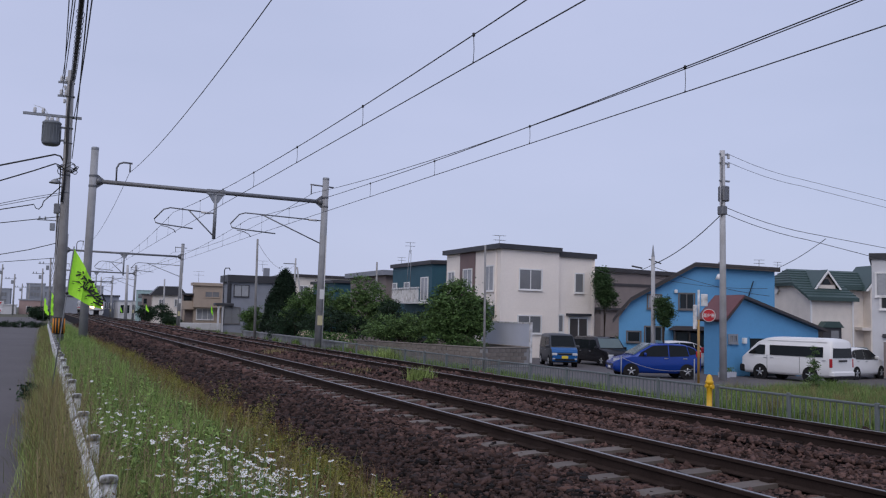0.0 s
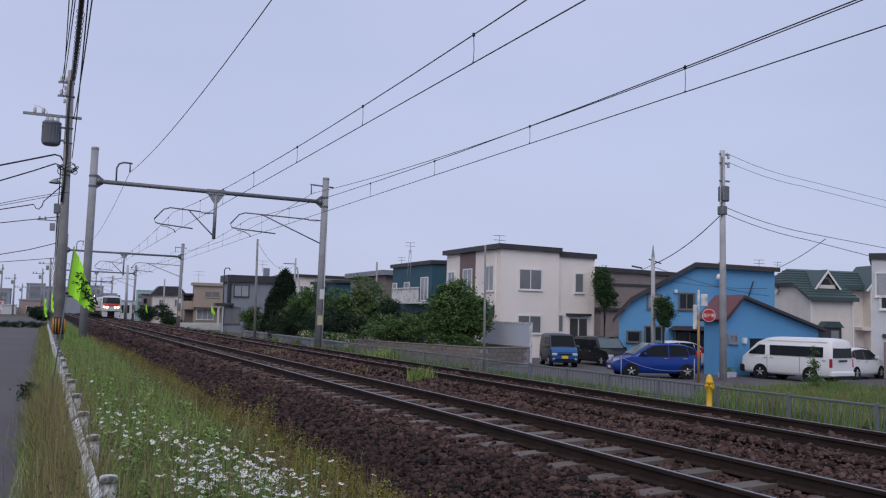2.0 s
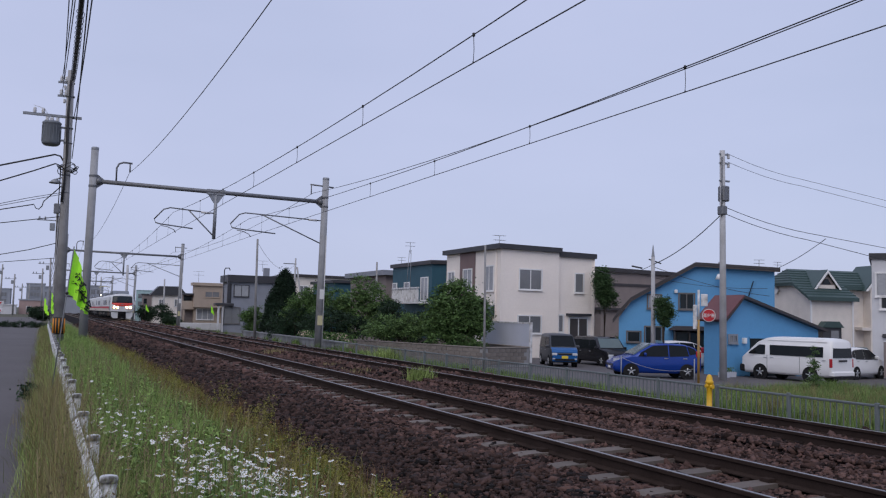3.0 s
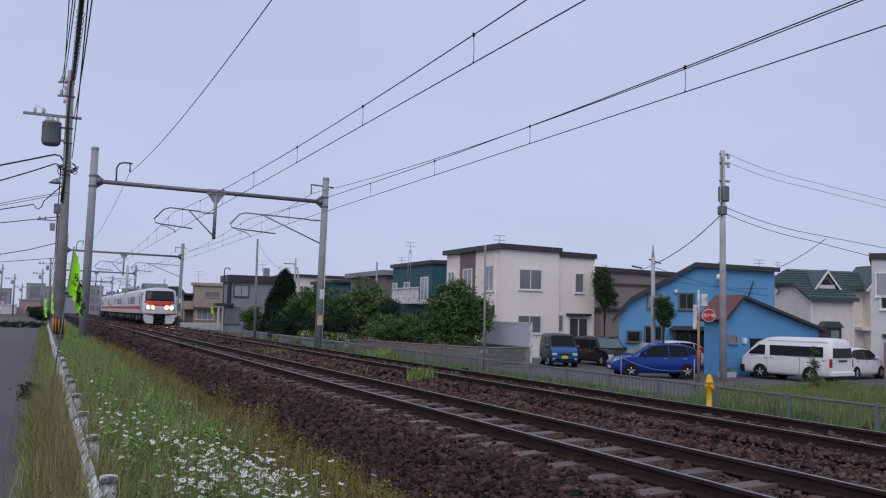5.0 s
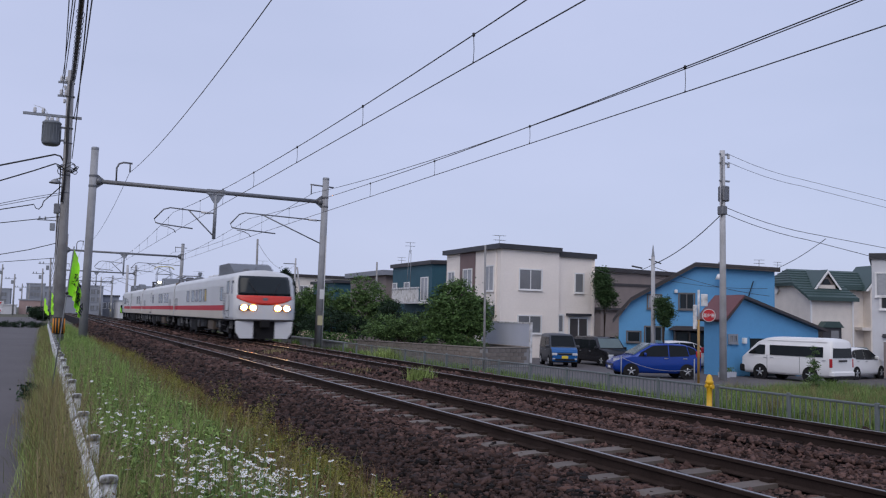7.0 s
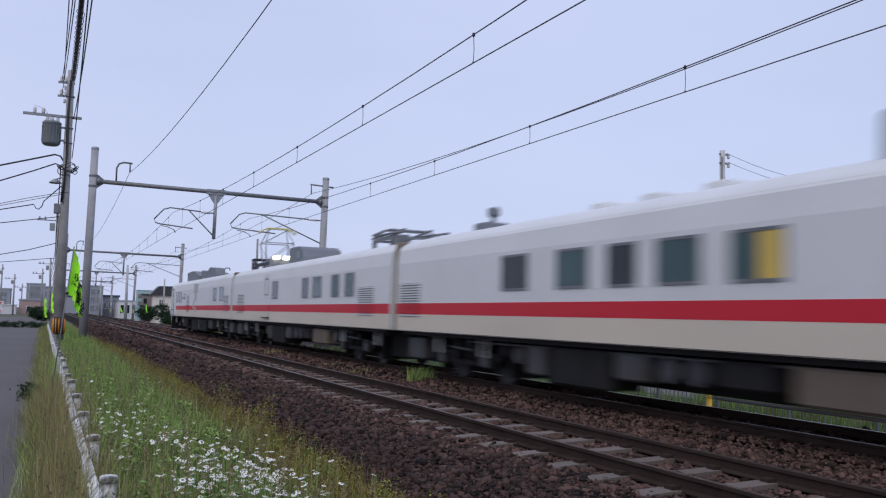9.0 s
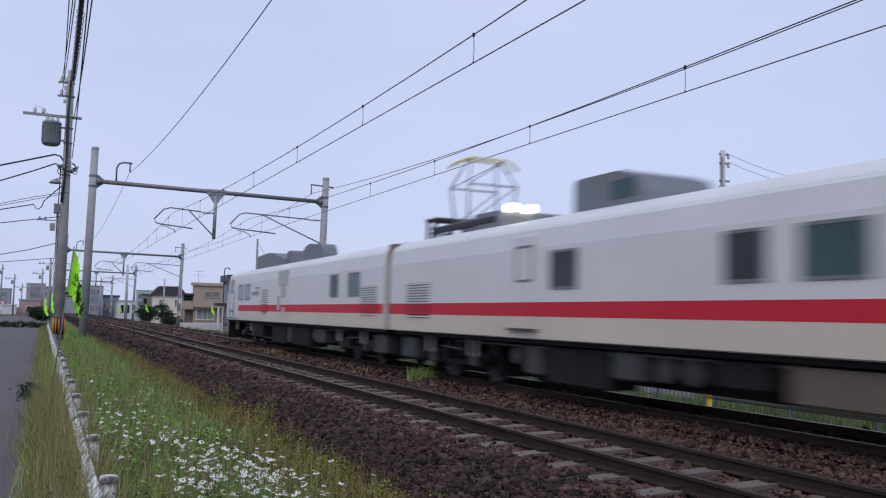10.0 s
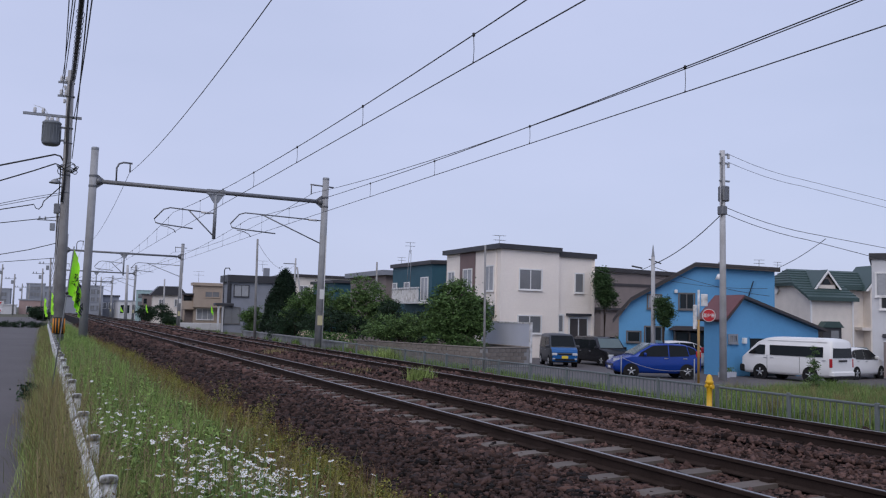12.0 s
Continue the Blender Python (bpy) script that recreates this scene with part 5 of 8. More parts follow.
cable(hang((33.6, 30.5, 5.45), (38.2, 38.0, 4.6), 0.1), 0.016, "thin service cable to the green-roofed house", "cables by the houses")
cable(hang((13.6, 62.0, 6.2), (26.1, 99.0, 6.95), 1.2, 20), 0.012, "sagging cable between far poles", "cables by the houses")


def build_leaning_pole():
    p = thing("utility_pole", "old pole with crossarm and slanted brace behind the conifer", "utility pole", 26.0, 99.0, 0, group="poles by the houses")
    shell("shaft", lambda bm: tube(bm, [(0, 0, -1.1), (0.1, 0, 7.6)], 0.13, 10, 0.09), POLE, parent=p)
    shell("brace", lambda bm: tube(bm, [(1.5, 0, -1.1), (0.3, 0, 6.6)], 0.10, 8), POLE, parent=p)
    shell("crossarm", lambda bm: box(bm, -1.3, 0.2, -0.05, 0.05, 6.9, 7.0), DARKSTEEL, parent=p)


build_leaning_pole()


def build_rope_barrier():
    b = thing("rope_barrier", "thin posts with a slack rope at the parking edge", "barrier", 0, 0, 0)
    spots = [(19.8, 27.5), (21.3, 25.2)]
    for x, y in spots:
        shell("post", lambda bm, x=x, y=y: tube(bm, [(x, y, -1.08), (x, y, 0.05)], 0.02, 8), GALV, parent=b)
    shell("rope", lambda bm: tube(bm, hang((*spots[0], 0.0), (*spots[1], -0.3), 0.25, 12), 0.009, 5), GALV, parent=b)


build_rope_barrier()


def build_planters():
    for k, (x, y, w) in enumerate(((29.9, 32.9, 0.24), (29.3, 32.6, 0.16))):
        p = thing("planter", "pale plastic planter box beside the blue garage", "planter", x, y, lot_z(x), 10 * k, group="planters")
        shell("tub", lambda bm, w=w: prism(bm, [(-w, 0), (w, 0), (w * 1.15, 0.24), (-w * 1.15, 0.24)], -0.2, 0.2), BOARD, parent=p)
        v, f = [], []
        rng = np.random.default_rng(60 + k)
        cs = np.stack([rng.uniform(-w, w, 80), rng.uniform(-0.18, 0.18, 80), rng.uniform(0.22, 0.42, 80)], 1)
        v = np.concatenate([cs + d for d in ((-0.03, 0, 0), (0.03, 0, 0.01), (0, 0.02, 0.06))]).reshape(3, -1, 3).transpose(1, 0, 2).reshape(-1, 3)
        plant = soup("plant", v, np.arange(240).reshape(-1, 3), LEAF)
        plant.parent = p


build_planters()


# ---- houses ----
CREAM = mat("cream_siding", (0.90, 0.82, 0.745), 0.7, var=0.05, scale=0.5, fine=8, dirt=(0.80, 0.72, 0.65), dirt_amount=0.35)
BROWNPANEL = mat("mauve_brown_panel", (0.20, 0.135, 0.13), 0.7, var=0.1)
FASCIA = mat("dark_fascia", (0.040, 0.040, 0.046), 0.5, var=0.15)
BLUE = mat("blue_siding", (0.108, 0.33, 0.59), 0.6, var=0.07, scale=0.5, fine=9, dirt=(0.09, 0.27, 0.50), dirt_amount=0.5)
REDROOF = mat("dull_red_roof", (0.135, 0.042, 0.042), 0.5, var=0.15)
DARKROOF = mat("dark_roof_sheet", (0.042, 0.037, 0.040), 0.5, var=0.2)
TEAL = mat("teal_siding", (0.025, 0.090, 0.125), 0.6, var=0.1)
TAUPE = mat("taupe_wall", (0.235, 0.195, 0.185), 0.8, var=0.12)
GREYWALL = mat("grey_wall", (0.245, 0.26, 0.30), 0.8, var=0.1)
BEIGE = mat("beige_wall", (0.40, 0.325, 0.265), 0.8, var=0.1)
PALE = mat("pale_wall", (0.72, 0.66, 0.60), 0.8, var=0.1)
WHITEWALL = mat("white_wall", (0.60, 0.60, 0.62), 0.75, var=0.06, dirt=(0.45, 0.45, 0.45), dirt_amount=0.3)
GREENROOF = mat("green_roof_sheet", (0.040, 0.072, 0.068), 0.4, var=0.15, scale=0.8)
MINT = mat("mint_wall", (0.34, 0.47, 0.48), 0.7, var=0.08)
PINK = mat("dusty_pink_wall", (0.36, 0.26, 0.24), 0.8, var=0.1)
FARGREY = mat("far_grey_wall", (0.30, 0.32, 0.36), 0.8, var=0.12, scale=0.3)
BROWNDOOR = mat("dark_door", (0.060, 0.052, 0.050), 0.5, var=0.2)
FRAME = mat("window_frame_white", (0.78, 0.77, 0.76), 0.5, var=0.05)
FRAMEDARK = mat("window_frame_dark", (0.13, 0.125, 0.125), 0.5, var=0.1)


def siding(h, face, plane, a0, a1, z0, z1, m, pitch=0.20, top=None, lap=0.019):
    """Lapped boards on the face looking back along y ("S") or towards the track ("W"). top(a): where the boards end under a slope."""
    bm = bmesh.new()
    z = z0
    while z < z1 - 0.02:
        zt = min(z + pitch, z1)
        lo, hi = a0, a1
        if top:
            zs = [a for a in np.linspace(a0, a1, 160) if top(a) > zt]
            if not zs:
                break
            lo, hi = min(zs), max(zs)
        poly = [(plane - lap, z), (plane - 0.006, zt), (plane + 0.01, zt), (plane + 0.01, z)]
        prism(bm, poly, lo, hi, "x" if face == "S" else "y")
        z += pitch
    return part("siding", bm, m, h, "lapped board siding")


def window(h, face, plane, a0, a1, z0, z1, glass=None, frame=None, bars=1, name="window"):
    t, d = 0.085, 0.075
    fr, gl = bmesh.new(), bmesh.new()

    def put(bm, p, q, r, s, out, inn):
        if face == "S":
            box(bm, p, q, plane - out, plane - inn, r, s)
        else:
            box(bm, plane - out, plane - inn, p, q, r, s)
    put(fr, a0 - t, a0, z0 - t, z1 + t, d, 0)
    put(fr, a1, a1 + t, z0 - t, z1 + t, d, 0)
    put(fr, a0, a1, z1, z1 + t, d, 0)
    put(fr, a0, a1, z0 - t, z0, d, 0)
    for k in range(bars):
        c = a0 + (a1 - a0) * (k + 1) / (bars + 1)
        put(fr, c - 0.03, c + 0.03, z0, z1, d - 0.012, 0.01)
    f = part(name, fr, frame or FRAME, h, "framed window")
    edges = [a0 + (a1 - a0) * k / (bars + 1) for k in range(bars + 2)]
    for p, q in zip(edges, edges[1:]):
        gl = bmesh.new()
        put(gl, p + 0.03, q - 0.03, z0, z1, 0.045 + random.uniform(-0.004, 0.004), 0.0)
        part("pane", gl, glass or HOMEGLASS, f)
    sb = bmesh.new()
    put(sb, a0 - 0.1, a1 + 0.1, z0 - t - 0.04, z0 - t, 0.12, 0)
    part("sill", sb, frame or FRAME, f)
    return f


def aerial(h, x, y, z, s=1.0):
    def draw(bm):
        tube(bm, [(x, y, z), (x, y, z + 1.1 * s)], 0.02, 6)
        for k, dz in enumerate((1.1, 0.75)):
            tube(bm, [(x - 0.5 * s, y, z + dz * s), (x + 0.5 * s, y, z + dz * s)], 0.014, 5)
            for j in range(5):
                u = x - 0.45 * s + 0.22 * s * j
                tube(bm, [(u, y - 0.25 * s, z + dz * s), (u, y + 0.25 * s, z + dz * s)], 0.01, 4)
    shell("aerial", draw, GALV, "television aerial", parent=h)


def flat_house(label, x0, x1, y0, y1, z1, wall, roof=None, over=0.18, fascia=0.28, drop=0.0, lap=None):
    h = thing("house", label, "house", group="houses along the railway")
    shell("wall", lambda bm: prism(bm, [(x0, -1.4), (x0, z1), (x1, z1 - drop), (x1, -1.4)], y0, y1), wall, parent=h)
    shell("roof", lambda bm: prism(bm, [(x0 - over, z1 - 0.06), (x0 - over, z1 + fascia - 0.06), (x1 + over, z1 + fascia - 0.06 - drop), (x1 + over, z1 - 0.06 - drop)], y0 - over, y1 + over), roof or FASCIA, "flat roof with dark fascia", parent=h)
    if lap:
        siding(h, "S", y0, x0, x1, -1.15, z1 - drop - 0.02, wall, lap)
        siding(h, "W", x0, y0, y1, -1.15, z1 - 0.04, wall, lap)
    return h


def build_white_house():
    h = thing("house", "two-storey cream house with lapped siding and flat dark-edged roof", "house", group="houses along the railway")
    x0, xm, x1, y0, y1 = 26.65, 30.98, 33.8, 50.0, 58.4
    shell("wall", lambda bm: (prism(bm, [(x0, -1.4), (x0, 5.85), (xm, 5.78), (xm, -1.4)], y0, y1), prism(bm, [(xm, -1.4), (xm, 5.62), (x1, 5.55), (x1, -1.4)], y0 + 0.25, y1 - 1)), CREAM, parent=h)
    siding(h, "S", y0, x0 + 0.02, xm, -1.15, 5.78, CREAM, 0.15)
    siding(h, "S", y0 + 0.25, xm, x1, -1.15, 5.55, CREAM, 0.15)
    siding(h, "W", x0, y0 + 0.02, 53.7, -1.15, 5.82, CREAM, 0.15)
    siding(h, "W", x0, 56.15, y1, -1.15, 5.82, CREAM, 0.15)
    shell("accent_panel", lambda bm: box(bm, x0 - 0.03, x0 + 0.02, 53.7, 56.15, -1.15, 5.8), BROWNPANEL, "mauve-brown wall panel", parent=h)
    shell("roof", lambda bm: (prism(bm, [(x0 - 0.3, 5.80), (x0 - 0.3, 6.12), (xm + 0.1, 6.05), (xm + 0.1, 5.74)], y0 - 0.25, y1 + 0.2), prism(bm, [(xm, 5.50), (xm, 5.86), (x1 + 0.2, 5.80), (x1 + 0.2, 5.48)], y0 + 0.05, y1 - 0.8)), FASCIA, "flat roof with dark fascia", parent=h)
    shell("corner_trim", lambda bm: [box(bm, x - 0.06, x + 0.06, y - 0.06, y + 0.02, -1.15, 5.5) for x, y in ((x0, y0), (x1, y0 + 0.25))], CREAM, parent=h)
    window(h, "S", y0, 28.0, 29.6, 3.27, 4.5, HOMEGLASS)
    window(h, "S", y0, 27.95, 29.6, 0.45, 1.5, HOMEGLASS)
    window(h, "S", y0 + 0.25, 32.4, 33.0, 3.2, 4.4, HOMEGLASS, bars=0)
    window(h, "S", y0 + 0.25, 31.15, 31.45, 0.55, 1.6, HOMEGLASS, bars=0)
    window(h, "W", x0, 54.2, 55.5, 3.2, 4.6, CURTAIN)
    window(h, "W", x0, 51.0, 52.2, 3.15, 4.7, CURTAIN)
    window(h, "W", x0, 57.0, 58.0, 3.3, 4.5, CURTAIN)
    window(h, "W", x0, 51.2, 52.2, 0.6, 1.4, HOMEGLASS, bars=0)
    d = shell("door", lambda bm: (box(bm, 31.85, 33.35, y0 + 0.12, y0 + 0.22, -0.88, 1.52)), FRAME, "white-framed double door", parent=h)
    shell("door_glass", lambda bm: [box(bm, a, b, y0 + 0.09, y0 + 0.13, -0.75, 1.42) for a, b in ((31.95, 32.55), (32.66, 33.26))], BROWNDOOR, "dark door leaves", parent=d)
    shell("door_hood", lambda bm: prism(bm, [(31.7, 1.60), (31.7, 1.76), (33.5, 1.76), (33.5, 1.60)], y0 - 0.12, y0 + 0.25), FASCIA, "dark flat door hood", parent=h)
    shell("step", lambda bm: rbox(bm, 31.6, 33.6, y0 - 0.6, y0 + 0.2, -1.0, -0.80, 0.02, 1), CONCRETE, parent=h)
    shell("bay_hood", lambda bm: prism(bm, [(x0 - 0.75, 1.55), (x0 - 0.05, 2.15), (x0, 2.15), (x0, 1.50), (x0 - 0.75, 1.48)], 50.8, 52.6), GREENROOF, "small sloped porch roof", parent=h)
    shell("downpipe", lambda bm: (tube(bm, [(x0 - 0.07, y0 + 0.6, -0.9), (x0 - 0.07, y0 + 0.6, 5.8)], 0.035, 8), tube(bm, [(x1 + 0.08, y0 + 0.2, -0.9), (x1 + 0.08, y0 + 0.2, 5.5)], 0.04, 8)), CREAM, parent=h)
    aerial(h, 28.6, 54, 6.05, 0.9)


def build_blue_house():
    h = thing("house", "bright blue sided house with dark sloping roof", "house", 33.85, 40.0, 0, -36, group="houses along the railway")
    outline = [(-4.25, -1.4), (-4.25, 1.55), (-3.45, 2.62), (0.0, 4.62), (4.3, 4.32), (4.3, -1.4)]
    shell("wall", lambda bm: prism(bm, outline, 0, 7.5), BLUE, parent=h)
    siding(h, "S", 0, -4.25, 4.3, -1.15, 4.55, BLUE, 0.18, top=lambda a: float(np.interp(a, [-4.25, -3.45, 0.0, 4.3], [1.55, 2.62, 4.62, 4.32])) - 0.02, lap=0.012)
    ridge = [(-4.6, 1.28), (-4.3, 1.75), (-3.6, 2.55), (0.0, 4.62), (4.55, 4.36)]
    shell("roof", lambda bm: prism(bm, ridge + [(x, z + 0.15) for x, z in ridge[::-1]], -0.4, 7.8), DARKROOF, "dark roof with curved eaves", parent=h)
    shell("roof_trim", lambda bm: prism(bm, [(x, z - 0.10) for x, z in ridge] + [(x, z - 0.004) for x, z in ridge[::-1]], -0.38, -0.30), BROWNDOOR, parent=h)
    shell("wall_cable", lambda bm: (tube(bm, hang((-4.3, -0.6, 4.35), (3.9, -0.25, 3.35), 0.35, 14), 0.012, 5), tube(bm, [(-3.55, -0.5, 4.5), (-2.95, -0.45, 4.38)], 0.05, 6), tube(bm, [(-2.6, -0.5, 4.9), (-1.9, -0.45, 4.66)], 0.04, 6)), CABLE, "black service cable with splices", parent=h)
    window(h, "S", 0, -0.85, -0.08, 2.14, 2.95, GLASS, FRAMEDARK)
    window(h, "S", 0, -2.6, -1.9, 2.15, 2.85, CURTAIN, FRAMEDARK, bars=1)
    window(h, "S", 0, -3.75, -3.05, 0.2, 0.72, GLASS, FRAMEDARK, bars=0)
    window(h, "S", 0, -2.75, -1.85, 0.0, 1.02, GLASS, FRAMEDARK)
    porch = shell("porch", lambda bm: (box(bm, -1.2, -1.12, -1.1, -0.02, -1.15, 0.9), box(bm, 0.5, 0.58, -1.1, -0.02, -1.15, 0.9), box(bm, -1.12, 0.5, -0.3, -0.2, -1.15, 0.9), box(bm, -0.4, -0.34, -1.1, -1.0, -1.15, 0.9)), BROWNDOOR, "dark glazed porch", parent=h)
    shell("porch_roof", lambda bm: prism(bm, [(-1.45, 0.9), (-1.45, 0.98), (-1.1, 1.14), (0.8, 1.14), (0.8, 0.9)], -1.35, 0), DARKROOF, parent=porch)
    shell("porch_glass", lambda bm: [box(bm, a, b, -1.08, -1.04, -0.6, 0.78) for a, b in ((-1.08, -0.45), (-0.3, 0.46))], GLASS, parent=porch)
    shell("vent_hood", lambda bm: rbox(bm, -1.15, -0.97, -0.18, 0, 3.0, 3.2, 0.03, 1), FRAME, parent=h)
    shell("wall_lamp", lambda bm: (tube(bm, [(1.45, -0.02, 4.05), (1.25, -0.4, 4.1)], 0.03, 6), lathe(bm, [(0.2, -0.2), (0.05, 0.12)], 12, (1.25, -0.4, 4.0))), FRAME, parent=h)
    shell("wall_pole", lambda bm: tube(bm, [(2.9, -0.1, 2.9), (3.15, -0.15, 3.75)], 0.03, 6), UNDER, parent=h)
    aerial(h, 3.9, 3.0, 4.5, 0.6)
    shell("chimney", lambda bm: box(bm, 1.6, 1.9, 3, 3.4, 4.4, 5.0), CONCRETE, parent=h)
    g = thing("garage", "blue sided garage with dull red roof slope", "garage", group="houses along the railway")
    e0, y0 = 33.4, 34.95
    ext = [(30.15, -1.4), (30.15, 1.68), (31.0, 2.60), (36.2, 1.13), (36.2, -1.4)]
    shell("garage_wall", lambda bm: prism(bm, ext, e0, y0), BLUE, parent=g)
    siding(g, "S", e0, 30.15, 36.2, -1.15, 2.6, BLUE, 0.18, top=lambda a: float(np.interp(a, [30.15, 31.0, 36.2], [1.68, 2.60, 1.13])) - 0.02, lap=0.012)
    siding(g, "W", 30.15, e0, y0, -1.2, 1.6, BLUE, 0.18, lap=0.012)
    shell("garage_roof", lambda bm: prism(bm, [(31.0, 2.60), (36.5, 1.02), (36.55, 1.14), (31.0, 2.74)], e0 - 0.35, y0 + 0.2), DARKROOF, "dark lean-to roof", parent=g)
    shell("red_roof", lambda bm: prism(bm, [(29.85, 1.42), (31.0, 2.61), (31.0, 2.75), (29.75, 1.52)], e0 - 0.35, y0 + 0.2), REDROOF, "dull red sheet roof", parent=g)
    shell("red_trim", lambda bm: prism(bm, [(29.83, 1.38), (31.0, 2.59), (31.0, 2.66), (29.75, 1.46)], e0 - 0.38, e0 - 0.34), DARKROOF, parent=g)
    # Dark slab on the solid wall stands for the bay's shaded inside.
    d = shell("garage_door", lambda bm: (box(bm, 31.65, 34.6, e0 - 0.05, e0 + 0.05, -1.25, 0.64)), GLASS, "flat dark sheet painting the shade inside the open garage bay", parent=g)
    shell("door_lintel", lambda bm: box(bm, 31.58, 34.7, e0 - 0.08, e0, 0.64, 0.72), BLUE, parent=g)
    window(g, "S", e0, 30.34, 30.76, 0.46, 0.75, HOMEGLASS, GALV)
    shell("meter_box", lambda bm: rbox(bm, 31.13, 31.33, e0 - 0.18, e0, 0.38, 0.66, 0.02, 1), FRAME, "white meter box", parent=g)


def build_green_house():
    h = thing("house", "cream sided house with ribbed dark green roof and dormers", "house", 51.28, 48.0, 0, -10, group="houses along the railway")
    front, ridge_y, ridge_z, k = 3.42, 3.5, 5.68, (5.68 - 3.42) / 3.9

    def slope(y):
        return front + k * (y + 0.4)
    side = [(0.0, -1.4), (0.0, 3.45), (1.55, 4.42), (5.3, 4.42), (7.0, 3.45), (7.0, -1.4)]
    shell("wall", lambda bm: (prism(bm, side, 0, 3.6, "x"), prism(bm, [(1.75, -1.4), (1.75, 4.4), (5.3, 4.4), (7.0, 3.45), (7.0, -1.4)], 3.6, 10.5, "x")), PALE, parent=h)
    siding(h, "S", 0, 0, 3.6, -1.15, 3.42, PALE, 0.24)
    siding(h, "W", 0, 0, 7.0, -1.15, 4.35, PALE, 0.24, top=lambda a: float(np.interp(a, [0, 1.55, 5.3, 7.0], [3.45, 4.42, 4.42, 3.45])) - 0.02)
    siding(h, "S", 1.75, 3.62, 6.0, -1.15, 4.3, PALE, 0.24)

    def sheet(bm, ring, drop=0.2):
        top, low = [bm.verts.new(p) for p in ring], [bm.verts.new((p[0], p[1], p[2] - drop)) for p in ring]
        bm.faces.new(top)
        bm.faces.new(low[::-1])
        for a in range(len(ring)):
            b = (a + 1) % len(ring)
            bm.faces.new((top[a], low[a], low[b], top[b]))
    jy, jz = 1.45, slope(1.45)
    back = 2 * ridge_y - jy
    shell("roof", lambda bm: (sheet(bm, [(-0.45, -0.4, front), (3.85, -0.4, front), (3.85, ridge_y, ridge_z), (0.55, ridge_y, ridge_z), (-0.45, jy, jz)]),
                              sheet(bm, [(3.85, 1.2, slope(1.2)), (10.8, 1.2, slope(1.2)), (10.8, ridge_y, ridge_z), (3.85, ridge_y, ridge_z)]),
                              sheet(bm, [(-0.45, jy, jz), (0.55, ridge_y, ridge_z), (-0.45, back, jz)]),
                              sheet(bm, [(0.55, ridge_y, ridge_z), (10.8, ridge_y, ridge_z), (10.8, 7.4, front), (-0.45, 7.4, front), (-0.45, back, jz)])), GREENROOF, "stepped green metal roof", parent=h)

    def ribs(bm):
        for n in range(1, 11):
            y = -0.4 + 3.9 * n / 11
            x0 = -0.45 if y < jy else -0.45 + (y - jy) / (ridge_y - jy)
            box(bm, x0, 3.85 if y < 1.3 else 10.8, y - 0.05, y + 0.02, slope(y) - 0.05, slope(y) + 0.055)
        for n in range(0, 6):
            u = n / 6
            y0, y1 = jy + (ridge_y - jy) * u, back - (ridge_y - jy) * u
            x, z = -0.45 + u, jz + (ridge_z - jz) * u
            box(bm, x - 0.03, x + 0.02, y0, y1, z - 0.04, z + 0.06)
    shell("roof_rib", ribs, GREENROOF, "raised roof seams", parent=h)
    shell("fascia", lambda bm: (box(bm, -0.47, 3.87, -0.44, -0.40, front - 0.26, front + 0.03), box(bm, 3.85, 10.8, 1.16, 1.20, slope(1.2) - 0.26, slope(1.2) + 0.03)), GREENROOF, parent=h)

    def gable(xc, y, z0, w, hgt, name, depth, fill):
        dm = shell(name, lambda bm: prism(bm, [(xc - w + 0.12, z0), (xc, z0 + hgt - 0.1), (xc + w - 0.12, z0)], y, y + depth), fill, "pointed roof dormer", parent=h)
        shell("dormer_roof", lambda bm: [prism(bm, [(xc + s * (w + 0.12), z0 - 0.06), (xc, z0 + hgt), (xc, z0 + hgt + 0.10), (xc + s * (w + 0.22), z0 - 0.06)], y - 0.18, y + depth) for s in (-1, 1)], GREENROOF, parent=dm)
        for s in (-1, 1):
            shell("bargeboard", lambda bm, s=s: prism(bm, [(xc + s * (w - 0.04), z0 - 0.08), (xc, z0 + hgt - 0.16), (xc, z0 + hgt + 0.04), (xc + s * (w + 0.14), z0 - 0.08)], y - 0.25, y - 0.19), FRAME, "white bargeboard", parent=dm)
        return dm
    d = gable(1.98, 0.8, 4.12, 1.05, 1.32, "dormer", 2.4, TAUPE)
    shell("dormer_sill", lambda bm: box(bm, 1.98 - 0.72, 1.98 + 0.72, 0.70, 0.80, 4.12, 4.38), PALE, parent=d)
    shell("dormer_window", lambda bm: prism(bm, [(1.98 - 0.40, 4.42), (1.98 - 0.12, 4.84), (1.98 + 0.12, 4.84), (1.98 + 0.40, 4.42)], 0.74, 0.80), GLASS, parent=d)
    gable(7.25, 1.0, 4.1, 1.65, 1.9, "gable", 3.0, PALE)
    shell("balcony_wall", lambda bm: (box(bm, 6.0, 6.25, 0.95, 1.75, -1.15, 4.1), box(bm, 6.25, 8.6, 1.0, 1.10, 1.30, 2.3), box(bm, 5.2, 8.6, 0.9, 1.75, 1.05, 1.28)), PALE, "balcony frame", parent=h)
    shell("balcony_door", lambda bm: box(bm, 6.35, 8.5, 1.66, 1.74, 1.3, 3.9), BROWNDOOR, "dark balcony doors", parent=h)
    shell("entry", lambda bm: box(bm, 6.3, 8.4, 1.66, 1.74, -1.15, 0.95), BROWNDOOR, "dark entrance", parent=h)
    bay = shell("bay_window", lambda bm: box(bm, 0.62, 2.2, -0.55, 0, -1.15, 1.25), FASCIA, "dark bay window", parent=h)
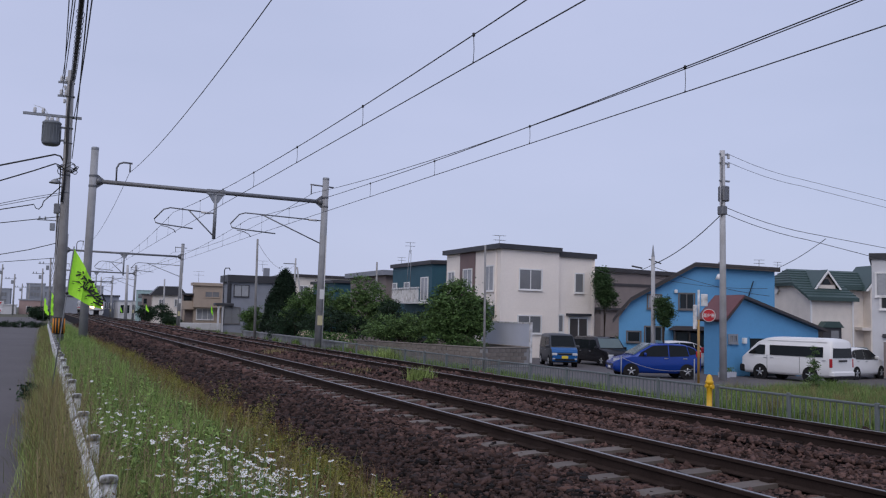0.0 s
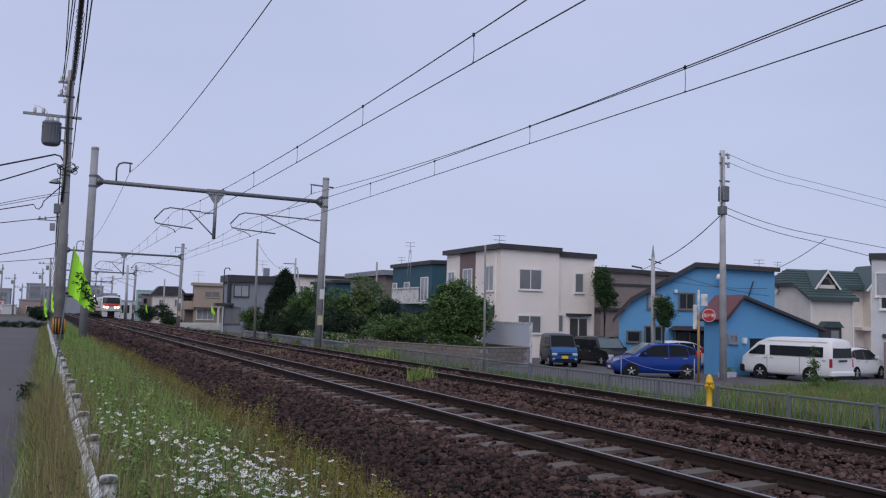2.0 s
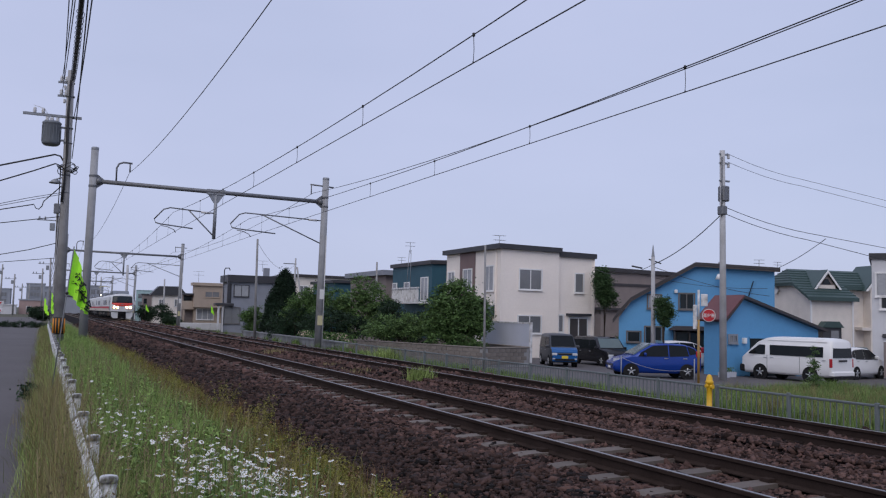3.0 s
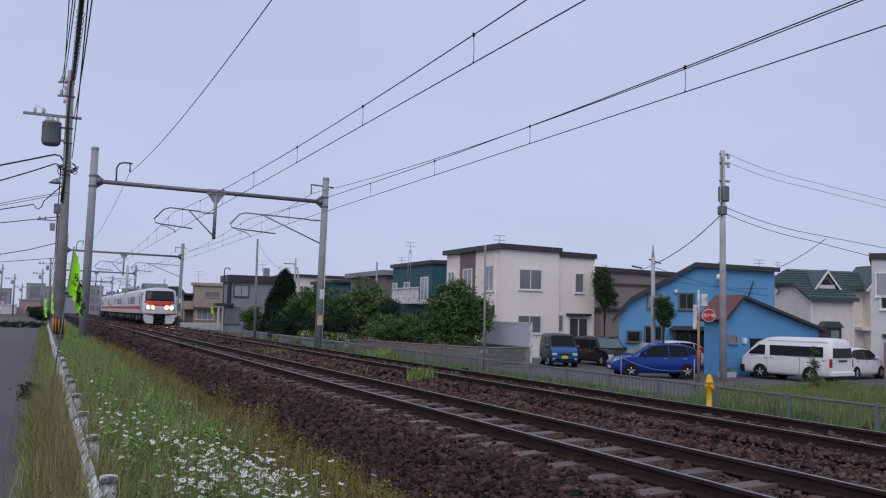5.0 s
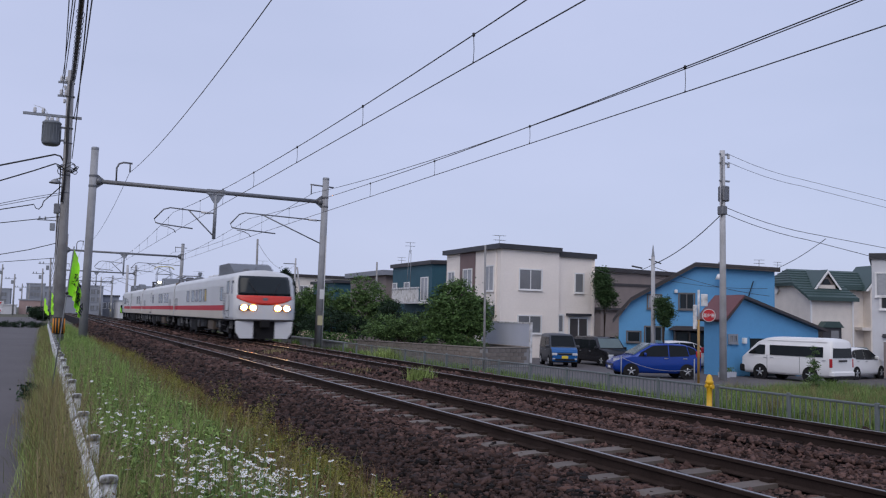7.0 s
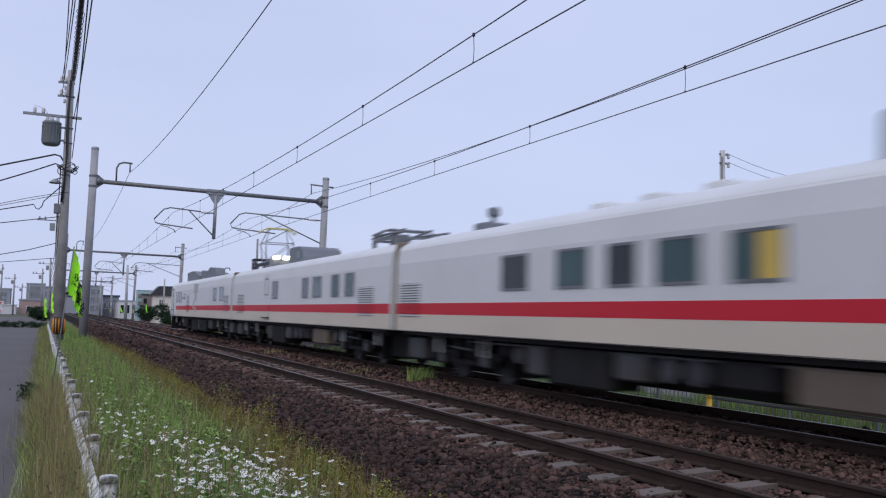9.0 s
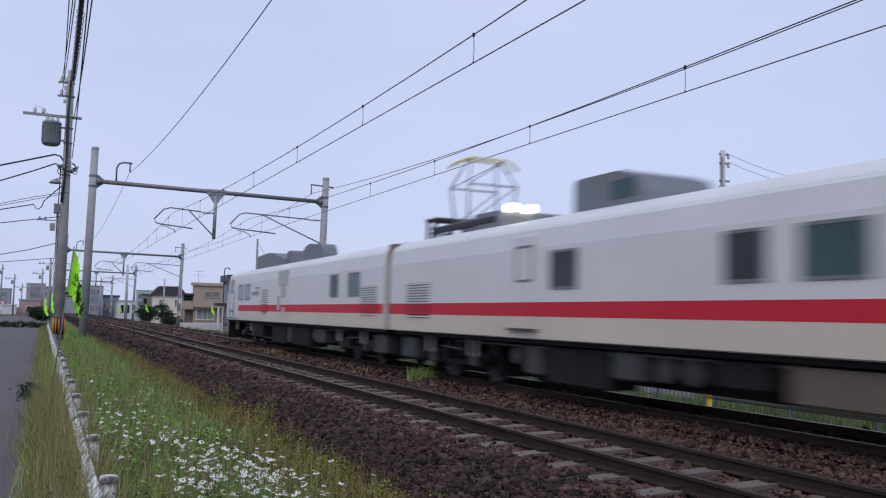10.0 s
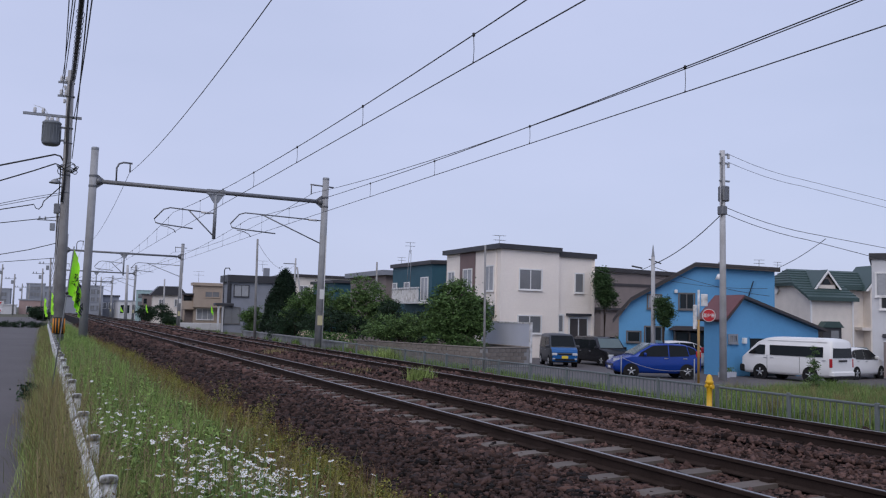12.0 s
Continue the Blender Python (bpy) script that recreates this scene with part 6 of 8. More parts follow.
    shell("bay_roof", lambda bm: prism(bm, [(0.48, 1.22), (0.85, 1.66), (1.95, 1.66), (2.34, 1.22)], -0.7, -0.03), GREENROOF, parent=bay)
    shell("pane", lambda bm: box(bm, 1.3, 1.95, -0.58, -0.54, 0.45, 1.0), HOMEGLASS, parent=bay)
    shell("corner_trim", lambda bm: [box(bm, x - 0.06, x + 0.06, y - 0.1, y, -1.15, z) for x, y, z in ((0.02, -0.01, 3.4), (3.58, -0.01, 3.4))], FRAME, parent=h)
    shell("dish_aerial", lambda bm: tube(bm, [(-0.22, 3.9, 4.0), (-0.12, 3.9, 4.0)], 0.28, 14), FRAME, "round white dish aerial", parent=h)
    aerial(h, -0.2, 3.6, 5.5, 0.6)


def build_edge_house():
    h = flat_house("white two-storey house with flat roof and dark window", 0, 7, 0, 7, 4.85, WHITEWALL, over=0.12, fascia=0.3)
    h.matrix_basis = pose(38.43, 32.0, 0, 0, 0, -51)
    window(h, "S", 0, 0.22, 1.3, 2.95, 4.05, CURTAIN, bars=0)
    window(h, "S", 0, 0.42, 1.3, 2.3, 2.85, GLASS, bars=0)
    shell("wall_vent", lambda bm: rbox(bm, 0.45, 0.7, -0.15, 0.0, 0.8, 1.0, 0.03, 1), FASCIA, parent=h)
    shell("entry_pillar", lambda bm: box(bm, 0.5, 0.8, -0.8, -0.5, -1.15, 0.6), TAUPE, parent=h)


def build_other_houses():
    h = flat_house("brown block house with dark flat roof behind the white house", 41.0, 52.0, 62.0, 72.0, 5.55, TAUPE, DARKROOF, 0.25, 0.35, 0.2)
    shell("side_wing", lambda bm: box(bm, 41.5, 50.0, 60.5, 62.0, -1.4, 2.2), TAUPE, parent=h)
    shell("wing_roof", lambda bm: prism(bm, [(41.2, 2.2), (41.2, 2.4), (50.4, 2.3), (50.4, 2.1)], 60.2, 62.0), DARKROOF, parent=h)
    shell("chimney", lambda bm: box(bm, 41.6, 42.4, 63, 63.6, 5.4, 6.6), GALV, "grey metal flue", parent=h)
    shell("band", lambda bm: box(bm, 41.0, 52.0, 61.9, 61.97, 4.3, 4.5), DARKROOF, parent=h)
    h = flat_house("dark teal two-storey house with a white balcony", 27.0, 33.0, 61.9, 70.2, 5.4, TEAL, DARKROOF, 0.2, 0.3, -0.15)
    window(h, "W", 27.0, 62.6, 63.9, 2.6, 4.3, CURTAIN, bars=1)
    window(h, "W", 27.0, 66.3, 67.4, 2.9, 4.0, CURTAIN, bars=1)
    window(h, "W", 27.0, 69.2, 70.0, 3.0, 4.0, CURTAIN, bars=0)
    b = shell("balcony", lambda bm: (box(bm, 25.9, 27.0, 61.95, 67.3, 2.30, 2.42), box(bm, 25.9, 25.95, 61.95, 67.3, 2.42, 3.35)), FRAME, "white balcony", parent=h)
    shell("balcony_rail", lambda bm: [box(bm, 25.84, 25.9, 61.95 + 0.28 * k, 62.01 + 0.28 * k, 2.42, 3.5) for k in range(20)] + [box(bm, 25.82, 25.98, 61.9, 67.35, 3.45, 3.55)], WHITEPAINT, parent=b)
    shell("mast", lambda bm: [tube(bm, [(26.4 + d, 65.2, 3.4), (26.5 + d * 0.5, 65.2, 6.6)], 0.025, 5) for d in (-0.15, 0.15)], GALV, "lattice aerial mast", parent=h)
    aerial(h, 26.5, 65.2, 6.3, 0.8)
    aerial(h, 27.6, 69.8, 5.5, 0.7)
    h = flat_house("grey-brown house with pale overhanging roof", 28.0, 36.0, 74.5, 84.5, 5.0, TAUPE, GREYWALL, 0.5, 0.45, 0.0)
    window(h, "W", 28.0, 76.0, 78.0, 3.0, 4.0, HOMEGLASS)
    h = flat_house("low dark green building among trees", 28.0, 34.0, 90.0, 98.0, 4.7, TEAL, FASCIA, 0.3, 0.3)
    h = flat_house("pale flat-roofed house behind the conifer", 27.0, 38.0, 104.0, 114.0, 5.8, PALE, DARKROOF, 0.3, 0.3, 0.1)
    window(h, "S", 104.0, 28.0, 29.0, 3.2, 4.6, HOMEGLASS)
    window(h, "S", 104.0, 30.0, 30.8, 3.2, 4.6, HOMEGLASS, bars=0)
    h = flat_house("grey house with dark flat roof and dark-framed window", 19.72, 26.2, 104.0, 108.4, 4.86, GREYWALL, FASCIA, 0.3, 0.82)
    window(h, "S", 104.0, 20.25, 21.9, 3.16, 4.42, CURTAIN, FASCIA, 1)
    shell("corner_trim", lambda bm: (box(bm, 19.42, 19.70, 103.75, 104.0, 2.3, 4.8), box(bm, 19.74, 19.9, 103.92, 104.0, 2.2, 4.6)), FASCIA, "dark corner posts", parent=h)
    shell("porch_roof", lambda bm: rbox(bm, 17.9, 20.0, 102.5, 104.0, 1.98, 2.3, 0.05, 1), FASCIA, "dark porch roof", parent=h)
    shell("porch_post", lambda bm: box(bm, 18.2, 18.4, 102.7, 102.9, -1.2, 1.98), WHITEWALL, "white porch post", parent=h)
    shell("porch_post", lambda bm: box(bm, 18.72, 18.86, 102.7, 102.9, -1.2, 1.98), WHITEWALL, "white porch post", parent=h)
    shell("porch", lambda bm: box(bm, 18.86, 21.2, 103.0, 104.0, -1.2, 1.95), GREYWALL, parent=h)
    window(h, "S", 103.0, 19.0, 20.75, 0.0, 1.8, HOMEGLASS, FRAMEDARK, 1)
    shell("flue", lambda bm: tube(bm, [(18.95, 103.6, 2.3), (18.95, 103.6, 6.15), (19.05, 103.6, 6.35), (19.5, 103.6, 6.38), (19.6, 103.6, 6.1)], 0.06, 8), FASCIA, "dark stove flue", parent=h)
    shell("chimney", lambda bm: rbox(bm, 24.1, 24.8, 106, 106.5, 5.4, 6.7, 0.04, 1), GREYWALL, parent=h)
    aerial(h, 23.9, 106.0, 6.2, 1.2)
    h = flat_house("beige two-storey house with stacked balconies", 18.0, 22.6, 119.0, 120.6, 4.72, BEIGE, BEIGE, 0.25, 0.38)
    shell("balcony", lambda bm: (box(bm, 17.85, 22.5, 118.0, 119.0, 1.80, 1.95), box(bm, 17.85, 22.5, 118.0, 118.12, 1.95, 2.98), box(bm, 17.85, 17.97, 118.12, 119.0, 1.95, 2.98), box(bm, 22.38, 22.5, 118.12, 119.0, 1.95, 2.98)), BEIGE, "beige balcony band", parent=h)
    window(h, "S", 119.0, 19.4, 21.2, 3.2, 3.85, HOMEGLASS, BEIGE)
    window(h, "S", 119.0, 18.4, 20.5, 0.25, 1.58, CURTAIN, bars=2)
    shell("side_wing", lambda bm: box(bm, 16.7, 18.0, 120.0, 121.0, -1.4, 3.4), TAUPE, "dark recessed side wing", parent=h)
    shell("side_balcony", lambda bm: (box(bm, 16.6, 18.0, 118.9, 120.0, 1.5, 2.6), box(bm, 16.65, 16.85, 119.0, 119.2, -1.4, 1.5)), BEIGE, "beige side balcony", parent=h)
    shell("side_roof", lambda bm: box(bm, 16.6, 18.0, 119.2, 121.2, 3.4, 3.6), FASCIA, parent=h)
    shell("side_window", lambda bm: box(bm, 16.8, 17.8, 119.93, 120.0, 2.6, 3.3), GLASS, parent=h)
    aerial(h, 18.6, 120.0, 5.0, 1.4)
    g = thing("garden_wall", "low white garden wall before the beige house", "wall", group="")
    shell("wall_body", lambda bm: (rbox(bm, 15.4, 21.4, 112.0, 112.25, -1.2, -0.15, 0.03, 1)), WHITEWALL, parent=g)
    h = thing("house", "pale house with a dark hipped roof far along the line", "house", group="houses along the railway")
    shell("wall", lambda bm: box(bm, 17.3, 22.4, 160, 162.2, -1.4, 4.0), PALE, parent=h)
    shell("roof", lambda bm: prism(bm, [(16.8, 3.85), (16.85, 4.05), (18.2, 5.45), (21.7, 5.5), (22.85, 4.1), (22.85, 3.9)], 159.6, 162.6), FASCIA, "dark hipped roof", parent=h)
    window(h, "S", 160, 18.3, 19.0, 1.9, 3.1, HOMEGLASS)
    window(h, "S", 160, 20.9, 21.7, 2.0, 3.2, HOMEGLASS)
    h = flat_house("pale mint slab building far along the line", 15.7, 18.9, 172.0, 174.0, 4.9, MINT, MINT, 0.05, 0.1)
    for z in (0.4, 2.0, 3.4):
        window(h, "S", 172.0, 15.9, 16.6, z, z + 0.8, HOMEGLASS, MINT, 0)
    h = flat_house("brown gabled house before the mint building", 16.2, 18.2, 166.0, 168.0, 4.0, TAUPE, FASCIA, 0.2, 0.22)
    window(h, "S", 166.0, 16.3, 16.9, 2.4, 3.3, GLASS, TAUPE, 0)
    h = flat_house("grey far building with rows of windows", 10.1, 13.3, 232.0, 246.0, 6.7, FARGREY, FARGREY, 0.1, 0.25)
    for z in (1.0, 3.0, 4.8):
        for k in range(2):
            window(h, "S", 232.0, 10.5 + 1.4 * k, 11.4 + 1.4 * k, z, z + 1.0, HOMEGLASS, FARGREY, 1)
    h = flat_house("low bluish far house beside the grey building", 13.5, 17.6, 240.0, 250.0, 4.4, GREYWALL, FASCIA, 0.2, 0.45)
    for k in range(3):
        window(h, "S", 240.0, 13.9 + 1.25 * k, 14.6 + 1.25 * k, 1.4, 2.8, HOMEGLASS, FRAME, 0)
    h = flat_house("long low grey building across the line far behind", -1.0, 13.5, 300.0, 310.0, 7.4, FARGREY, GREYWALL, 0.2, 0.5)
    for k in range(8):
        window(h, "S", 300.0, -0.4 + 1.75 * k, 0.8 + 1.75 * k, 4.6, 6.0, HOMEGLASS, FARGREY, 0)
    h = flat_house("low pale far building beside the line", 16.4, 21.0, 225.0, 238.0, 3.2, WHITEWALL, FARGREY, 0.1, 0.3)
    for k in range(3):
        window(h, "S", 225.0, 16.9 + 1.3 * k, 17.7 + 1.3 * k, 0.3, 2.3, GLASS, FRAME, 0)
    h = flat_house("tall bluish far building beyond the lane", -4.3, 0.3, 262.0, 272.0, 7.5, FARGREY, FARGREY, 0.1, 0.3)
    for z in (2.5, 4.2, 5.8):
        window(h, "S", 262.0, -3.3, -1.0, z, z + 1.0, HOMEGLASS, FARGREY, 2)
    h = flat_house("dark bluish far building at the end of the lane", -12.5, -8.1, 262.0, 272.0, 5.9, FARGREY, FARGREY, 0.1, 0.3)
    for z in (0.6, 2.3, 4.0):
        window(h, "S", 262.0, -11.5, -9.0, z, z + 1.0, HOMEGLASS, FARGREY, 3)
    h = flat_house("dusty pink low building at the end of the lane", -5.0, 0.4, 222.0, 232.0, 2.85, PINK, FARGREY, 0.15, 0.3)
    window(h, "S", 222.0, -3.4, -2.4, 0.2, 1.4, GLASS, FRAME, 0)
    h = flat_house("low white building at the end of the lane", -9.0, -5.4, 215.0, 221.0, 1.6, WHITEWALL, WHITEWALL, 0.15, 0.25)
    h = flat_house("small grey house beyond the gantry", 5.5, 9.4, 262.0, 270.0, 4.4, FARGREY, FASCIA, 0.15, 0.25)


build_white_house()
build_blue_house()
build_green_house()
build_edge_house()
build_other_houses()


# ---- vehicles ----
CARBLUE = mat("car_blue", (0.006, 0.040, 0.255), 0.2, 0.2, var=0.05, bump=0)
CARWHITE = mat("car_white", (0.76, 0.755, 0.75), 0.28, var=0.03, bump=0)
CARBLACK = mat("car_black", (0.022, 0.022, 0.026), 0.22, 0.2, var=0.05, bump=0)
KEIBLUE = mat("kei_blue", (0.012, 0.10, 0.30), 0.25, 0.1, var=0.05, bump=0)
KEIGREY = mat("kei_grey", (0.055, 0.06, 0.07), 0.4, 0.1, var=0.08, bump=0)
TYRE = mat("tyre_rubber", (0.018, 0.018, 0.019), 0.85, var=0.2)
ALLOY = mat("alloy", (0.45, 0.46, 0.48), 0.35, 0.8, var=0.1)
LENS = mat("lamp_lens", (0.55, 0.57, 0.60), 0.15, var=0.1, bump=0)
REDLENS = mat("red_lens", (0.42, 0.02, 0.03), 0.2, var=0.1, bump=0)
CARGLASS = mat("car_glass", (0.012, 0.015, 0.017), 0.15, var=0.2, bump=0, spec=0.15)
WINDSCREEN = mat("windscreen_glass", (0.11, 0.15, 0.155), 0.1, var=0.2, bump=0, spec=0.5)
PLATE = mat("plate_yellow", (0.75, 0.55, 0.05), 0.5, var=0.05)


def wheel_parts(car, w, ys, r, rim=None):
    for y in ys:
        for s in (-1, 1):
            x = s * (w / 2 - 0.10)
            t = shell("wheel", lambda bm, x=x, y=y: (lambda: None)() or tube(bm, [(x - 0.1, y, r), (x - 0.08, y, r), (x + 0.08, y, r), (x + 0.1, y, r)], r, 22), TYRE, "black tyre", parent=car)
            o = s * 0.105
            shell("rim", lambda bm, x=x, y=y, o=o: tube(bm, [(x + o - 0.012, y, r), (x + o, y, r)], r * 0.64, 18), UNDER, parent=t)
            def spokes(bm, x=x, y=y, o=o, s=s):
                for k in range(5):
                    a = k * 2 * math.pi / 5 + 0.3
                    tube(bm, [(x + o + s * 0.008, y, r), (x + o + s * 0.008, y + r * 0.6 * math.cos(a), r + r * 0.6 * math.sin(a))], 0.035, 5)
                tube(bm, [(x + o - 0.004, y, r), (x + o + s * 0.012, y, r)], 0.06, 10)
            shell("spokes", spokes, rim or ALLOY, "alloy spokes", parent=t)


def loft(bm, stations, w, tumble=0.16):
    """A body of side outline stations: (y, bottom z, shoulder z, roof z). Front of the car at +y."""
    rows = []
    for y, zb, zs, zr, ww in stations:
        hw = w / 2 * ww
        top = hw - tumble * max(0.0, zr - zs) / 0.6 if zr > zs + 0.02 else hw * 0.92
        prof = [(-hw * 0.93, zb), (-hw, zb + 0.12), (-hw, (zb + zs) / 2), (-hw * 0.985, zs), (-top, zr - 0.05 if zr > zs + 0.1 else zr), (-top * 0.8, zr), (0, zr + 0.02)]
        prof = prof + [(-x, z) for x, z in prof[-2::-1]]
        rows.append([bm.verts.new((x, y, z)) for x, z in prof])
    for a, b in zip(rows, rows[1:]):
        for i in range(len(a) - 1):
            bm.faces.new((a[i], a[i + 1], b[i + 1], b[i])).smooth = True
        bm.faces.new((a[0], b[0], b[-1], a[-1]))
    bm.faces.new(rows[0])
    bm.faces.new(rows[-1][::-1])


def side_glass(car, w, poly, s, m=None, tumble=0.16, zs=0.95, name="side_window"):
    """A pane on the slanted cabin side: poly of (y, z)."""
    bm = bmesh.new()
    def x_at(z, lift): return s * (w / 2 * 0.985 - tumble * max(0, z - zs) / 0.6 * 0.97 + lift)
    a = [bm.verts.new((x_at(z, 0.022), y, z)) for y, z in poly]
    b = [bm.verts.new((x_at(z, -0.03), y, z)) for y, z in poly]
    bm.faces.new(a)
    bm.faces.new(b[::-1])
    for i in range(len(poly)):
        j = (i + 1) % len(poly)
        bm.faces.new((a[i], b[i], b[j], a[j]))
    return part(name, bm, m or CARGLASS, car, "tinted side window")


def cross_glass(car, w0, w1, y0, z0, y1, z1, m, name):
    """A windscreen or rear window between two heights."""
    n = Vector((0, z1 - z0, -(y1 - y0))).normalized() * 0.03
    if (y0 > 0) != (n.y > 0):
        n = -n
    bm = bmesh.new()
    pts = [(-w0 / 2, y0, z0), (w0 / 2, y0, z0), (w1 / 2, y1, z1), (-w1 / 2, y1, z1)]
    a, b = [bm.verts.new(Vector(p) + n) for p in pts], [bm.verts.new(Vector(p) - n * 2) for p in pts]
    bm.faces.new(a)
    bm.faces.new(b[::-1])
    for i in range(4):
        j = (i + 1) % 4
        bm.faces.new((a[i], b[i], b[j], a[j]))
    return part(name, bm, m, car)


def handles(car, w, ys, z):
    for y in ys:
        for s in (-1, 1):
            shell("door_handle", lambda bm, y=y, s=s: rbox(bm, min(s * w / 2, s * (w / 2 + 0.02)), max(s * w / 2, s * (w / 2 + 0.02)), y - 0.09, y + 0.09, z, z + 0.035, 0.008, 1), ALLOY, parent=car)


def mirrors(car, w, y, z, m):
    for s in (-1, 1):
        shell("wing_mirror", lambda bm, s=s: rbox(bm, min(s * w / 2 * 0.95, s * (w / 2 + 0.17)), max(s * w / 2 * 0.95, s * (w / 2 + 0.17)), y - 0.06, y + 0.06, z, z + 0.14, 0.04, 2), m, parent=car)


def arches(car, w, ys, r):
    for y in ys:
        for s in (-1, 1):
            shell("wheel_arch", lambda bm, y=y, s=s: tube(bm, [(s * (w / 2 - 0.10), y, r), (s * (w / 2 + 0.006), y, r)], r * 1.17, 20), UNDER, "dark wheel arch", parent=car)


def hatchback(label, x, y, z, heading, paint, group):
    c = thing("car", label, "car", x, y, z, heading, group=group)
    w, ys, r = 1.69, (1.22, -1.31), 0.30
    shell("body", lambda bm: loft(bm, [(-1.97, 0.35, 0.85, 0.87, 0.86), (-1.93, 0.28, 0.98, 1.05, 0.93), (-1.72, 0.24, 1.0, 1.36, 0.97), (-1.2, 0.22, 0.98, 1.50, 1.0), (-0.4, 0.22, 0.95, 1.53, 1.0), (0.25, 0.22, 0.93, 1.47, 1.0),
                                       (0.75, 0.22, 0.93, 1.20, 1.0), (1.15, 0.22, 0.92, 0.96, 0.99), (1.65, 0.24, 0.80, 0.84, 0.95), (1.9, 0.30, 0.66, 0.69, 0.86), (1.97, 0.38, 0.58, 0.60, 0.76)], w), paint, "glossy painted body", parent=c)
    arches(c, w, ys, r)
    wheel_parts(c, w, ys, r)
    for s in (-1, 1):
        side_glass(c, w, [(-0.45, 0.96), (-0.45, 1.46), (0.2, 1.42), (0.76, 1.13), (0.90, 0.95)], s)
        side_glass(c, w, [(-1.38, 0.99), (-1.28, 1.43), (-0.51, 1.465), (-0.51, 0.96)], s)
        side_glass(c, w, [(-1.78, 1.12), (-1.64, 1.32), (-1.34, 1.42), (-1.42, 1.04)], s)
        shell("headlight", lambda bm, s=s: prism(bm, [(s * 0.38, 1.90), (s * 0.72, 1.72), (s * 0.80, 1.40), (s * 0.74, 1.36), (s * 0.60, 1.62), (s * 0.36, 1.80)][::1], 0.72, 0.83, "z"), LENS, "clear headlight", parent=c)
        shell("tail_light", lambda bm, s=s: rbox(bm, min(s * 0.60, s * 0.83), max(s * 0.60, s * 0.83), -1.95, -1.70, 0.92, 1.22, 0.04, 1), REDLENS, "red tail light", parent=c)
    cross_glass(c, 1.34, 1.10, 1.08, 1.03, 0.30, 1.51, WINDSCREEN, "windscreen")
    cross_glass(c, 1.25, 1.05, -1.93, 1.06, -1.74, 1.36, CARGLASS, "rear_window")
    shell("grille", lambda bm: (rbox(bm, -0.55, 0.55, 1.88, 1.985, 0.50, 0.60, 0.03, 1), rbox(bm, -0.5, 0.5, 1.86, 1.96, 0.34, 0.42, 0.02, 1)), CARBLACK, "black grille", parent=c)
    shell("number_plate", lambda bm: rbox(bm, -0.17, 0.17, 1.97, 1.995, 0.40, 0.50, 0.005, 1), FRAME, "white plate", parent=c)
    mirrors(c, w, 0.62, 0.98, paint)
    handles(c, w, (-0.35, -1.2), 0.86)
    return c


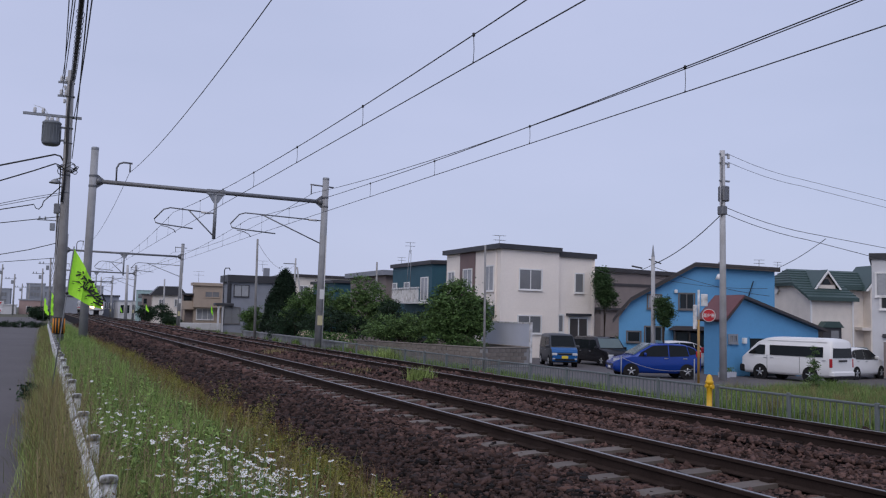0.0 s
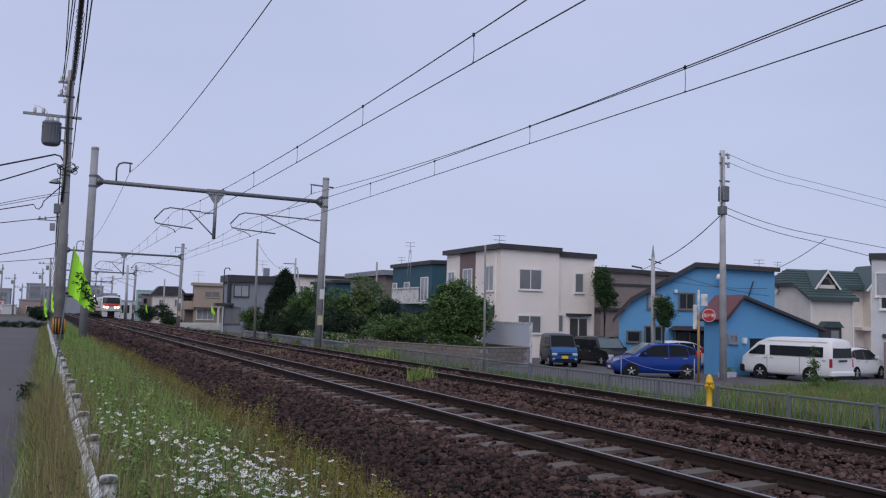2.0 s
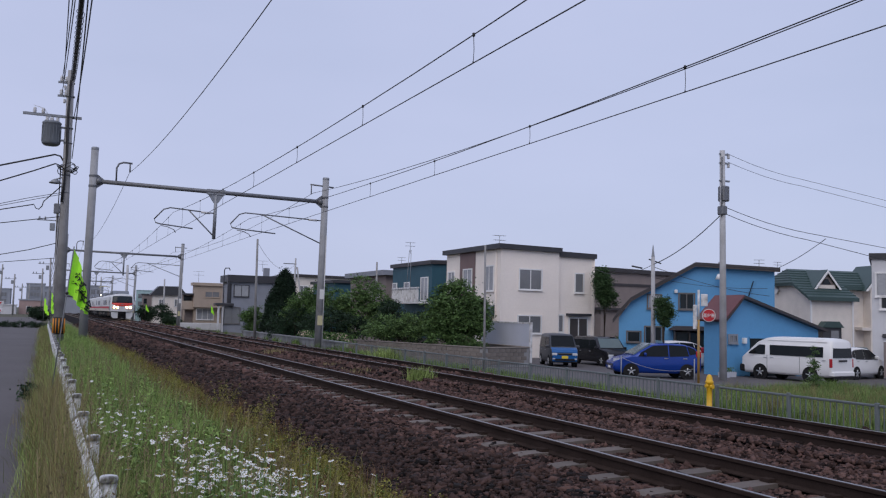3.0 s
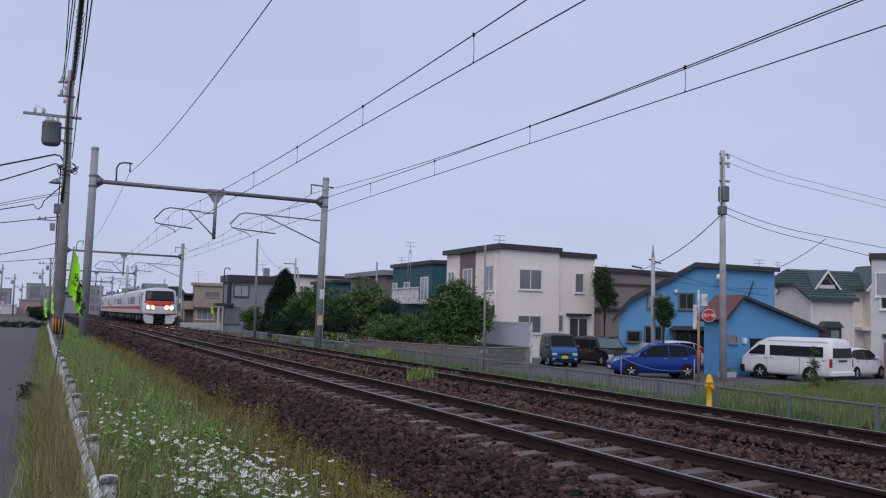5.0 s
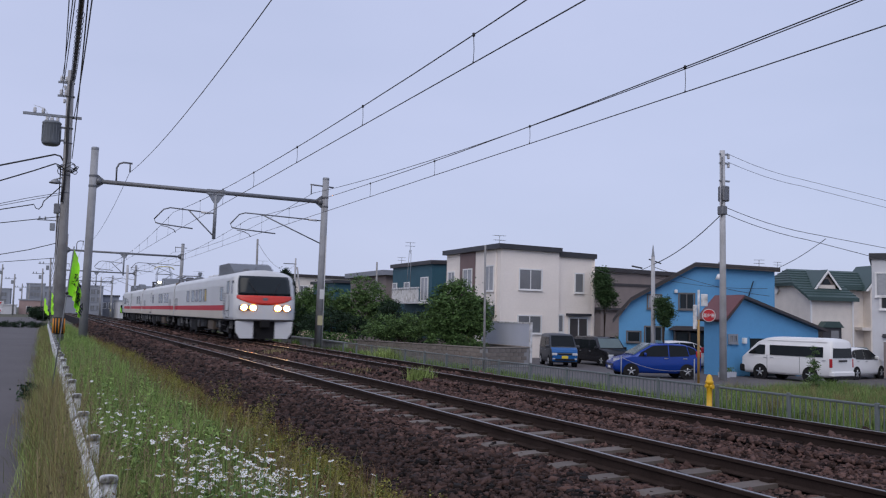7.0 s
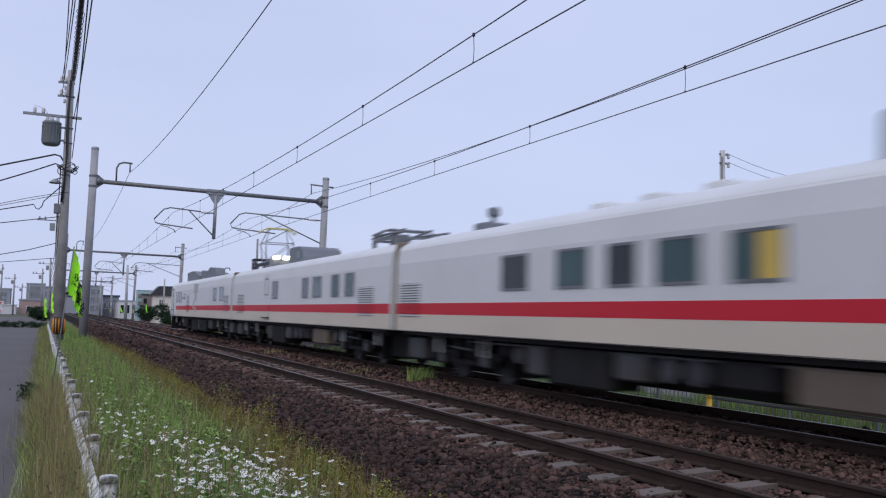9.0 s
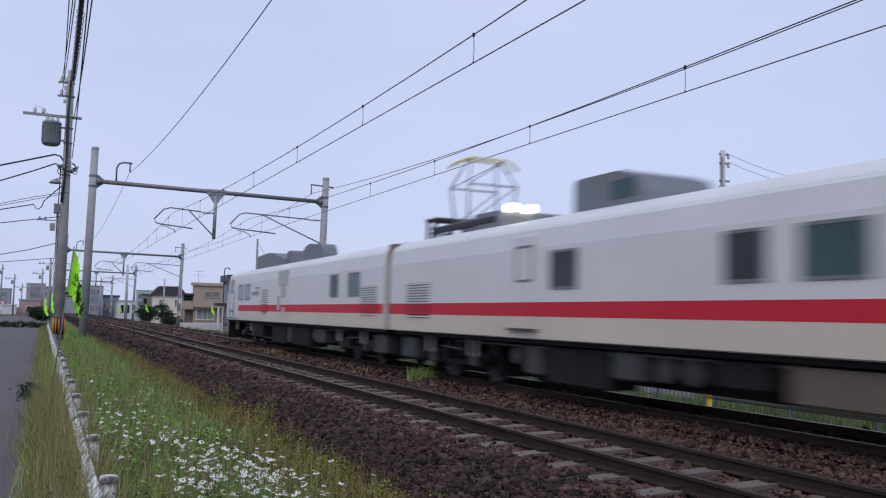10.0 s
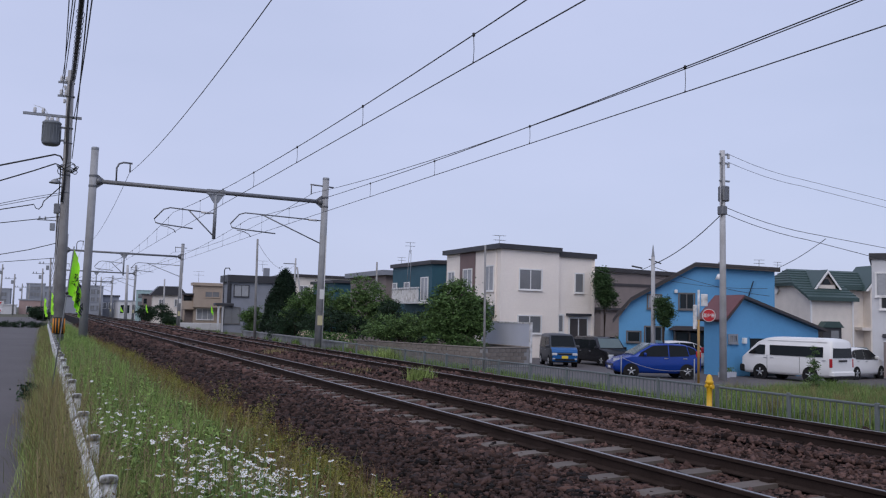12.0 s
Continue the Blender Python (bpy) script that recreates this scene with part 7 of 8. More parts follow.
def van(label, x, y, z, heading):
    c = thing("van", label, "van", x, y, z, heading, group="vehicles parked before the houses")
    w, ys, r = 1.70, (1.25, -1.32), 0.33
    shell("body", lambda bm: loft(bm, [(-2.35, 0.40, 1.1, 1.12, 0.93), (-2.33, 0.33, 1.15, 1.80, 0.97), (-2.22, 0.30, 1.15, 1.92, 0.985), (-1.9, 0.28, 1.15, 1.98, 1.0), (0.6, 0.28, 1.15, 1.98, 1.0), (1.05, 0.28, 1.15, 1.92, 1.0), (1.45, 0.28, 1.12, 1.76, 1.0),
                                       (2.02, 0.28, 1.10, 1.24, 0.98), (2.22, 0.30, 1.0, 1.04, 0.95), (2.32, 0.36, 0.8, 0.83, 0.90), (2.35, 0.42, 0.6, 0.62, 0.85)], w, 0.10), CARWHITE, "white painted body", parent=c)
    arches(c, w, ys, r)
    wheel_parts(c, w, ys, r)
    for s in (-1, 1):
        side_glass(c, w, [(1.0, 1.15), (1.03, 1.60), (1.34, 1.60), (1.86, 1.22), (1.88, 1.15)], s, tumble=0.10, zs=1.15)
        side_glass(c, w, [(-1.95, 1.15), (-1.92, 1.60), (0.78, 1.60), (0.72, 1.14)], s, tumble=0.10, zs=1.15)
        shell("tail_light", lambda bm, s=s: rbox(bm, min(s * 0.765, s * 0.853), max(s * 0.765, s * 0.853), -2.365, -2.24, 0.72, 1.10, 0.02, 1), REDLENS, "red tail light", parent=c)
        shell("headlight", lambda bm, s=s: rbox(bm, min(s * 0.5, s * 0.78), max(s * 0.5, s * 0.78), 2.12, 2.33, 0.80, 1.0, 0.04, 1), LENS, parent=c)
        shell("roof_gutter", lambda bm, s=s: box(bm, min(s * 0.735, s * 0.75), max(s * 0.735, s * 0.75), -2.1, 0.9, 1.80, 1.83), CARWHITE, parent=c)
        for yy in (0.88, -0.8):
            shell("door_seam", lambda bm, s=s, yy=yy: box(bm, min(s * 0.85, s * 0.854), max(s * 0.85, s * 0.854), yy - 0.008, yy + 0.008, 0.4, 1.12), UNDERGREY, parent=c)
    cross_glass(c, 1.46, 1.34, -2.348, 1.14, -2.292, 1.72, CARGLASS, "rear_window")
    cross_glass(c, 1.45, 1.30, 1.98, 1.26, 1.36, 1.78, CARGLASS, "windscreen")
    shell("bumper", lambda bm: (rbox(bm, -0.84, 0.84, -2.44, -2.2, 0.32, 0.55, 0.05, 1)), CARWHITE, parent=c)
    shell("front_bumper", lambda bm: rbox(bm, -0.84, 0.84, 2.1, 2.42, 0.30, 0.66, 0.08, 2), UNDER, "dark front bumper", parent=c)
    shell("step_trim", lambda bm: box(bm, -0.8, 0.8, -2.42, -2.34, 0.20, 0.34), UNDER, parent=c)
    mirrors(c, w, 1.6, 1.2, UNDER)
    handles(c, w, (0.98, 0.62, -2.0), 1.0)
    shell("rear_handle", lambda bm: rbox(bm, -0.3, 0.3, -2.40, -2.35, 0.98, 1.05, 0.01, 1), UNDER, parent=c)


def boxy(label, x, y, z, heading, paint, lower, l, w, h, hood, kind="car"):
    """A tall small van or people carrier with a short bonnet."""
    c = thing(kind, label, "car", x, y, z, heading, group="vehicles parked before the houses")
    f = l / 2
    ys, r = (f - 0.62, -f + 0.60), 0.29
    zs = h * 0.56
    shell("body", lambda bm: loft(bm, [(-f, 0.38, zs - 0.05, zs, 0.94), (-f + 0.05, 0.26, zs, h - 0.12, 0.98), (-f + 0.3, 0.22, zs, h, 1.0), (f - hood - 0.75, 0.22, zs, h, 1.0), (f - hood - 0.45, 0.22, zs, h - 0.06, 1.0), (f - hood + 0.05, 0.22, zs, zs + 0.06, 1.0),
                                       (f - 0.12, 0.24, zs - 0.10, zs - 0.06, 0.96), (f - 0.02, 0.30, zs - 0.22, zs - 0.20, 0.92), (f, 0.36, zs - 0.35, zs - 0.33, 0.88)], w, 0.09), paint, "painted body", parent=c)
    if lower is not paint:
        shell("front_panel", lambda bm: (rbox(bm, -w / 2 * 0.9, w / 2 * 0.9, f - 0.10, f + 0.025, 0.30, zs - 0.26, 0.03, 1), prism(bm, [(f - hood + 0.1, zs + 0.06), (f - 0.12, zs - 0.04), (f - 0.01, zs - 0.18), (f - 0.03, zs - 0.30), (f - 0.3, zs - 0.2)], -w / 2 * 0.92, w / 2 * 0.92, "x")), lower, "bright blue front panel", parent=c)
    arches(c, w, ys, r)
    wheel_parts(c, w, ys, r)
    for s in (-1, 1):
        side_glass(c, w, [(0.05, zs + 0.03), (0.05, h - 0.17), (f - hood - 0.5, h - 0.17), (f - hood - 0.1, zs + 0.03)], s, tumble=0.09, zs=zs)
        side_glass(c, w, [(-f + 0.55, zs + 0.03), (-f + 0.55, h - 0.17), (-0.05, h - 0.17), (-0.05, zs + 0.03)], s, tumble=0.09, zs=zs)
        side_glass(c, w, [(-f + 0.18, zs + 0.03), (-f + 0.2, h - 0.19), (-f + 0.48, h - 0.17), (-f + 0.48, zs + 0.03)], s, tumble=0.09, zs=zs)
        shell("headlight", lambda bm, s=s: rbox(bm, min(s * w * 0.27, s * w * 0.46), max(s * w * 0.27, s * w * 0.46), f - 0.16, f + 0.035, zs - 0.36, zs - 0.22, 0.03, 1), LENS, "clear headlight", parent=c)
        shell("fog_light", lambda bm, s=s: rbox(bm, min(s * w * 0.34, s * w * 0.44), max(s * w * 0.34, s * w * 0.44), f - 0.02, f + 0.035, 0.40, 0.48, 0.02, 1), LENS, parent=c)
    cross_glass(c, w * 0.86, w * 0.78, f - hood - 0.0, zs + 0.10, f - hood - 0.42, h - 0.10, (CARGLASS if l < 3.6 else WINDSCREEN), "windscreen")
    cross_glass(c, w * 0.8, w * 0.74, -f + 0.03, zs + 0.04, -f + 0.05, h - 0.18, CARGLASS, "rear_window")
    shell("grille", lambda bm: (rbox(bm, -w * 0.25, w * 0.25, f - 0.02, f + 0.03, zs - 0.34, zs - 0.25, 0.015, 1), rbox(bm, -w * 0.38, w * 0.38, f - 0.02, f + 0.03, 0.32, 0.46, 0.02, 1)), UNDER, "dark grille", parent=c)
    shell("number_plate", lambda bm: rbox(bm, -0.17, 0.17, f + 0.03, f + 0.045, 0.46, 0.60, 0.005, 1), PLATE if lower is not paint else FRAME, parent=c)
    mirrors(c, w, f - hood - 0.12, zs + 0.04, paint)
    handles(c, w, (0.15, -0.95), zs - 0.12)
    return c


PARKED = "vehicles parked before the houses"
hatchback("glossy blue hatchback parked facing the railway", 25.1, 32.5, lot_z(25.1), 70, CARBLUE, PARKED)
van("white high-roof van parked beside the grass", 31.8, 30.7, lot_z(31.8), 10)
boxy("small boxy grey kei van with bright blue front", 25.6, 41.3, lot_z(25.6), 160, KEIGREY, KEIBLUE, 3.39, 1.475, 1.72, 0.45, "kei_van")
boxy("black people carrier parked beside the kei van", 29.1, 42.3, lot_z(29.1), 176, CARBLACK, CARBLACK, 4.1, 1.69, 1.60, 0.95)
hatchback("white car parked behind the van", 36.9, 31.9, lot_z(36.9), -75, CARWHITE, PARKED)
hatchback("white car mostly hidden behind the blue hatchback", 30.6, 38.6, lot_z(30.6), 80, CARWHITE, PARKED)


# ---- plants ----
def blades(name, rng, x, y, z, height, width, lean, material):
    m = len(x)
    a = rng.uniform(0, 2 * np.pi, m)
    d = np.stack([np.cos(a), np.sin(a), np.zeros(m)], 1)
    side = np.stack([-np.sin(a), np.cos(a), np.zeros(m)], 1)
    h = height * rng.uniform(0.55, 1.2, m)
    w = width * rng.uniform(0.6, 1.3, m)
    ln = lean * rng.uniform(0.1, 1.0, m) * h
    base = np.stack([x, y, z], 1)
    mid = base + np.stack([np.zeros(m), np.zeros(m), h * 0.6], 1) + d * (ln * 0.3)[:, None]
    tip = base + np.stack([np.zeros(m), np.zeros(m), h], 1) + d * ln[:, None]
    s = side * (w / 2)[:, None]
    v = np.stack([base - s, base + s, mid - s * 0.8, mid + s * 0.8, tip], 1).reshape(-1, 3)
    f = (np.arange(m)[:, None, None] * 5 + np.array([(0, 1, 3), (0, 3, 2), (2, 3, 4)])[None]).reshape(-1, 3)
    return soup(name, v, f, material)


def flecks(centres, rng, size, flat=0.0):
    """Small pointed leaves, four corners each, at the given places."""
    m = len(centres)
    u = rng.normal(size=(m, 3))
    u[:, 2] *= 1 - flat
    u /= np.linalg.norm(u, axis=1, keepdims=True)
    t = rng.normal(size=(m, 3))
    t -= (t * u).sum(1, keepdims=True) * u
    t /= np.linalg.norm(t, axis=1, keepdims=True)
    s = (size * rng.uniform(0.6, 1.35, m))[:, None]
    c = np.asarray(centres)
    v = np.stack([c - u * s, c + t * s * 0.45 + u * s * 0.1, c + u * s, c - t * s * 0.45 + u * s * 0.1], 1)
    return v.reshape(-1, 3), (np.arange(m)[:, None] * 4 + np.arange(4)[None])


def ground_at(x, y):
    base = np.interp(x, [p[0] for p in PROFILE], [p[1] for p in PROFILE])
    bed = np.interp(x, [3.1, 4.45, 4.75, 10.45, 11.0, 12.5], [-0.66, -0.25, -0.20, -0.20, -0.25, -0.68])
    return np.where((x > 3.1) & (x < 12.5), bed, base)


def patch(rng, n, x0, x1, y0, y1, clump=0.0, power=1.0):
    y = y0 + (y1 - y0) * rng.random(n) ** power
    x = rng.uniform(x0, x1, n)
    if clump:
        k = max(6, n // 60)
        cx, cy = rng.uniform(x0, x1, k), y0 + (y1 - y0) * rng.random(k) ** power
        i = rng.integers(0, k, n)
        take = rng.random(n) < clump
        x = np.where(take, cx[i] + rng.normal(0, 0.10, n), x)
        y = np.where(take, cy[i] + rng.normal(0, 0.10, n), y)
    return x, y, ground_at(x, y) - 0.02


def bushes(rng, spots, leaf, blade):
    """Ragged weed clumps: leaves on leaning stems, from (x, y, height, spread, leaves)."""
    cs = []
    for px, py, h, w, k in spots:
        pz = float(ground_at(np.array([px]), np.array([py]))[0]) - 0.02
        stems = max(4, k // 22)
        a, lean = rng.uniform(0, 2 * np.pi, stems), rng.uniform(0.1, 1.0, stems) * w
        tall = h * rng.uniform(0.55, 1.05, stems)
        i, u = rng.integers(0, stems, k), rng.random(k) ** 0.75
        cs.append(np.stack([px + np.cos(a[i]) * lean[i] * (0.35 + 0.65 * u) + rng.normal(0, leaf * 0.9, k), py + np.sin(a[i]) * lean[i] * (0.35 + 0.65 * u) + rng.normal(0, leaf * 0.9, k), pz + tall[i] * u], 1))
    v, f = flecks(np.concatenate(cs), rng, leaf, blade)
    return v, f


def scatter(rng, n, x0, x1, y0, y1, h, w, k, power=1.5):
    return [(rng.uniform(x0, x1), y0 + (y1 - y0) * rng.random() ** power, rng.uniform(*h), rng.uniform(*w), k) for _ in range(n)]


def build_grass():
    rng = np.random.default_rng(11)
    x, y, z = patch(rng, 19000, -0.06, 0.33, 2.5, 70, 0.55, 2.0)
    tagged(blades("verge_grass", rng, x, y, z, 0.40, 0.005, 0.8, DRYGRASS), "dry brownish grass on the lane verge", "grass", kind="stuff")
    x, y, z = patch(rng, 24000, -0.04, 0.38, 2.5, 70, 0.5, 2.0)
    tagged(blades("verge_green_grass", rng, x, y, z, 0.36, 0.006, 0.9, GRASS), "green grass on the lane verge", "grass", kind="stuff")
    x, y, z = patch(rng, 52000, 0.42, 1.75, 3.0, 75, 0.6, 1.9)
    tagged(blades("meadow_grass", rng, x, y, z, 0.42, 0.007, 0.9, GRASS), "tall green grass between guard rail and ballast", "grass", kind="stuff")
    x, y, z = patch(rng, 12000, 0.45, 2.3, 3.0, 75, 0.5, 1.9)
    tagged(blades("meadow_straw", rng, x, y, z, 0.54, 0.004, 0.6, DRYGRASS), "pale straw stalks among the grass", "grass", kind="stuff")
    x, y, z = patch(rng, 38000, 0.45, 1.9, 9.0, 75, 0.5, 1.5)
    tagged(blades("bright_grass", rng, x, y, z, 0.52, 0.009, 0.6, LUSH), "fresh bright green grass beside the guard rail", "grass", kind="stuff")
    x, y, z = patch(rng, 24000, 1.5, 3.4, 4.0, 60, 0.92, 1.6)
    tagged(blades("russet_grass", rng, x, y, z, 0.22, 0.006, 0.9, RUSSET), "reddish brown weeds at the foot of the ballast", "weeds", kind="stuff")
    x, y, z = patch(rng, 16000, 1.5, 3.2, 4.0, 45, 0.95, 1.7)
    tagged(blades("yellow_weeds", rng, x, y, z, 0.34, 0.006, 0.7, YELLOWWEED), "yellow-green weeds at the foot of the ballast", "weeds", kind="stuff")
    x, y, z = patch(rng, 9000, 0.16, 0.42, 2.6, 16, 0.6, 1.3)
    tagged(blades("tall_dry_grass", rng, x, y, z, 0.66, 0.0045, 0.5, DRYGRASS), "tall dry stalks leaning on the guard rail", "grass", kind="stuff")
    x, y, z = patch(rng, 6000, 0.20, 0.46, 2.6, 24, 0.6, 1.3)
    tagged(blades("rail_grass", rng, x, y, z, 0.60, 0.005, 0.5, GRASS), "green grass grown through the guard rail", "grass", kind="stuff")
    # leafy weeds in the meadow, broad clumps at the foot of the ballast
    v, f = bushes(rng, scatter(rng, 260, 0.6, 1.9, 4.5, 30, (0.30, 0.62), (0.05, 0.16), 110), 0.021, 0.5)
    tagged(soup("leafy_weeds", v, f, WEED), "upright leafy green weeds", "weeds", kind="stuff")
    v, f = bushes(rng, scatter(rng, 80, 0.5, 1.6, 8, 45, (0.5, 0.85), (0.08, 0.2), 150), 0.024, 0.5)
    tagged(soup("tall_weeds", v, f, LUSH), "tall bright green leafy weeds", "weeds", kind="stuff")
    clumps = [(3.35, 14.5, 0.62, 0.30, 900), (3.0, 13.3, 0.55, 0.30, 800), (3.15, 11.1, 0.50, 0.26, 700), (3.4, 17.8, 0.6, 0.35, 800), (2.8, 22.5, 0.6, 0.4, 800), (3.25, 10.2, 0.42, 0.2, 200), (3.5, 12.9, 0.36, 0.25, 200)]
    v, f = bushes(rng, clumps + scatter(rng, 120, 1.75, 3.2, 6.5, 42, (0.22, 0.48), (0.10, 0.30), 560), 0.014, 0.6)
    tagged(soup("yellow_bushes", v, f, YELLOWWEED), "yellow-green weed bushes at the ballast edge", "weeds", kind="stuff")
    v, f = bushes(rng, scatter(rng, 170, 1.7, 3.4, 6, 46, (0.16, 0.38), (0.12, 0.36), 280), 0.018, 0.3)
    tagged(soup("russet_bushes", v, f, RUSSET), "reddish brown dry weed bushes at the ballast edge", "weeds", kind="stuff")
    v, f = bushes(rng, scatter(rng, 70, 1.9, 3.2, 5.5, 24, (0.15, 0.36), (0.06, 0.2), 120), 0.020, 0.4)
    tagged(soup("green_bushes", v, f, BANK), "low green weeds among the stones", "weeds", kind="stuff")
    # right bank behind the fence
    x, y, z = patch(rng, 80000, 14.0, 31.0, 10, 28.0, 0.4, 1.0)
    keep = (y < np.interp(x, [20, 24, 27, 31], [24.4, 24.8, 26.6, 27.6])) & (x < 30.6)
    keep &= x > 0.88 * y + rng.normal(0, 0.6, len(x))
    tagged(blades("bank_grass", rng, x[keep], y[keep], z[keep], 0.40, 0.010, 0.8, BANK), "lush green grass bank behind the fence", "grass", kind="stuff")
    x, y, z = patch(rng, 12000, 14.0, 29.0, 10, 26.0, 0.7, 1.0)
    keep = (y < 24.4) & (x < 28.6) & (x > 0.9 * y)
    tagged(blades("bank_straw", rng, x[keep], y[keep], z[keep], 0.52, 0.008, 0.6, DRYGRASS), "pale seeding stalks in the grass bank", "grass", kind="stuff")
    x, y, z = patch(rng, 14000, 12.6, 15.2, 5, 45, 0.5, 1.1)
    tagged(blades("fence_weeds", rng, x, y, z, 0.30, 0.014, 0.5, BANK), "thin weeds along the lineside fence", "weeds", kind="stuff")
    x, y, z = patch(rng, 1600, 12.3, 13.6, 40, 110, 0.95, 1.2)
    tagged(blades("far_track_weeds", rng, x, y, z, 0.50, 0.025, 0.6, BANK), "weed clumps along the far track edge", "weeds", kind="stuff")
    # tufts on the ballast between the tracks
    for tx, ty, r, n, h, m, label in ((8.25, 19.4, 0.24, 420, 0.42, GRASS, "green grass tuft growing in the ballast"), (8.2, 22.8, 0.6, 260, 0.22, DRYGRASS, "dry grass tuft in the ballast"),
                                      (8.1, 25.6, 0.4, 200, 0.20, DRYGRASS, "dry grass tuft in the ballast"), (8.1, 33.0, 0.5, 260, 0.30, DRYGRASS, "dry grass tuft in the ballast"),
                                      (8.45, 18.4, 0.3, 120, 0.18, DRYGRASS, "dry grass tuft in the ballast"), (13.0, 34.3, 0.6, 700, 0.62, GRASS, "green weed clump beside the far track")):
        x, y = tx + rng.normal(0, r * 0.6, n), ty + rng.normal(0, r * 0.6, n)
        tagged(blades("grass_tuft", rng, x, y, np.full(n, -0.30 if tx < 12 else -0.62), h, 0.016, 0.7, m), label, "grass", kind="stuff")
    v, f = flecks(np.stack([rng.normal(-0.12, 0.10, 500), rng.normal(17.6, 0.30, 500), -0.28 + 0.22 * rng.random(500)], 1), rng, 0.04)
    tagged(soup("roadside_weed", v, f, LEAFDARK), "low dark weed at the edge of the lane", "weeds", kind="stuff")


def build_daisies():
    rng = np.random.default_rng(5)
    spots = []
    for cx, cy, sx, sy, n in ((0.82, 13.4, 0.10, 0.6, 10), (1.06, 11.1, 0.16, 0.5, 16), (0.62, 9.7, 0.08, 0.5, 22), (0.80, 9.0, 0.12, 0.45, 26), (1.13, 8.5, 0.16, 0.4, 26), (1.0, 9.9, 0.3, 0.9, 22),
                              (1.21, 7.5, 0.10, 0.25, 36), (1.20, 6.7, 0.10, 0.25, 60), (1.55, 7.3, 0.12, 0.25, 34), (1.47, 6.4, 0.12, 0.20, 70), (0.95, 6.0, 0.12, 0.3, 30), (1.42, 5.9, 0.10, 0.15, 50), (1.62, 6.1, 0.12, 0.15, 22), (1.68, 5.65, 0.10, 0.15, 14), (1.9, 6.6, 0.3, 0.5, 8), (1.1, 7.6, 0.35, 1.0, 30)):
        for _ in range(n):
            spots.append((cx + rng.normal(0, sx), cy + rng.normal(0, sy), rng.uniform(0.40, 0.62)))
    pv, pf, dv, sv, sf = [], [], [], [], []
    k = 10
    for i, (x, y, h) in enumerate(s for s in spots if s[0] > 0.52):
        z = -0.34 + h
        r = rng.uniform(0.017, 0.027)
        n = np.array([rng.normal(0, 0.30), rng.normal(-0.05, 0.30), 1.0])
        n /= np.linalg.norm(n)
        a = np.cross(n, (1, 0, 0))
        a /= np.linalg.norm(a)
        b = np.cross(n, a)
        c = np.array((x, y, z))
        for j in range(k):
            t = 2 * np.pi * j / k
            e, w = a * np.cos(t) + b * np.sin(t), -a * np.sin(t) + b * np.cos(t)
            o = len(pv)
            pv += [c + e * r * 0.25, c + e * r * 0.7 + w * r * 0.24 - n * r * 0.05, c + e * r - n * r * 0.30, c + e * r * 0.7 - w * r * 0.24 - n * r * 0.05]
            pf.append((o, o + 1, o + 2, o + 3))
        o = len(dv)
        dv.append(c + n * 0.004)
        sv.append((x, y, -0.34, x + rng.normal(0, 0.02), y + rng.normal(0, 0.02), z))
    tagged(soup("daisy_petals", pv, pf, PETAL), "white oxeye daisy flowers above the grass", "flowers", kind="stuff")
    hv, hf = [], []
    for c in dv:
        o = len(hv)
        hv += [c + np.array(d) * 0.0045 for d in ((1, 0, 0), (0, 1, 0), (-1, 0, 0), (0, -1, 0), (0, 0, 0.8))]
        hf += [(o, o + 1, o + 4), (o + 1, o + 2, o + 4), (o + 2, o + 3, o + 4), (o + 3, o, o + 4)]
    tagged(soup("daisy_hearts", hv, hf, YELLOWPAINT), "yellow hearts of the daisies", "flowers", kind="stuff")
    tv, tf = [], []
    for x0, y0, z0, x1, y1, z1 in sv:
        o = len(tv)
        tv += [(x0 - 0.003, y0, z0), (x0 + 0.003, y0, z0), (x1 + 0.002, y1, z1), (x1 - 0.002, y1, z1)]
        tf.append((o, o + 1, o + 2, o + 3))
    tagged(soup("daisy_stems", tv, tf, WEED), "thin green daisy stems", "flowers", kind="stuff")


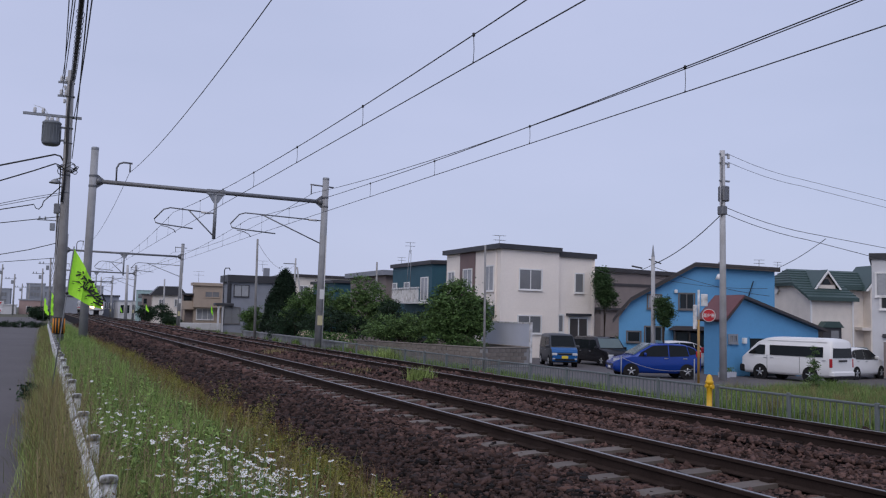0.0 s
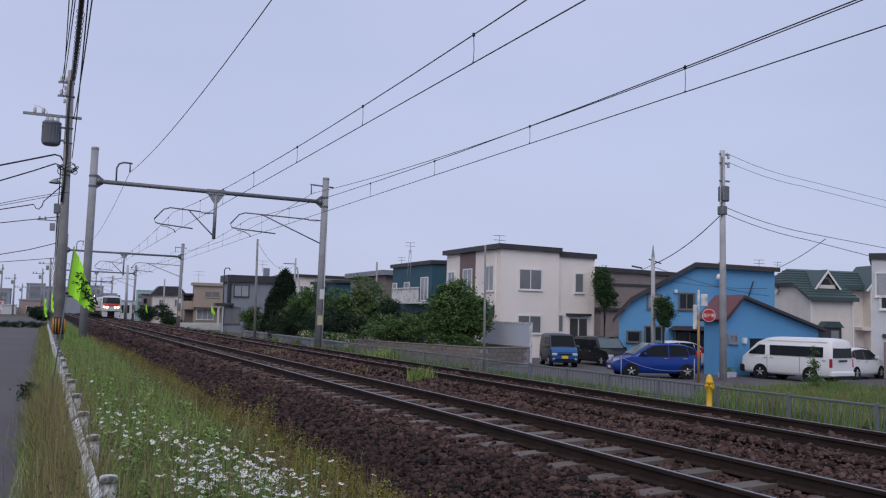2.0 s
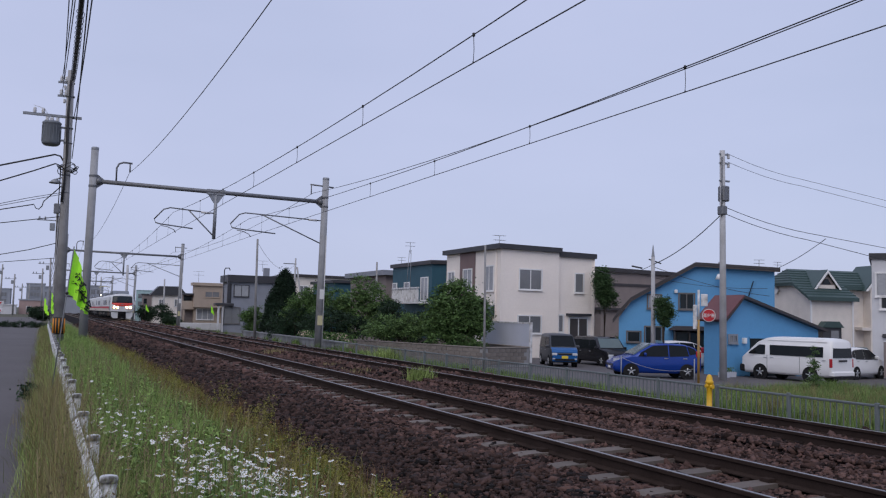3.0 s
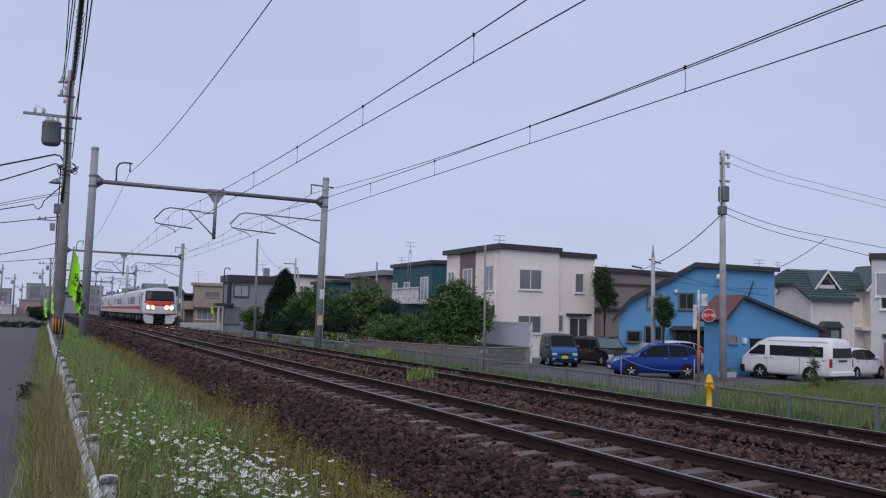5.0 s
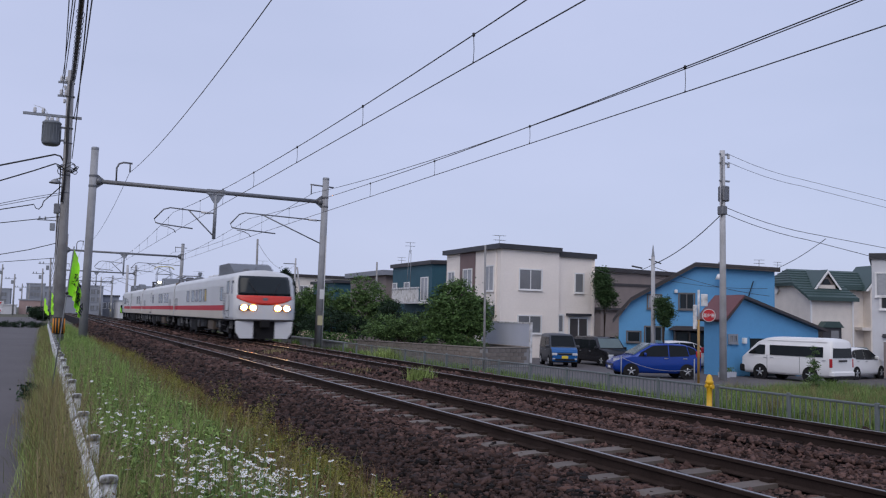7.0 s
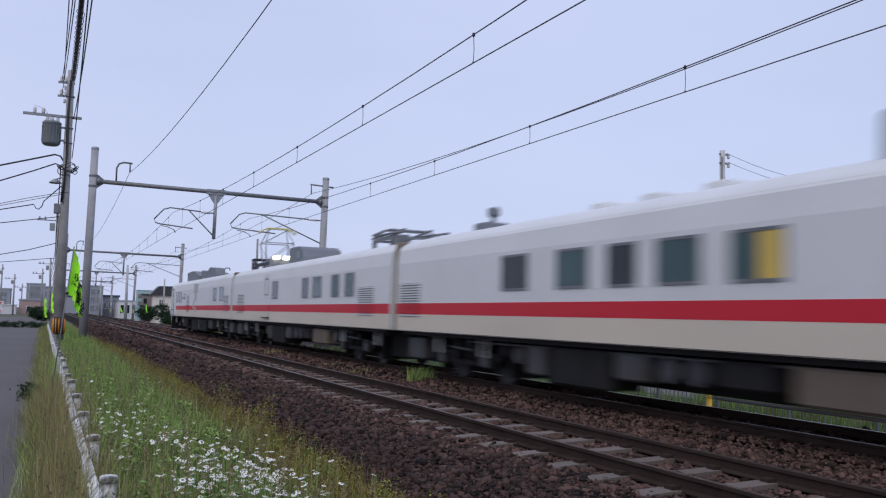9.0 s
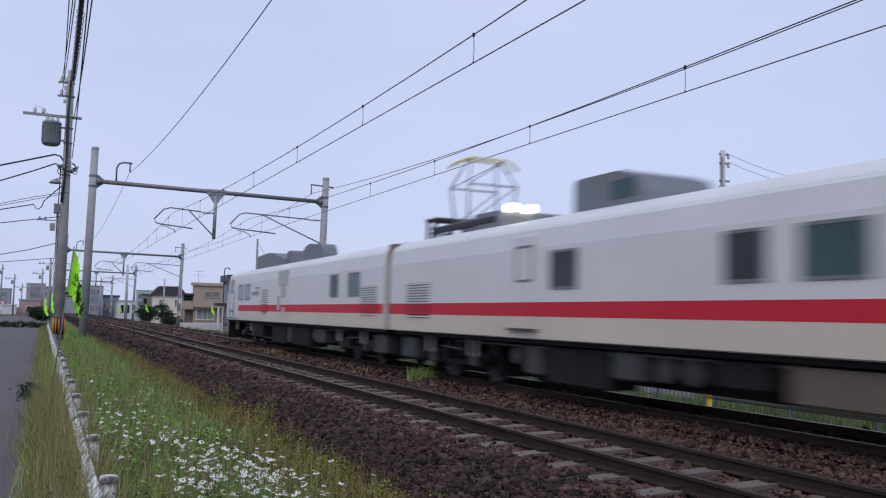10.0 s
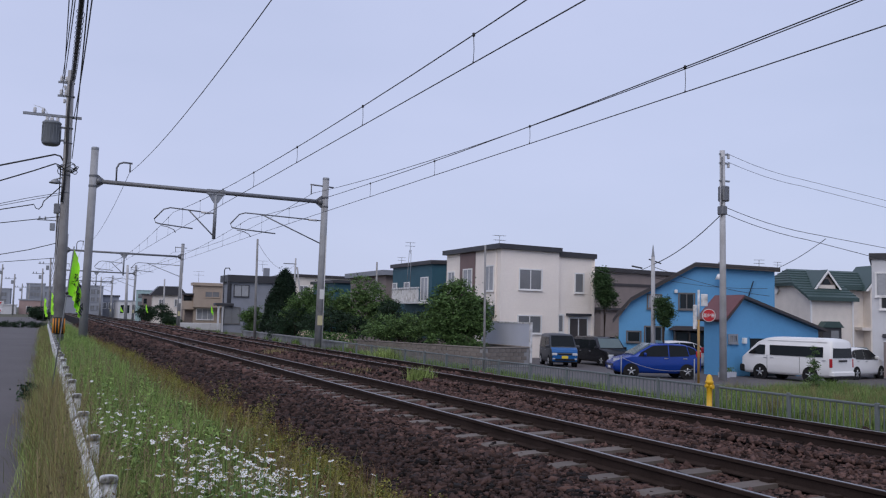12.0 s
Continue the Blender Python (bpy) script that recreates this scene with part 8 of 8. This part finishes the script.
def tree(name, label, x, y, base, lumps, n, leaf, material, trunk=0.09, seed=0, category="tree", hollow=0.45):
    rng = np.random.default_rng(100 + seed)
    t = thing(name, label, category, x, y, base, group="trees and shrubs by the houses")
    n, leaf = int(n * 3.0), leaf * 0.60
    top = max(l[2] for l in lumps)
    low = min(l[2] - l[5] for l in lumps)

    def wood(bm):
        tube(bm, [(0, 0, -0.45), (0.03, 0.02, top * 0.5), (0.0, -0.02, top)], trunk, 8, trunk * 0.35)
        for dx, dy, z, rx, ry, rz in lumps:
            tube(bm, [(0, 0, max(0.1, min(z, top) * 0.45)), (dx * 0.5, dy * 0.5, z * 0.8), (dx, dy, z)], trunk * 0.5, 6, trunk * 0.15)
            for k in range(4):
                e = rng.normal(size=3)
                e /= np.linalg.norm(e)
                tube(bm, [(dx, dy, z), (dx + e[0] * rx * 0.8, dy + e[1] * ry * 0.8, z + e[2] * rz * 0.8)], trunk * 0.2, 5, trunk * 0.06)
    shell("trunk", wood, BARK, "brown trunk and limbs", parent=t)
    vol = np.array([l[3] * l[4] * l[5] for l in lumps]) ** (2 / 3)
    twigs = max(20, n // 55)
    tp = rng.choice(len(lumps), twigs, p=vol / vol.sum())
    T = np.array(lumps)[tp]
    td = rng.normal(size=(twigs, 3))
    td /= np.linalg.norm(td, axis=1, keepdims=True)
    rad = hollow + (1 - hollow) * rng.random(twigs) ** 0.5
    wob = 1 + 0.35 * np.array([noise.noise((q[0] * 2.3 + k, q[1] * 2.3, q[2] * 2.3 + seed)) for q, k in zip(td, tp)])
    knots = T[:, :3] + td * T[:, 3:] * (rad * wob)[:, None]
    which = rng.integers(0, twigs, n)
    spread = leaf * rng.uniform(1.2, 3.4, twigs)
    c = knots[which] + rng.normal(size=(n, 3)) * spread[which][:, None] * (1, 1, 0.6)
    v, f = flecks(c, rng, leaf, 0.35)
    crown = soup("crown", v, f, material)
    crown.parent = t
    return t


def build_conifer(x, y):
    rng = np.random.default_rng(77)
    t = thing("conifer", "dense dark green conical conifer beside the grey house", "tree", x, y, -0.9, group="trees and shrubs by the houses")
    shell("trunk", lambda bm: tube(bm, [(0, 0, -0.35), (0.02, 0, 2.0), (0.05, 0, 5.3)], 0.14, 8, 0.04), BARK, "brown trunk", parent=t)
    n = 900
    u = 1 - rng.random(n) ** 0.75
    a = rng.uniform(0, 2 * np.pi, n)
    r = 1.74 * (1 - u) ** 0.62 * np.minimum(1, 0.80 + 2.5 * u) * (0.86 + 0.16 * rng.random(n)) * (1 + 0.10 * np.sin(3 * a + 9 * u))
    knots = np.stack([r * np.cos(a) + 0.22 * u, r * np.sin(a), 0.75 + 4.85 * u], 1)
    inner = knots * (0.62, 0.62, 1.0)
    m = 30000
    c = np.concatenate([knots[rng.integers(0, n, m)] + rng.normal(size=(m, 3)) * (0.10, 0.10, 0.13), inner[rng.integers(0, n, 6000)] + rng.normal(size=(6000, 3)) * 0.2])
    v, f = flecks(c, rng, 0.075, 0.1)
    crown = soup("crown", v, f, CONIFER)
    crown.parent = t


def build_trees():
    tree("broadleaf_tree", "dense rounded green tree before the white house", 20.0, 42.2, -0.9, [(-0.1, 0, 3.1, 1.15, 1.2, 0.95), (-0.9, 0, 2.4, 0.9, 1.0, 0.85), (0.9, 0.2, 2.5, 0.85, 1.0, 0.8), (0.0, 0, 1.9, 1.45, 1.4, 0.75), (-0.9, 0, 1.5, 0.9, 0.9, 0.6), (0.95, 0, 1.75, 0.75, 0.8, 0.6), (-0.2, 0, 3.8, 0.5, 0.5, 0.35), (1.35, 0, 3.0, 0.35, 0.4, 0.3)], 7000, 0.135, LEAF, seed=1, hollow=0.6)
    tree("broadleaf_tree", "light green tree beside the grey-brown house", 20.0, 57.4, -0.9, [(0, 0, 4.0, 1.1, 1.1, 0.9), (-0.8, 0, 3.2, 1.1, 1.1, 0.8), (0.9, 0, 3.3, 1.1, 1.1, 0.9), (0.2, 0, 2.3, 1.7, 1.3, 0.9), (1.3, 0, 2.4, 1.0, 1.0, 0.8), (0, 0, 1.3, 1.6, 1.2, 0.8)], 5200, 0.125, LEAFLIGHT, seed=2)
    tree("shrub", "dark green shrub below the balcony", 20.5, 51.5, -0.9, [(-0.6, 0, 2.5, 0.8, 1.0, 0.7), (0.9, 0, 1.9, 0.9, 1, 0.6), (-0.7, 0, 2.2, 0.9, 1, 0.9), (0.2, 0, 1.3, 1.7, 1.2, 0.9), (1.9, 0, 1.9, 0.9, 0.9, 0.8)], 4200, 0.11, LEAFDARK, seed=3, category="shrub")
    tree("shrub", "broad feathery green shrub behind the low wall", 18.3, 46.4, -0.85, [(-0.3, 0, 1.6, 1.2, 0.9, 0.6), (1.0, 0, 1.8, 1.1, 0.9, 0.6), (-1.2, 0.5, 1.3, 0.9, 0.8, 0.5), (0.2, 0, 1.2, 1.6, 0.9, 0.4), (1.9, 0, 1.4, 0.8, 0.8, 0.6)], 4600, 0.10, LEAFLIGHT, seed=4, category="shrub", hollow=0.35)
    tree("shrub", "low green shrub beneath the big tree", 19.6, 41.3, -0.8, [(0, 0, 0.7, 0.9, 0.9, 0.5), (0.9, 0, 0.6, 0.7, 0.8, 0.45)], 1300, 0.10, LEAF, seed=5, category="shrub")
    tree("broadleaf_tree", "spreading green tree beside the portal mast", 17.0, 58.6, -0.8, [(0, 0, 3.4, 1.0, 1.0, 0.7), (-1.0, 0, 2.9, 1.0, 1.0, 0.8), (1.2, 0, 3.1, 1.0, 1.0, 0.8), (0, 0, 2.2, 2.0, 1.4, 0.9), (-1.5, 0, 2.2, 0.8, 0.8, 0.7), (1.9, 0, 2.3, 0.8, 0.9, 0.8)], 5600, 0.12, LEAF, seed=6)
    tree("shrub", "dark shrubs below the spreading tree", 16.4, 53.0, -0.8, [(0, 0, 1.6, 1.3, 1.2, 1.0), (1.2, 0, 1.3, 1.1, 1.1, 0.9), (-1.1, 0, 1.2, 1.1, 1, 0.9)], 3600, 0.11, LEAFDARK, seed=7, category="shrub")
    tree("shrub", "dark shrub behind the wall near the mast", 15.4, 58.0, -0.8, [(0, 0, 1.5, 1.3, 1.2, 1.0), (-1.0, 0, 1.0, 1.0, 1, 0.7)], 2600, 0.11, LEAFDARK, seed=8, category="shrub")
    build_conifer(17.45, 70.0)
    tree("shrub", "light green shrub before the grey house", 16.6, 76.0, -0.8, [(0, 0, 2.0, 0.7, 0.8, 0.6), (-0.6, 0, 1.7, 0.6, 0.7, 0.5), (0.4, 0, 1.2, 0.7, 0.9, 0.7), (-0.3, 0, 0.9, 0.6, 0.7, 0.5)], 2600, 0.11, LEAF, seed=10, category="shrub")
    tree("slender_tree", "tall slender clipped tree at the white house corner", 33.9, 49.0, -1.1, [(-0.25, 0, 5.5, 0.40, 0.45, 0.6), (-0.15, 0, 4.8, 0.60, 0.6, 0.7), (0.1, 0, 4.1, 0.68, 0.6, 0.55), (0.25, 0, 3.7, 0.6, 0.5, 0.4)], 5200, 0.10, LEAFDEEP, 0.07, seed=11, hollow=0.3)
    tree("slender_tree", "small clipped tree before the blue house", 27.9, 35.3, -1.1, [(-0.05, 0, 3.35, 0.34, 0.4, 0.36), (0.1, 0, 2.85, 0.46, 0.45, 0.42), (0.12, 0, 2.4, 0.26, 0.3, 0.2)], 3000, 0.07, LEAFDEEP, 0.07, seed=12, hollow=0.3)
    tree("shrub", "low hedge between parked cars and the blue house", 31.4, 43.2, -1.1, [(0, 0, 1.0, 0.9, 0.7, 0.6), (1.2, -0.4, 0.9, 0.8, 0.7, 0.5)], 1700, 0.10, LEAFLIGHT, seed=13, category="shrub")
    tree("shrub", "thin climbing weed before the van", 26.0, 24.2, -1.1, [(0.02, 0, 1.25, 0.09, 0.1, 0.4), (0, 0, 0.8, 0.15, 0.15, 0.35), (0.05, 0, 0.35, 0.2, 0.2, 0.35)], 420, 0.06, LEAF, 0.02, seed=14, category="shrub")
    for k, (x, y, w, h) in enumerate(((13.9, 138.0, 1.3, 2.7), (16.6, 142.0, 1.6, 2.9), (-0.6, 118.0, 1.0, 2.1), (15.0, 118.0, 1.0, 1.2))):
        tree("shrub", "rounded dark bush far along the line", x, y, -0.8, [(0, 0, h * 0.65, w, w, h * 0.38), (w * 0.6, 0, h * 0.45, w * 0.7, w * 0.7, h * 0.3)], 1500, 0.17, LEAFDARK, seed=20 + k, category="shrub")
    for k in range(6):
        tree("hedge", "low clipped hedge at the end of the lane", -4.2 + 0.85 * k, 76.0, -0.35, [(0, 0, 0.30, 0.5, 0.5, 0.22)], 500, 0.07, LEAFDARK, 0.03, seed=30 + k, category="hedge")
    rng = np.random.default_rng(8)
    c = np.concatenate([np.stack([rng.normal(14.25, 0.15, 60), rng.uniform(a, b, 60), rng.uniform(0.0, 0.34, 60)], 1) for a, b in ((42.6, 46.8), (50.5, 52.0))])
    v, f = flecks(c, rng, 0.065)
    tagged(soup("roses", v, f, PETALPINK), "peach garden roses above the low wall", "flowers", kind="stuff")
    v, f = flecks(np.stack([rng.normal(14.3, 0.2, 900), rng.uniform(42.4, 52.2, 900), rng.uniform(-0.1, 0.35, 900)], 1), rng, 0.07)
    tagged(soup("rose_leaves", v, f, LEAF), "green rose foliage above the low wall", "flowers", kind="stuff")


def build_seed_stalks():
    rng = np.random.default_rng(21)
    v, f = [], []
    for _ in range(620):
        x, y = rng.uniform(0.05, 1.9), 3.6 + 22 * rng.random() ** 1.6
        h, dx, dy = rng.uniform(0.5, 0.85), rng.normal(0, 0.06), rng.normal(0, 0.06)
        z = float(ground_at(np.array([x]), np.array([y]))[0])
        o = len(v)
        v += [(x - 0.0018, y, z), (x + 0.0018, y, z), (x + dx + 0.0015, y + dy, z + h), (x + dx - 0.0015, y + dy, z + h)]
        f.append((o, o + 1, o + 2, o + 3))
        for k in range(7):
            u = 0.78 + 0.22 * k / 6
            s, c = (-1) ** k * rng.uniform(0.008, 0.02), np.array((x + dx * u, y + dy * u, z + h * u))
            o = len(v)
            v += [tuple(c), tuple(c + (s * 0.7, 0, 0.004)), tuple(c + (s, 0, 0.018)), tuple(c + (s * 0.3, 0, 0.012))]
            f.append((o, o + 1, o + 2, o + 3))
    tagged(soup("seed_stalks", v, f, leaf_mat("seed_head", (0.20, 0.165, 0.095))), "thin seeding grass stalks above the meadow", "grass", kind="stuff")


build_grass()
build_seed_stalks()
build_daisies()
build_trees()


def motions():
    speed = 20.2
    for car, offset, turn in ((FRONT_CAR, 0.0, 0), (MID_CAR, 20.28, 0), (REAR_CAR, 62.0, 180)):
        rows = []
        for k in range(13):
            nose = 36.78 - speed * (k - 7.2)
            rows.append((float(k), pose(TRACK_FAR, nose + offset, 0, 0, 0, turn)))
        walk(car, rows)
    main = [(0.0, 0.93), (0.5, 0.80), (1.0, 0.97), (1.5, 0.62), (2.0, 0.72), (2.5, 0.52), (3.0, 0.55), (3.3, 0.42), (4.0, 0.36), (4.8, 0.40), (5.4, 0.34), (6.0, 0.36),
            (6.6, 0.33), (7.2, 0.34), (8.0, 0.33), (8.8, 0.36), (9.4, 0.38), (10.0, 0.36), (10.5, 0.44), (11.0, 0.36), (11.5, 0.33), (12.0, 0.34)]
    for k, (strips, w, top) in enumerate(FLAGS):
        if k == 0:
            opens = main
        else:
            opens = [(t, 0.55 + 0.25 * math.sin(1.7 * t + 2.1 * k)) for t in [j * 0.75 for j in range(17)]]
        flag_rows(strips, w, top, opens)


motions()
